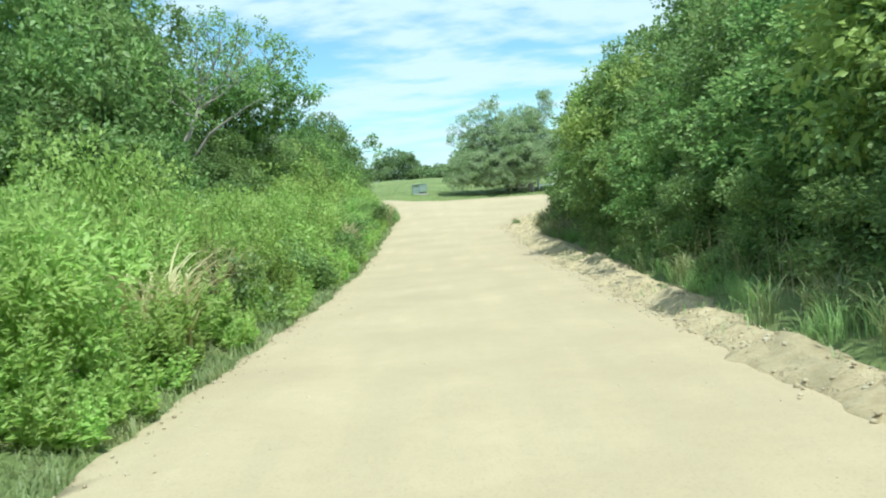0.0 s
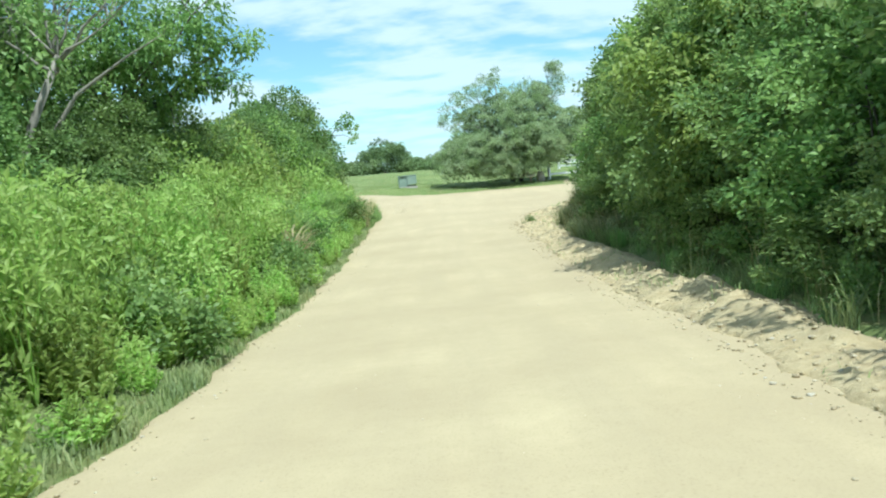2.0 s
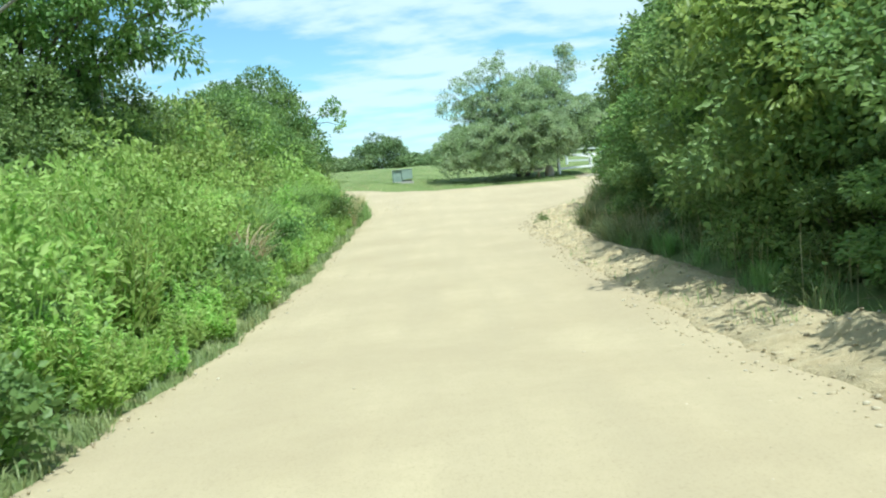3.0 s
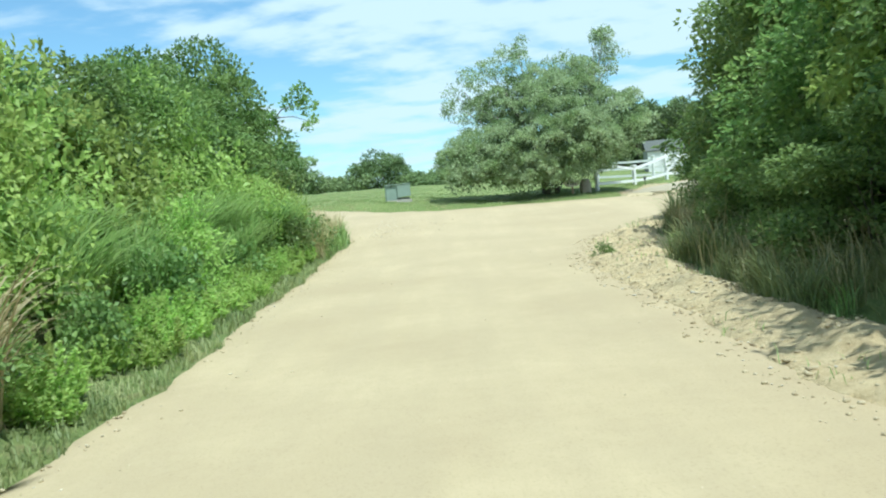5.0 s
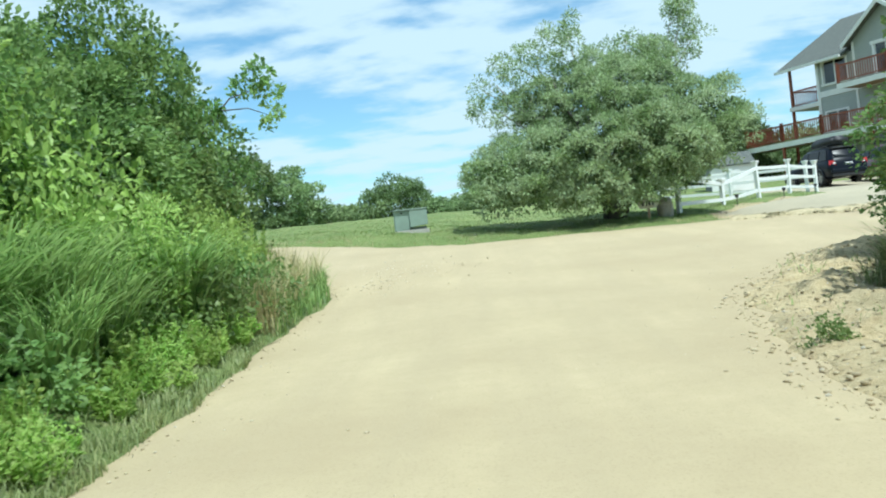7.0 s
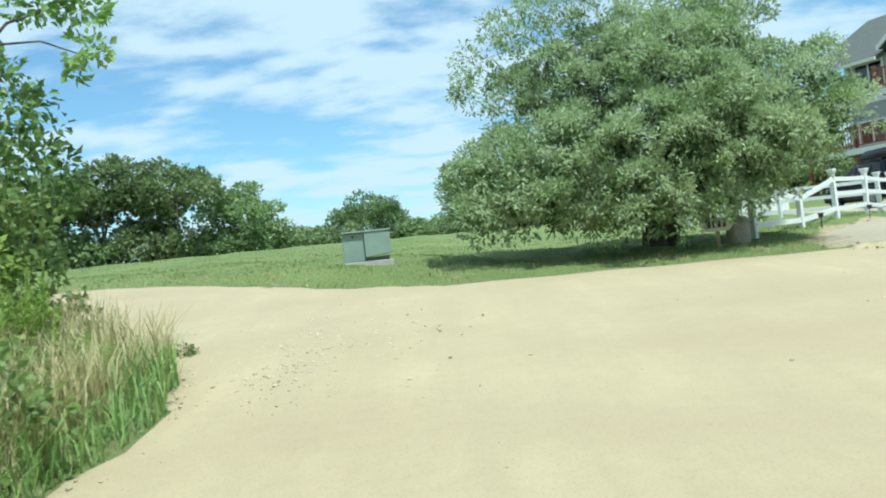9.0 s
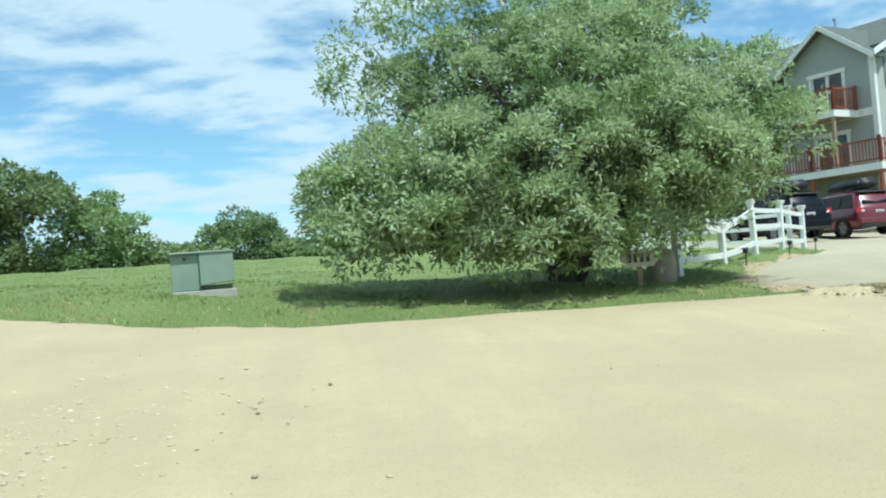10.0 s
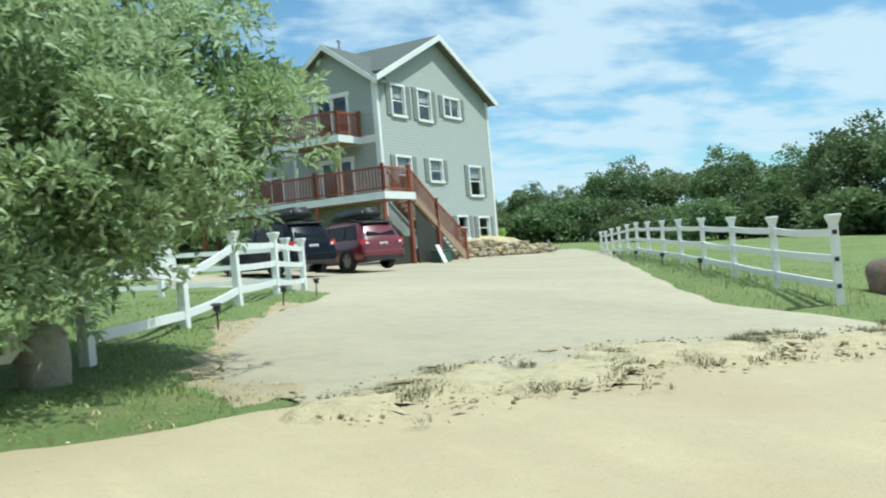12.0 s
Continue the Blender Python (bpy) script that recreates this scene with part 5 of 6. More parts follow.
        hung.append((x, -1.0 - 1.5 * math.sqrt(max(0.05, 1 - ((x + 0.9) / 3.0) ** 2)) + r.uniform(-0.5, 0.4), low + q * 0.5 + r.random() ** 1.3 * 0.9, q * 1.1, q, q * 0.7))
    for i in range(34):
        x = r.uniform(1.4, 2.75)
        q = r.uniform(0.2, 0.38)
        hung.append((x, -0.7 + r.uniform(-1.3, 1.2), 0.95 + q * 0.5 + r.random() * 1.3, q * 1.1, q, q * 0.7))
    for x, y, z in ((0.4, -2.8, 0.45), (1.15, -2.5, 0.55), (1.7, -2.4, 0.8), (2.2, -2.5, 1.2), (1.7, -1.7, 0.75), (1.95, -1.5, 1.0), (1.35, -1.9, 0.55), (2.1, -1.9, 1.1), (1.6, -2.0, 1.0), (2.3, -1.3, 1.25), (-0.2, -2.7, 0.5), (-0.7, -2.5, 0.45), (0.1, -2.3, 0.7), (-1.2, -2.6, 0.4), (0.7, -2.6, 0.7), (2.6, -2.1, 1.1), (2.75, -1.8, 1.4)):
        hung.append((x, y, z, 0.3, 0.24, 0.24))
    crown("crown", hung, 2400, 14, 0.14, 0.10, LEAF_OLIVE, t, 13, droop=0.15, floor=0.12, amp=0.3, aspect=0.17, depth=0.5, lift=1.0)


main_tree()


def shrub_kind(name, label, category, group, lobes, clusters, per, spread, leaf, material, seed, stems, bark=BARK, aspect=0.3, droop=0.1, amp=0.2, dense=False):
    t = thing(name, pose(0, 0, 0), label, category, group)
    part("trunk", limbs((0, 0, 0), stems, 0.05, seed, 0.2, 6), bark, t, smooth=True)
    crown("crown", lobes, clusters, per, spread, leaf, material, t, seed, droop=droop, amp=amp, aspect=aspect, floor=0.1, sub=None if dense else (int(clusters / 13), 0.22, 0.5), depth=0.35 if dense else 0.5)
    return t


placed = set()


def put(kind, x, y, turn, sx, sz, sink=0.1):
    """The first use moves the plant itself, later ones copy it."""
    m = pose(x, y, gz(x, y) - sink, 0, 0, turn)
    if kind.name not in placed:
        placed.add(kind.name)
        kind.matrix_basis = m
        ob = kind
    else:
        keep = kind.scale.copy()
        kind.scale = (1, 1, 1)
        ob = copy_thing(kind, m)
        kind.scale = keep
    ob.scale = (sx, sx, sz)
    return ob


# hedge on one side of the lane: tall, dense and dark, leaves down to the grass
HEDGE_A = shrub_kind("hedge_tree", "dense dark green hedge tree beside the sandy lane", "tree", "hedge trees along the lane",
                     [(0, 0, 1.7, 1.6, 1.6, 1.5), (0.3, 0.2, 3.2, 1.5, 1.5, 1.4), (-0.4, -0.5, 2.6, 1.3, 1.2, 1.1), (0.2, 0.4, 4.5, 1.1, 1.1, 0.9), (-0.6, 0.7, 3.6, 1.0, 1.0, 0.9), (-0.7, 0, 1.0, 1.1, 1.3, 0.8)],
                     1700, 9, 0.22, 0.115, LEAF_DARK, 21, [(0.4, 0.3, 3.4), (-0.6, 0.2, 2.8), (0.1, -0.5, 3.0), (0.2, 0.4, 4.6)])
HEDGE_B = shrub_kind("hedge_tree", "dense green hedge tree with yellowish young leaves", "tree", "hedge trees along the lane",
                     [(0, 0, 1.5, 1.7, 1.7, 1.4), (-0.2, 0.5, 2.9, 1.4, 1.4, 1.3), (0.4, -0.5, 3.7, 1.2, 1.2, 1.0), (-0.6, -0.3, 2.1, 1.2, 1.2, 1.0), (0.0, 0.0, 4.7, 0.8, 0.8, 0.7), (-0.8, 0.6, 1.1, 1.0, 1.1, 0.9)],
                     1600, 9, 0.22, 0.12, LEAF_MID, 22, [(0.4, -0.4, 3.6), (-0.5, 0.5, 2.9), (0.1, 0.1, 4.7)], aspect=0.34)
HEDGE_C = shrub_kind("hedge_tree", "dense dark green tree behind the thicket", "tree", "trees behind the hedges",
                     [(0, 0, 1.7, 1.6, 1.6, 1.5), (0.3, 0.2, 3.2, 1.5, 1.5, 1.4), (-0.4, -0.5, 2.6, 1.3, 1.2, 1.1), (0.2, 0.4, 4.5, 1.1, 1.1, 0.9), (-0.6, 0.7, 3.6, 1.0, 1.0, 0.9)],
                     1200, 9, 0.26, 0.14, LEAF_MID, 23, [(0.4, 0.3, 3.4), (-0.6, 0.2, 2.8), (0.2, 0.4, 4.6)])
rh = np.random.default_rng(5)
for i in range(20):
    y = -6 + i * 2.45
    x = float(np.interp(y, (-8, 6, 19, 32, 38, 42), (5.2, 5.4, 5.7, 5.8, 6.6, 7.4))) + rh.uniform(-0.25, 0.25)
    x -= 0.55 * float(step(13, 17, y) * step(30, 26, y))
    put(HEDGE_A if i % 3 else HEDGE_B, x, y, rh.uniform(0, 360), rh.uniform(0.82, 1.0), rh.uniform(0.62, 0.84))
for i in range(15):
    y = -5 + i * 3.15
    h = float(np.interp(y, (-6, 10, 24, 33, 41), (1.25, 1.2, 1.15, 1.0, 0.98))) * rh.uniform(0.9, 1.1)
    put(HEDGE_A if i % 2 else HEDGE_B, 7.5 + rh.uniform(-0.4, 0.4), y, rh.uniform(0, 360), rh.uniform(1.05, 1.2), h)
for i in range(5):
    put(HEDGE_C, 10.4 + rh.uniform(-0.4, 0.4), 10 + i * 6.2, rh.uniform(0, 360), 1.35, rh.uniform(1.05, 1.3) if i < 4 else 0.9)

# leafy growth at the hedge's foot
def hedge_foot(kind):
    for i in range(34):
        y = -3 + i * 1.3
        x = float(np.interp(y, (-8, 6, 19, 32, 38, 42), (4.2, 4.3, 4.6, 4.9, 5.9, 6.8))) + rh.uniform(-0.2, 0.2)
        put(kind, x, y, rh.uniform(0, 360), rh.uniform(0.5, 0.68), rh.uniform(0.3, 0.5))


# shrubs on the other side
SHRUB_A = shrub_kind("shrub", "leafy green shrub in the roadside thicket", "shrub", "roadside thicket",
                     [(0, 0, 1.0, 1.4, 1.4, 1.0), (0.3, 0.2, 1.9, 1.2, 1.2, 1.0), (-0.4, -0.3, 1.6, 1.1, 1.1, 0.9), (0.1, 0.1, 2.9, 0.9, 0.9, 0.8), (0.7, -0.6, 1.0, 0.9, 0.9, 0.8)],
                     1050, 9, 0.22, 0.115, LEAF_MID, 31, [(0.3, 0.2, 2.2), (-0.4, -0.3, 1.8), (0.1, 0.1, 2.9)])
SHRUB_B = shrub_kind("shrub", "rounded dark green shrub in the roadside thicket", "shrub", "roadside thicket",
                     [(0, 0, 1.2, 1.5, 1.5, 1.2), (-0.3, 0.3, 2.3, 1.3, 1.3, 1.1), (0.5, -0.3, 2.0, 1.1, 1.1, 1.0), (0.0, 0.2, 3.3, 0.9, 0.9, 0.7)],
                     1400, 9, 0.2, 0.11, LEAF_DOME, 32, [(-0.3, 0.3, 2.2), (0.5, -0.3, 1.8), (0, 0.2, 2.8)], dense=True)
hedge_foot(SHRUB_A)
LOW_LOBES = [(0, 0, 0.5, 1.1, 1.1, 0.6), (0.4, 0.2, 0.8, 0.8, 0.8, 0.6), (-0.4, -0.3, 0.9, 0.8, 0.8, 0.6), (0.1, -0.5, 0.4, 0.8, 0.7, 0.5)]
SHRUB_LOW = shrub_kind("low_shrub", "low bright green leafy bush on the bank", "shrub", "bushes on the bank", LOW_LOBES, 600, 9, 0.18, 0.095, LEAF_BRIGHT, 33, [(0.4, 0.2, 0.9), (-0.4, -0.3, 1.0)], aspect=0.3)
BRAMBLE = shrub_kind("bramble", "yellow-green bramble thicket on the bank", "shrub", "bushes on the bank", LOW_LOBES, 900, 9, 0.17, 0.085, LEAF_YELLOW, 34, [(0.3, 0.3, 0.9), (-0.5, -0.2, 1.0)], aspect=0.33)
rl = np.random.default_rng(6)
for i in range(21):
    y = 1.5 + i * 2.05
    if y < 12:
        x, s, z = -7.4, 0.9, 0.8
    elif y < 33:
        x, s, z = -6.6, 0.95, 0.72 if 19 < y < 28 else 0.92
    else:
        x, s, z = float(np.interp(y, (33, 40, 45), (-6.2, -5.6, -5.0))), 0.98, float(np.interp(y, (33, 38, 41, 45), (0.78, 0.86, 0.96, 0.76)))
    put(SHRUB_B if i % 3 == 1 or y > 26 else SHRUB_A, x + rl.uniform(-0.3, 0.3), y, rl.uniform(0, 360), s * rl.uniform(0.92, 1.1), z * rl.uniform(0.93, 1.1))
for i in range(5):
    y = 22 + i * 4.6
    put(SHRUB_B if i % 2 else SHRUB_A, -9.4 + rl.uniform(-0.5, 0.5), y, rl.uniform(0, 360), 1.3, 1.25 if y < 20 else 1.0)
for i in range(30):
    y = 2.0 + i * 1.45
    x = float(np.interp(y, (0, 20, 40, 46), (-4.5, -4.6, -4.3, -3.9)))
    s = 1.0 if y < 22 else 0.9
    x -= 0.7 if 31 < y < 42 else 0.0
    x -= 0.5 if y < 26 else 0.0
    if y < 22 and i % 2:
        continue
    put(SHRUB_LOW if i % 3 == 0 else BRAMBLE, x + rl.uniform(-0.35, 0.35), y, rl.uniform(0, 360), s * rl.uniform(0.85, 1.15), (1.2 if y < 14 else 1.0) * rl.uniform(0.85, 1.2))

for x, y, s, z in ((-5.7, 43.6, 1.0, 0.76), (-11.5, 33, 1.2, 0.9)):
    put(HEDGE_A if y > 40 else HEDGE_C, x, y, rl.uniform(0, 360), s, z)

put(SHRUB_B, -4.95, 45.8, 40, 0.95, 1.1)
put(SHRUB_B, -5.3, 44.3, 200, 0.95, 1.18)
put(SHRUB_A, -4.3, 44.6, 140, 0.75, 0.7)
for i in range(8):
    put(BRAMBLE, -5.5 + rl.uniform(-0.2, 0.3), 28.5 + i * 1.75, rl.uniform(0, 360), 1.25, rl.uniform(1.5, 1.9))
put(SHRUB_B, 7.9, 42.2, 60, 0.9, 1.02)
put(SHRUB_B, 6.75, 41.2, 10, 0.8, 0.6)
GLOW = shrub_kind("hedge_tree", "yellow-green sunlit tree leaning out of the hedge", "tree", "hedge trees along the lane",
                  [(0, 0, 2.0, 1.2, 1.2, 1.1), (-0.3, 0.2, 3.2, 1.1, 1.1, 1.0), (0.3, -0.3, 4.0, 0.9, 0.9, 0.8), (-0.5, -0.5, 2.4, 0.8, 0.8, 0.8)], 900, 9, 0.24, 0.13, LEAF_YELLOW, 24, [(0.2, 0.2, 3.4), (-0.4, 0.1, 2.8)], droop=0.3)
put(GLOW, 5.0, 23.4, 20, 1.0, 0.95)
put(GLOW, 5.1, 26.6, 150, 1.0, 0.95)
put(GLOW, 5.1, 9.2, 250, 1.0, 0.95)
put(GLOW, 5.5, 31.0, 200, 0.8, 0.75)

# sprig that stands out above the thicket's end
SPRIG = thing("tall_sprig", pose(-3.6, 45.4, gz(-3.35, 45.4) - 0.3), "thin leaning sapling with a tuft of leaves", "sapling")
part("stem", tube([(-1.0, 0, 0), (-0.9, 0, 2.0), (-0.45, 0, 3.0), (0.1, 0.1, 3.6), (0.6, 0.2, 3.75)], [0.04, 0.03, 0.022, 0.015, 0.008], 6), BARK, SPRIG, smooth=True)
part("stem", tube([(-0.1, 0.05, 3.4), (0.4, 0.1, 3.4), (0.75, 0.2, 3.25)], [0.014, 0.01, 0.005], 5), BARK, SPRIG, smooth=True)
crown("crown", [(0.6, 0.2, 3.95, 0.22, 0.2, 0.2), (0.35, 0.15, 3.75, 0.2, 0.2, 0.16), (0.8, 0.2, 3.7, 0.16, 0.16, 0.14), (0.75, 0.2, 3.25, 0.17, 0.17, 0.2), (-0.35, 0, 3.4, 0.3, 0.25, 0.15), (-0.6, 0, 3.1, 0.3, 0.3, 0.3)], 190, 8, 0.12, 0.10, LEAF_DARK, SPRIG, 41, aspect=0.34, depth=0.9)


def bare_tree(x, y):
    """A weathered, mostly leafless tree that leans out over the thicket."""
    t = thing("tree", pose(x, y, gz(x, y) - 0.05), "pale weathered tree with bare forking branches", "tree", "trees above the thicket")
    fork = Vector((0.75, 0.0, 4.1))
    part("trunk", tube([(-0.6, 0, 0), (-0.35, 0.05, 1.6), (0.1, 0.05, 2.9), fork], [0.11, 0.095, 0.08, 0.06], 9), BARK_GREY, t, smooth=True)
    part("trunk", tube([(-0.3, 0.1, 0), (0.0, 0.15, 1.6), (0.3, 0.2, 2.6), (0.9, 0.2, 3.4), (1.9, 0.2, 4.0), (2.6, 0.1, 4.3)], [0.08, 0.07, 0.055, 0.04, 0.022, 0.006], 8), BARK_GREY, t, smooth=True)
    r = np.random.default_rng(330)
    tips = [(-0.3, -0.2, 5.4), (0.1, 0.1, 6.2), (0.8, 0.2, 6.4), (1.5, 0.0, 5.8), (2.1, -0.1, 4.9), (-0.8, 0.0, 4.9), (1.0, -0.3, 5.2), (2.3, 0.2, 5.6)]
    for i, tip in enumerate(tips):
        part("limb", limbs(fork - Vector((0.05, 0, 0.15 * (i % 3))), [tip], 0.04, 340 + i, 0.22), BARK_GREY, t, smooth=True)
        twig = bmesh.new()
        for q in range(7):
            a = Vector(tip).lerp(fork, r.uniform(0.0, 0.55))
            e = a + Vector(r.normal(0, 0.4, 3)) + Vector((0, 0, 0.3))
            tube([a, a.lerp(e, 0.5) + Vector(r.normal(0, 0.05, 3)), e], [0.014, 0.009, 0.003], 4, twig)
        part("twig", twig, BARK_GREY, t)
    lobes = [(tx + r.normal(0, 0.3), ty + r.normal(0, 0.3), tz + r.normal(0, 0.25), 0.4, 0.4, 0.25) for tx, ty, tz in tips for q in range(2)]
    crown("crown", lobes, 260, 8, 0.2, 0.09, LEAF_MID, t, 350, amp=0.3, aspect=0.28, depth=0.9)


def drooping_tree(x, y):
    """A tree whose long leafy boughs hang out over the lane."""
    t = thing("tree", pose(x, y, gz(x, y) - 0.05), "dark leafy tree with long drooping boughs", "tree", "trees above the thicket")
    part("trunk", tube([(0, 0, 0), (0.1, 0, 1.5), (0.3, 0, 3.0), (0.4, 0, 4.4)], [0.18, 0.15, 0.12, 0.09], 9), BARK, t, smooth=True)
    r = np.random.default_rng(360)
    ends = [(3.5, 0.2, 4.9), (3.2, -0.6, 5.7), (2.7, 0.5, 6.4), (3.3, 0.6, 4.2), (1.6, -0.6, 6.8), (0.4, 0.3, 7.2), (-1.2, -0.4, 6.4), (2.4, -0.9, 4.9), (1.7, 0.8, 5.6), (2.7, 0.1, 3.9), (-0.6, -1.0, 5.4), (0.8, -1.1, 5.2)]
    lobes = []
    for i, e in enumerate(ends):
        part("limb", limbs((0.35, 0, 2.9 + 0.15 * (i % 6)), [e], 0.055, 370 + i, 0.3), BARK, t, smooth=True)
        for q in np.linspace(0.45, 1.05, 7):
            o = r.normal(0, 0.2, 3)
            lobes.append((0.35 + (e[0] - 0.35) * q + o[0], e[1] * q + o[1], 3.6 + (e[2] - 3.6) * q + o[2] * 0.6 - 0.15, 0.34, 0.34, 0.2))
    crown("crown", lobes, 1500, 10, 0.24, 0.13, LEAF_DARK, t, 390, amp=0.3, aspect=0.24, depth=0.8, droop=0.5)


bare_tree(-7.0, 25.3)
drooping_tree(-7.3, 29.6)
for kind, x, y, s, z in ((HEDGE_B, -8.7, 24.2, 1.2, 1.5), (HEDGE_A, -8.4, 27.4, 1.15, 1.45), (HEDGE_B, -8.0, 18.4, 1.15, 1.5), (HEDGE_A, -8.7, 22.6, 1.25, 1.5), (HEDGE_B, -9.6, 26.4, 1.3, 1.45), (HEDGE_A, -7.5, 16.0, 1.05, 1.25), (HEDGE_A, -8.2, 31.5, 1.1, 1.08), (HEDGE_B, -11.6, 30.0, 1.3, 1.5)):
    put(kind, x, y, rl.uniform(0, 360), s, z)


def far_tree(name, seed, label, group, lobes, clusters, trunk_h, leafmat=LEAF_FAR, leaf=0.3, clump=14):
    t = thing(name, pose(0, 0, 0), label, "tree", group)
    part("trunk", limbs((0, 0, 0), [(l[0] * 0.8, l[1] * 0.8, l[2]) for l in lobes[:5]], 0.14, seed, 0.4, 6), BARK, t, smooth=True)
    crown("crown", lobes, clusters, 8, 0.36, leaf, leafmat, t, seed, amp=0.25, aspect=0.32, floor=trunk_h, sub=(int(clusters / clump), 0.35, 0.8))
    return t


FAR_OPEN = far_tree("far_tree", 62, "open crowned tree with bare lower trunks", "trees beyond the field",
                    [(0, 0, 4.2, 2.6, 2.4, 1.7), (2.0, 0.3, 3.6, 2.0, 1.8, 1.5), (-2.1, 0, 3.8, 1.9, 1.8, 1.5), (0.6, 0, 5.2, 1.7, 1.6, 1.1), (-1.0, 0, 4.9, 1.5, 1.4, 1.0)], 900, 1.3, leaf=0.26)
FAR_BUSH = far_tree("far_bush", 63, "low dark bush along the field's edge", "bushes beyond the field", [(0, 0, 0.9, 1.8, 1.6, 1.1), (1.2, 0, 1.2, 1.3, 1.3, 1.0), (-1.1, 0, 1.1, 1.3, 1.3, 1.0)], 480, 0.1, leaf=0.22, clump=9)
LEAF_WOOD = leaf_material("wood_edge_leaf", (0.075, 0.115, 0.05), (0.145, 0.205, 0.08), (0.23, 0.295, 0.12), 0.34, 0.55, 0.3)
FAR_WOOD = far_tree("wood_tree", 64, "dense dark tree at the paddock's edge", "trees beyond the paddock", [(0, 0, 2.4, 2.9, 2.6, 2.0), (0.4, 0, 4.0, 2.1, 2.0, 1.5), (-1.2, 0, 3.2, 1.8, 1.8, 1.5), (1.6, 0.2, 3.0, 1.7, 1.7, 1.4), (0, 0, 1.1, 2.6, 2.2, 1.0)], 1700, 0.2, LEAF_WOOD, 0.22, 9)
WOOD_BUSH = far_tree("edge_bush", 65, "dull green bush along the wood's edge", "bushes beyond the paddock", [(0, 0, 0.9, 1.8, 1.6, 1.1), (1.2, 0, 1.2, 1.3, 1.3, 1.0), (-1.1, 0, 1.1, 1.3, 1.3, 1.0)], 560, 0.1, LEAF_WOOD, 0.22, 9)
rf = np.random.default_rng(8)
put(FAR_WOOD, 15.6, 91, 60, 0.95, 0.95)
put(FAR_WOOD, 18.6, 90, 200, 0.8, 0.85)
put(FAR_WOOD, -3.9, 92, 20, 0.72, 0.6)
for x, y, s, z in ((-13.2, 84, 0.85, 0.82), (-16.4, 83, 0.95, 0.86), (-19.5, 85, 0.9, 0.82), (-10.4, 87, 0.72, 0.62), (-24, 85, 1.0, 0.85), (-31, 86, 1.1, 0.9), (-38, 84, 1.2, 0.9)):
    put(FAR_OPEN, x, y, rf.uniform(0, 360), s, z)
for i in range(16):
    x = -16.5 + i * 1.25
    if -6.2 < x < -1.6:
        continue
    put(FAR_BUSH, x, 92 + rf.uniform(-1, 2), rf.uniform(0, 360), rf.uniform(0.7, 1.0), rf.uniform(0.4, 0.75))
put(FAR_OPEN, 19.2, 93, 30, 0.85, 0.8)
for x in (-1.0, 0.8, 2.2):
    put(FAR_BUSH, x, 92.5, rf.uniform(0, 360), 1.0, 0.65)
for x, y, z in ((-14.5, 83.5, 1.0), (-17.8, 83, 0.9), (-21, 84, 1.1), (-11.2, 86, 0.9), (-9.0, 88, 0.8)):
    put(FAR_BUSH, x, y, rf.uniform(0, 360), 1.1, z)
for i in range(13):
    put(FAR_BUSH, 4 + i * 2.6, 96 + rf.uniform(-2, 3) + i * 0.5, rf.uniform(0, 360), rf.uniform(1.1, 1.5), rf.uniform(1.0, 1.7))
# tree line behind the house and the paddock: bearing and distance from the lane's mouth
for b, d, sx, sz in ((39.5, 92, 0.8, 0.75), (42, 90, 0.9, 0.92), (44.2, 88, 0.7, 0.8), (47.6, 86, 1.15, 1.1), (50.5, 88, 0.8, 0.9), (53.6, 82, 1.1, 1.15), (57.5, 80, 1.1, 1.08), (61.0, 70, 1.2, 1.25), (64.5, 66, 1.25, 1.35), (68.5, 62, 1.3, 1.3), (73, 60, 1.3, 1.3), (78, 60, 1.3, 1.3), (84, 62, 1.3, 1.3)):
    a = radians(b)
    put(FAR_WOOD if int(b) % 5 else FAR_OPEN, 3.6 + d * math.sin(a), 45 + d * math.cos(a), rf.uniform(0, 360), sx * 1.1, sz * (1.08 if int(b) % 5 else 1.0))
for i in range(20):
    a = radians(37 + i * 2.3)
    d = 78 - i * 1.2 + rf.uniform(-2, 2)
    put(WOOD_BUSH, 3.6 + d * math.sin(a), 45 + d * math.cos(a), rf.uniform(0, 360), rf.uniform(1.1, 1.7), rf.uniform(0.8, 1.5))

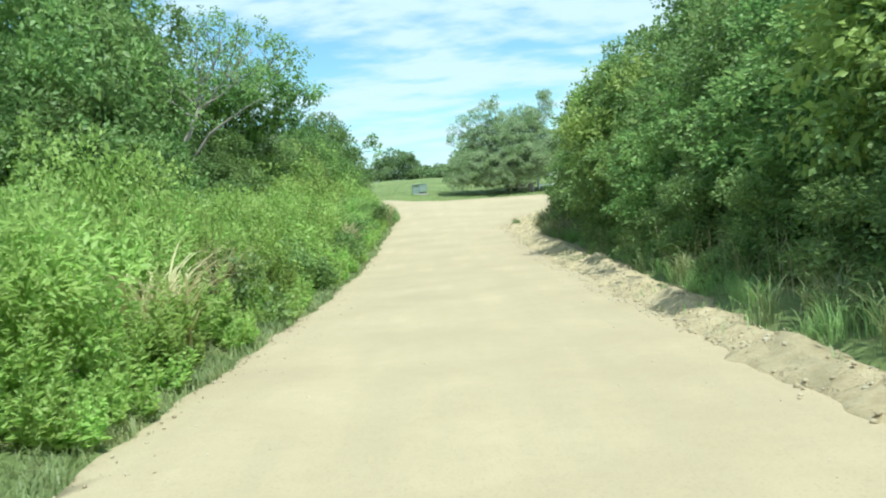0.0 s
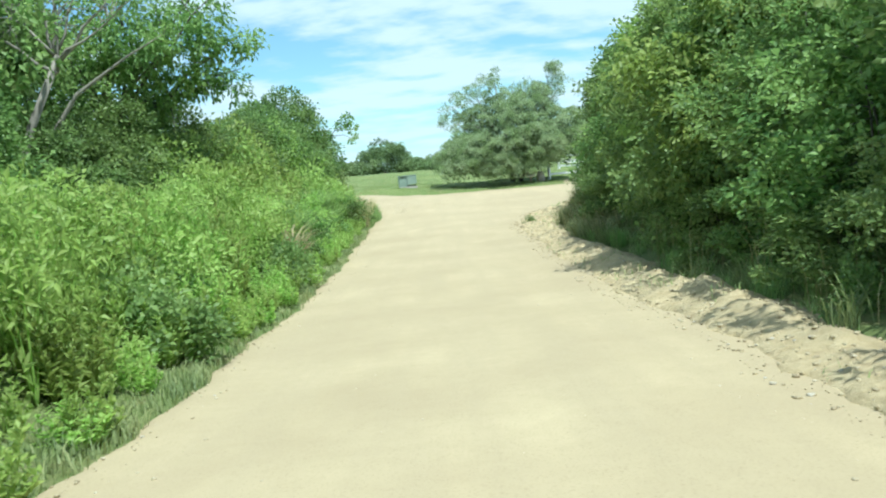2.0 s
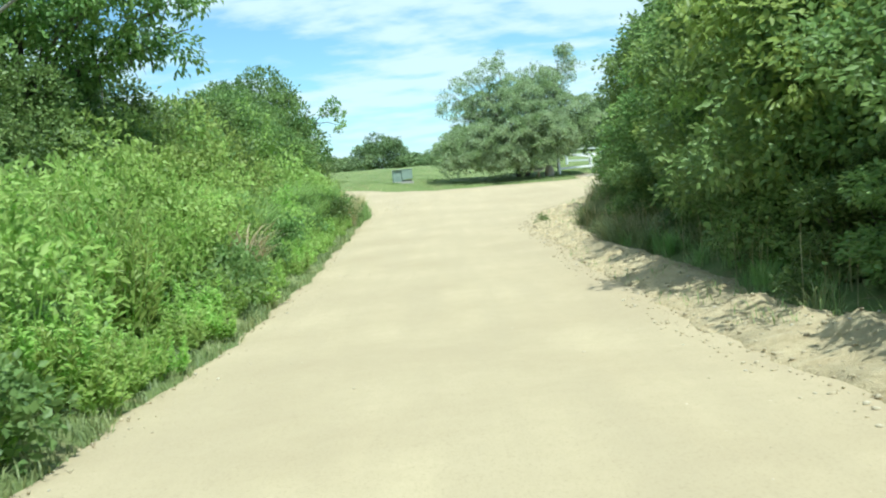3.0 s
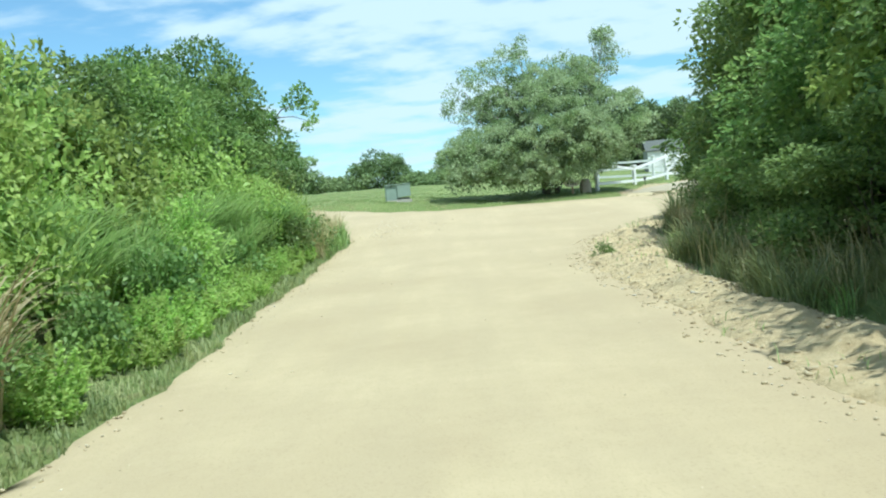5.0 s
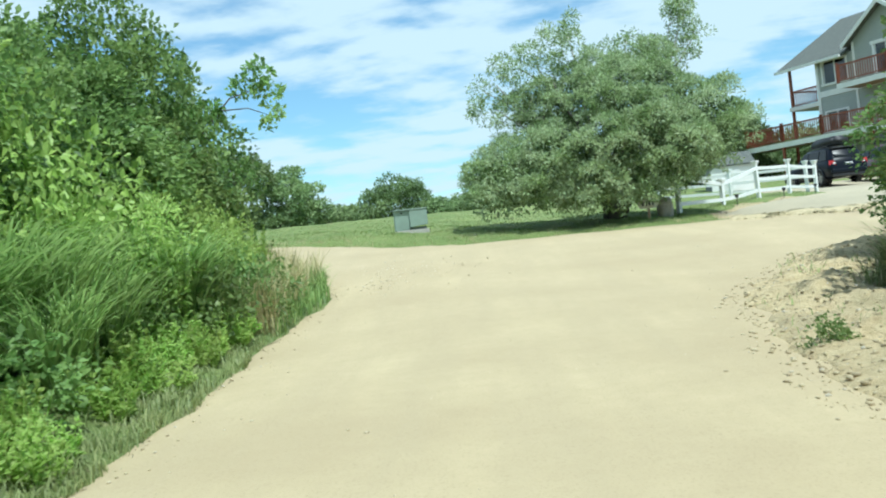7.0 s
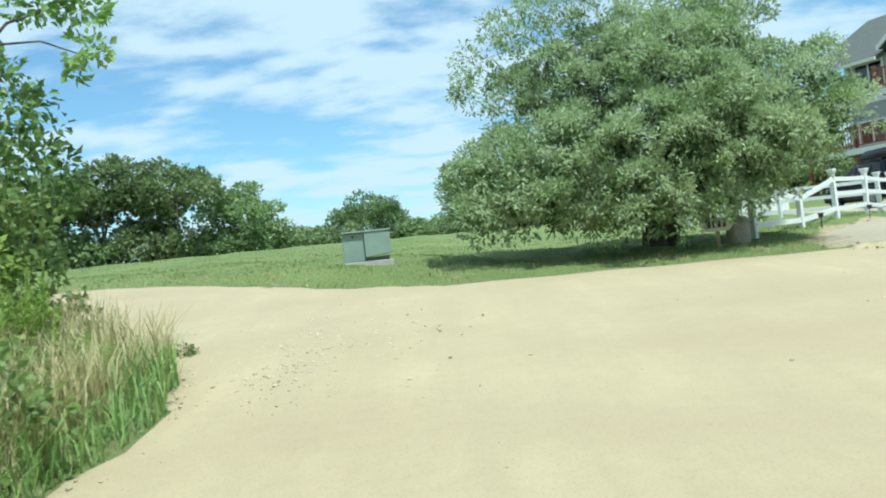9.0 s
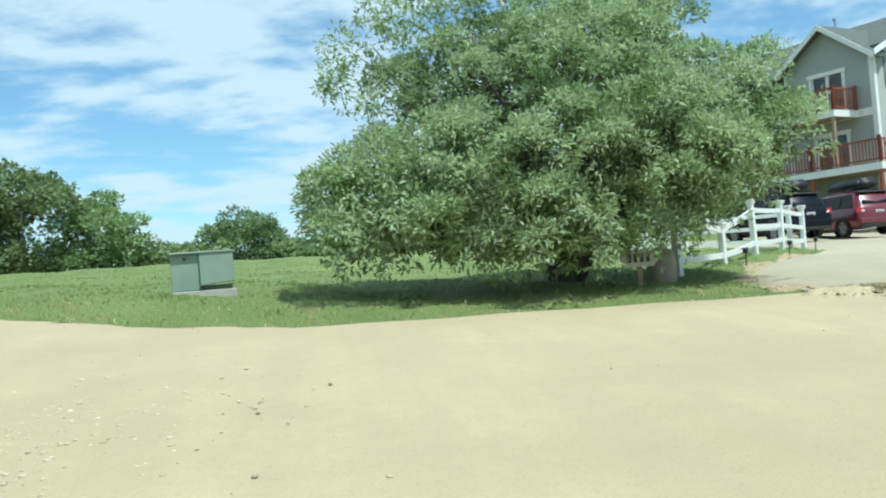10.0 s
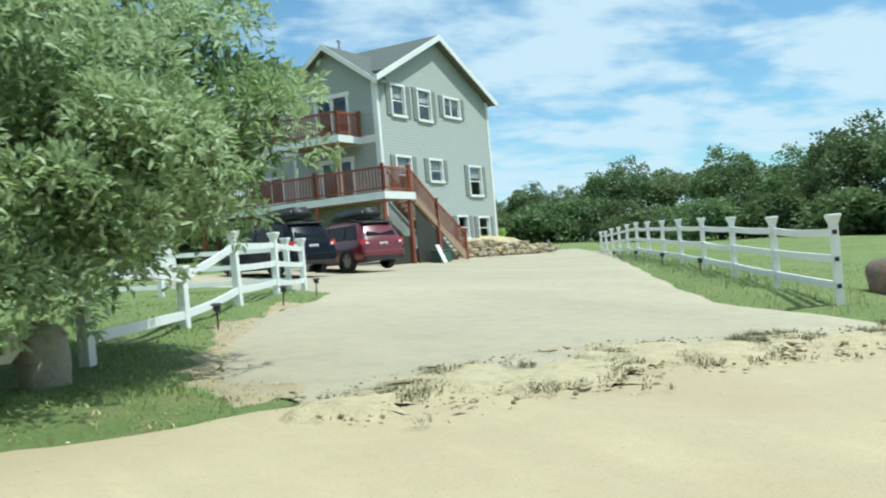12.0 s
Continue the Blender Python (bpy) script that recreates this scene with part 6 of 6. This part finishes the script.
# ---- grasses and weeds ----


def blades(name, label, n, area, height, width, lean, material, seed, keep=None, arch=0.5, zf=ground_z):
    """Grass: curved blades of two pieces, over the rectangle area (x0, x1, y0, y1) where keep(x, y) holds."""
    r = np.random.default_rng(seed)
    x, y = r.uniform(area[0], area[1], n * 2), r.uniform(area[2], area[3], n * 2)
    ok = np.ones(len(x), bool) if keep is None else keep(x, y)
    patch = 0.5 + 0.5 * np.sin(2.3 * x + 1.1 * y + seed) * np.sin(1.7 * y - 1.9 * x)
    ok &= r.random(len(x)) < 0.25 + 0.75 * patch
    x, y, patch = x[ok][:n], y[ok][:n], patch[ok][:n]
    n = len(x)
    p = np.stack([x, y, zf(x, y) - 0.02], 1)
    h = r.uniform(height[0], height[1], n) * (0.65 + 0.35 * patch)
    a = r.uniform(0, 2 * np.pi, n)
    o = np.stack([np.cos(a), np.sin(a), np.zeros(n)], 1)
    s = np.stack([-np.sin(a), np.cos(a), np.zeros(n)], 1)
    q = (lean * r.uniform(0.2, 1.0, n) * h)[:, None]
    up = np.array([0, 0, 1.0])
    w = (width * r.uniform(0.6, 1.2, n))[:, None]
    H = h[:, None]
    m1, m2 = p + up * H * 0.6 + o * q * 0.4, p + up * H * (1 - 0.3 * arch * lean) + o * q * (1 + arch)
    v = np.stack([p - s * w, p + s * w, m1 - s * w * 0.8, m1 + s * w * 0.8, m2], 1).reshape(-1, 3)
    i = np.arange(n)[:, None] * 5
    t = np.concatenate([i + [0, 1, 3], i + [0, 3, 2], i + [2, 3, 4]], 1).reshape(-1, 3)
    return tagged(raw_mesh(name, v, t, material), label, "grass", kind="stuff")


def off_road(x, y):
    return (sd_road(x, y) < 0.05) & (sd_drive(x, y) < 0.0)


blades("verge_grass", "green grass fringing the sandy road", 36000, (-3.3, -1.9, -2, 47), (0.05, 0.2), 0.006, 0.9, SHADE_GRASS, 201, off_road)


def tussocks(name, label, n, per, area, height, material, seed, keep):
    """Tussocks of long arching blades that spread from their middles."""
    r = np.random.default_rng(seed)
    x, y = r.uniform(area[0], area[1], n * 3), r.uniform(area[2], area[3], n * 3)
    ok = keep(x, y)
    x, y = x[ok][:n], y[ok][:n]
    n = len(x) * per
    size = np.repeat(r.uniform(0.75, 1.15, len(x)), per)
    x, y = np.repeat(x, per) + r.normal(0, 0.07, n), np.repeat(y, per) + r.normal(0, 0.07, n)
    p = np.stack([x, y, ground_z(x, y) - 0.03], 1)
    h = r.uniform(height[0], height[1], n) * size
    a = r.uniform(0, 2 * np.pi, n)
    o = np.stack([np.cos(a), np.sin(a), np.zeros(n)], 1)
    s = np.stack([-np.sin(a), np.cos(a), np.zeros(n)], 1)
    reach = (h * r.uniform(0.3, 1.0, n))[:, None]
    H, w, up = h[:, None], (0.010 * h * r.uniform(0.6, 1.3, n))[:, None], np.array([0, 0, 1.0])
    bend = 0.9 * reach / H
    rows = []
    for u, k in ((0, 0.7), (0.28, 1.0), (0.52, 0.95), (0.74, 0.8), (0.9, 0.5), (1.0, 0.0)):
        c = p + up * H * (u * (1 + bend) - 1.35 * bend * u * u) + o * reach * u ** 1.5
        rows += [c - s * w * k, c + s * w * k] if k else [c]
    v = np.stack(rows, 1).reshape(-1, 3)
    i = np.arange(n)[:, None] * 11
    t = np.concatenate([i + q for j in range(0, 8, 2) for q in ([j, j + 1, j + 3], [j, j + 3, j + 2])] + [i + [8, 9, 10]], 1).reshape(-1, 3)
    return tagged(raw_mesh(name, v, t, material), label, "grass", kind="stuff")


tussocks("long_grass", "long arching light green grass at the foot of the thicket", 70, 120, (-4.6, -3.0, 29.5, 41.5), (0.9, 1.45), LONG_GRASS, 202, off_road)
tussocks("hedge_grass", "arching grass tussocks at the hedge's end", 40, 90, (4.4, 7.2, 38, 45), (0.5, 0.95), GRASS, 212, lambda x, y: (sd_dirt(x, y) < 0.1) & (sd_road(x, y) < -0.3))
blades("dry_grass", "dry brownish grass at the hedge's end", 9000, (4.4, 7.6, 36, 45), (0.4, 1.0), 0.005, 0.5, STRAW, 213, lambda x, y: (sd_dirt(x, y) < 0.0) & (sd_road(x, y) < -0.4))
tussocks("tall_grass", "tall shaded grass leaning out below the hedge", 130, 60, (2.9, 5.2, -4, 44), (0.25, 0.65), SHADE_GRASS, 203, lambda x, y: (sd_dirt(x, y) < 0.2) & (sd_road(x, y) < -0.35))
tussocks("tall_grass", "pale sunlit grass clumps below the hedge", 70, 60, (2.9, 4.8, 2, 30), (0.2, 0.42), LONG_GRASS, 217, lambda x, y: (sd_dirt(x, y) < 0.2) & (sd_dirt(x, y) > -0.4) & (sd_road(x, y) < -0.35))
tussocks("tall_grass", "soft olive grass hanging over the earth bank", 130, 80, (2.9, 5.6, 29, 42), (0.22, 0.55), SHADE_GRASS, 219, lambda x, y: (sd_dirt(x, y) < 0.15) & (sd_dirt(x, y) > -0.7) & (sd_road(x, y) < -0.35))
blades("dry_grass", "pale seed stalks above the earth bank", 1500, (2.9, 5.6, 29, 42), (0.5, 1.0), 0.004, 0.5, STRAW, 220, lambda x, y: (sd_dirt(x, y) < 0.1) & (sd_dirt(x, y) > -0.8) & (sd_road(x, y) < -0.3))
blades("dry_grass", "dry yellow seed grass at the lane's corner", 7000, (-4.2, -2.2, 41.0, 46.4), (0.4, 1.0), 0.006, 0.4, STRAW, 204, off_road)
blades("dry_grass", "dry yellow seed stalks among the hedge grass", 800, (3.4, 5.2, 2, 40), (0.6, 1.15), 0.004, 0.35, STRAW, 205, lambda x, y: sd_dirt(x, y) < 0.1)
blades("corner_grass", "bright grass tufts at the lane's corner", 9000, (-5.5, -1.8, 41, 48), (0.2, 0.6), 0.009, 0.6, GRASS, 206, off_road)
blades("lawn_grass", "short rough lawn grass", 40000, (-9, 10, 49.8, 57), (0.025, 0.085), 0.005, 0.9, LAWN_BLADE, 207, off_road)
blades("lawn_grass", "short lawn grass beside the drive", 18000, (5, 24, 50, 64), (0.03, 0.10), 0.006, 0.9, LAWN_BLADE, 208, off_road)

def beside_fence(x, y):
    d = (x - 14.6) * 0.753 - (y - 51.6) * 0.658
    return off_road(x, y) & (np.abs(d + 0.1) < 0.75)


blades("fence_grass", "longer pale grass along the foot of the fence", 32000, (14, 40, 50.5, 80), (0.08, 0.32), 0.006, 0.8, SHADE_GRASS, 215, beside_fence)
blades("lawn_grass", "rough tufted lawn further back", 26000, (-22, 9, 55, 72), (0.03, 0.09), 0.008, 1.0, LAWN_BLADE, 216, off_road)
blades("bank_grass", "sparse dry grass on the earth bank", 7000, (2.4, 5.6, -2, 45), (0.05, 0.2), 0.005, 0.9, GRASS, 214, lambda x, y: (sd_dirt(x, y) > 0.05) & (np.sin(2.3 * x + 1.7 * y) * np.sin(1.3 * y - 0.9 * x) > 0.25), zf=lambda x, y: np.maximum(dirt_z(x, y), ground_z(x, y)))
WEED_A = thing("weed", pose(0, 0, 0), "leafy green weed on the road verge", "weed", "weeds on the verge")
for tip in [(0.15, 0.1, 0.5), (-0.15, 0.05, 0.45), (0.02, -0.18, 0.55)]:
    part("stem", tube([(0, 0, 0), (tip[0] * 0.4, tip[1] * 0.4, tip[2] * 0.5), tip], [0.01, 0.008, 0.004], 4), LEAF_BRIGHT, WEED_A)
crown("leaves", [(0, 0, 0.28, 0.42, 0.42, 0.3), (0.15, 0.1, 0.5, 0.25, 0.25, 0.2), (-0.15, 0.0, 0.45, 0.25, 0.25, 0.2)], 120, 7, 0.12, 0.075, LEAF_MID, WEED_A, 82, aspect=0.36, floor=0.02, sub=(22, 0.1, 0.2))
WEED_B = thing("tall_weed", pose(0, 0, 0), "tall upright green weed with narrow leaves", "weed", "weeds on the verge")
for tip in [(0.12, 0.1, 1.1), (-0.2, 0.05, 1.0), (0.05, -0.22, 1.2), (0.25, -0.1, 0.9)]:
    part("stem", tube([(0, 0, 0), (tip[0] * 0.4, tip[1] * 0.4, tip[2] * 0.5), tip], [0.01, 0.008, 0.004], 4), LEAF_BRIGHT, WEED_B)
crown("leaves", [(0.05, 0, 0.5, 0.4, 0.4, 0.45), (0.12, 0.1, 1.0, 0.22, 0.22, 0.3), (-0.2, 0.05, 0.9, 0.22, 0.22, 0.3), (0.05, -0.2, 1.1, 0.2, 0.2, 0.3)], 150, 7, 0.13, 0.09, LEAF_BRIGHT, WEED_B, 84, aspect=0.2, floor=0.05, sub=(30, 0.1, 0.2))


def herb(name, label, stems, height, spread, leaves, leaf, aspect, material, seed, up=0.6):
    """A clump of upright stems, each set all round with small narrow leaves."""
    t = thing(name, pose(0, 0, 0), label, "weed", "herbs on the verge")
    r = np.random.default_rng(seed)
    b = bmesh.new()
    ps, ax = [], []
    for i in range(stems):
        a, q = r.uniform(0, 6.28), math.sqrt(r.random()) * spread
        h = r.uniform(height[0], height[1])
        p0 = np.array([math.cos(a) * q * 0.5, math.sin(a) * q * 0.5, 0])
        p1 = np.array([math.cos(a) * q, math.sin(a) * q, h])
        tube([p0, (p0 + p1) / 2 + r.normal(0, 0.02, 3), p1], [0.006, 0.005, 0.002], 3, b)
        f = 0.12 + 0.88 * r.random(leaves) ** 0.75
        d = unit(np.stack([*r.normal(0, 1, (2, leaves)), np.full(leaves, up) + f * 0.7], 1))
        ps.append(p0 + (p1 - p0) * f[:, None] + r.normal(0, 0.008, (leaves, 3)))
        ax.append(d * (1.15 - 0.6 * f)[:, None])
    tagged(part("stem", b, material, t), kind="stuff")
    p, d = np.concatenate(ps), np.concatenate(ax)
    ln = np.linalg.norm(d, axis=1) * leaf * r.uniform(0.7, 1.3, len(p))
    d = unit(d)
    n = np.array([0, 0, 1.0]) + r.normal(0, 0.35, (len(p), 3))
    n = unit(n - d * np.sum(n * d, 1, keepdims=True))
    v, tr = leaf_arrays(p, d, n, ln, ln * aspect)
    raw_mesh("leaves", v, tr, material, t)
    return t


HERB_A = herb("tall_herb", "feathery bright green herb on the road verge", 22, (0.75, 1.3), 0.42, 46, 0.135, 0.16, LEAF_BRIGHT, 91)
HERB_B = herb("tall_herb", "slender yellow-green herb with narrow leaves", 18, (0.6, 1.15), 0.38, 46, 0.12, 0.14, LEAF_YELLOW, 92, 0.9)
HERB_C = herb("low_herb", "low bushy green herb at the road's edge", 20, (0.2, 0.5), 0.34, 20, 0.095, 0.28, LEAF_BRIGHT, 93, 0.2)
rg = np.random.default_rng(14)
for i in range(140):
    y = 1.5 + 27 * rg.random() ** 0.9
    x = -2.75 - rg.random() * 2.3
    s = rg.uniform(0.95, 1.3)
    put(HERB_A if rg.random() < 0.62 else HERB_B, x, y, rg.uniform(0, 360), s, s * rg.uniform(0.8, 1.15) * (0.62 if x > -3.1 else 1.0), 0.03)
for i in range(45):
    y = rg.uniform(28, 46)
    put(HERB_B if rg.random() < 0.6 else HERB_A, -3.6 - rg.random() * 1.2 + (0.5 if y > 42 else 0), y, rg.uniform(0, 360), rg.uniform(0.7, 1.0), rg.uniform(0.6, 1.0), 0.03)
for i in range(190):
    y = rg.uniform(1, 46)
    x = -2.4 - rg.random() * 0.7
    put(HERB_C, x - (0.3 if y > 43 else 0), y, rg.uniform(0, 360), rg.uniform(0.6, 1.1), rg.uniform(0.6, 1.1), 0.03)
for x, y in ((-2.85, 9.2), (-3.3, 12.6), (-3.0, 27.5)):
    tussocks("dry_grass", "clump of dry straw-coloured seed stalks", 5, 60, (x - 0.2, x + 0.2, y - 0.25, y + 0.25), (0.7, 1.25), STRAW, int(y * 10), off_road)
rw = np.random.default_rng(9)
for i in range(60):
    y = rw.uniform(0.5, 46)
    x = -2.55 - rw.random() ** 1.3 * 1.7 - (0.3 if y > 43 else 0)
    if float(sd_road(x, y)) > -0.15:
        x -= 0.4
    if 31 < y < 41.5 and rw.random() < 0.55:
        continue
    tall = x < -3.0 and (y < 16 or rw.random() < 0.3)
    put(WEED_B if tall else WEED_A, x, y, rw.uniform(0, 360), rw.uniform(0.8, 1.3), rw.uniform(0.8, 1.3), 0.03)
for i in range(14):
    y = rw.uniform(1, 42)
    x = float(np.interp(y, (0, 13, 27, 40), (3.3, 3.7, 4.2, 5.2))) + rw.uniform(-0.3, 0.5)
    put(WEED_A, x, y, rw.uniform(0, 360), rw.uniform(0.35, 0.7), rw.uniform(0.35, 0.7), 0.03)
for x, y, s in ((2.95, 36.9, 0.42), (3.6, 37.5, 0.3), (3.0, 33.7, 0.34), (3.15, 33.0, 0.3), (2.8, 34.9, 0.2), (2.85, 31.9, 0.25), (4.1, 36.2, 0.35), (-2.4, 46.25, 0.26), (3.9, 39.2, 0.25)):
    put(WEED_A, x, y, rw.uniform(0, 360), s, s, -0.04)

# ---- loose stones and clods ----


def scatter(name, label, category, n, place, size, material, seed):
    r = np.random.default_rng(seed)
    base = bmesh.new()
    bmesh.ops.create_icosphere(base, subdivisions=1, radius=1)
    bv = np.array([v.co for v in base.verts])
    bt = np.array([[v.index for v in f.verts] for f in base.faces])
    base.free()
    vs, ts = [], []
    for i in range(n):
        x, y, z = place(r)
        s = size[0] + (size[1] - size[0]) * r.random() ** 3
        q = bv * (1 + r.normal(0, 0.24, (len(bv), 1))) * (s * r.uniform(0.6, 1.5, 3)) * [1, 1, 0.5]
        q = np.sign(q) * np.abs(q / s) ** 0.7 * s * 0.9
        a = r.uniform(0, 6.28)
        q = q @ np.array([[math.cos(a), -math.sin(a), 0], [math.sin(a), math.cos(a), 0], [0, 0, 1]])
        vs.append(q + [x, y, z + s * 0.2])
        ts.append(bt + i * len(bv))
    return tagged(raw_mesh(name, np.concatenate(vs), np.concatenate(ts), material), label, category, kind="stuff")


def on_bank(r):
    while True:
        x, y = r.uniform(2.2, 7), r.uniform(2, 44)
        s = float(sd_dirt(x, y))
        if s > -0.25 and (y > 30 or r.random() < 0.6):
            return x, y, float(max(dirt_z(x, y), road_z(x, y)))


def on_seam(r):
    while True:
        x = r.uniform(6.2, 17.5)
        h = float(np.interp(x, SEAM_X, SEAM_H))
        if r.random() < h:
            y = float(np.interp(x, SEAM_X, SEAM_Y)) + h * r.uniform(-1, 1)
            return x, y, float(base_z(x, y)) + 0.035


def on_road(r):
    while True:
        x, y = r.uniform(-9, 14), r.uniform(1, 52)
        if float(sd_road(x, y)) > 0.05 and (abs(float(sd_road(x, y))) < 0.8 or r.random() < 0.15):
            return x, y, float(road_z(x, y))


def lane_edge(r):
    y = r.uniform(1, 45)
    x = -float(np.interp(y, (-60, 7, 30, 40, 44, 46.5), (2.3, 2.25, 2.2, 2.2, 2.0, 2.6))) + abs(r.normal(0, 0.22)) - 0.05
    return x, y, float(road_z(x, y))


def at_corner(r):
    x, y = -1.6 + r.normal(0, 0.8), 46.0 + r.normal(0, 1.0)
    return x, y, float(base_z(x, y))


scatter("earth_clods", "crumbled clods on the earth bank", "clods", 9000, on_bank, (0.005, 0.027), CLOD, 401)
scatter("broken_edging", "broken lumps of asphalt and earth along the drive's mouth", "rubble", 1300, on_seam, (0.006, 0.024), RUBBLE, 402)


def slab(r, sx, sy, h):
    """A flat broken piece of paving with an uneven outline."""
    m = r.integers(5, 8)
    a = np.sort(r.uniform(0, 2 * math.pi, m) * 0.25 + np.arange(m) * 2 * math.pi / m * 0.75 + np.arange(m) * 2 * math.pi / m * 0.25)
    q = r.uniform(0.75, 1.1, m)
    bm = bmesh.new()
    lo = [bm.verts.new((math.cos(w) * sx * k, math.sin(w) * sy * k, 0)) for w, k in zip(a, q)]
    hi = [bm.verts.new((math.cos(w) * sx * k * 0.9, math.sin(w) * sy * k * 0.9, h * r.uniform(0.7, 1.2))) for w, k in zip(a, q)]
    for i in range(m):
        bm.faces.new((lo[i], lo[(i + 1) % m], hi[(i + 1) % m], hi[i]))
    bm.faces.new(hi)
    bm.faces.new(lo[::-1])
    return bm


rq = np.random.default_rng(407)
for i in range(60):
    x, y, z = on_seam(rq)
    s = rq.uniform(0.035, 0.12)
    piece = part("asphalt_piece", slab(rq, s * 1.3, s * 0.8, rq.uniform(0.008, 0.022)), SLAB, seam)
    piece.matrix_basis = pose(x, y, z + 0.012, rq.uniform(-6, 6), rq.uniform(-6, 6), rq.uniform(-40, 40))
scatter("pebbles", "scattered pebbles on the sandy road", "pebbles", 800, on_road, (0.005, 0.018), GRAVEL, 403)
scatter("pebbles", "gravel at the lane's corner", "pebbles", 1100, at_corner, (0.006, 0.024), GRAVEL, 404)
scatter("clods", "crumbs of sand along the lane's edge", "clods", 900, lane_edge, (0.005, 0.02), CLOD, 408)
blades("edging_grass", "dry grass tufts among the broken edging", 44000, (6.0, 17.5, 48.4, 52.4), (0.03, 0.10), 0.005, 1.6, SEAM_GRASS, 209, lambda x, y: (sd_seam(x, y) > -0.1) & (np.sin(3.1 * x + 1.0) * np.sin(3.7 * y) + 0.5 * np.sin(7.1 * x - 5.0 * y) > 0.15), zf=lambda x, y: base_z(x, y) + 0.045)
blades("needles", "dry tan needles strewn along the drive", 9000, (5, 12.5, 50.8, 59.5), (0.015, 0.05), 0.004, 2.5, NEEDLE_BLADE, 218, lambda x, y: sd_litter(x, y) > -0.35 + 0.3 * np.sin(5 * x + 3 * y), zf=lambda x, y: litter_z(x, y) + 0.01)
blades("lawn_fringe", "dry straw-coloured fringe along the lawn's edge", 3500, (-10, 7, 49.8, 54.6), (0.03, 0.09), 0.005, 1.0, NEEDLE_BLADE, 210, lambda x, y: (sd_road(x, y) < 0.05) & (sd_road(x, y) > -0.75) & (sd_drive(x, y) < 0))

# low plants on the raised bed
for x, y, s in ((31.8, 82.1, 0.35), (33.4, 82.6, 0.3), (35.2, 83.2, 0.4)):
    o = put(SHRUB_LOW, x, y, rw.uniform(0, 360), s, s)
    o.location.z = float(base_z(x, y)) + 0.75
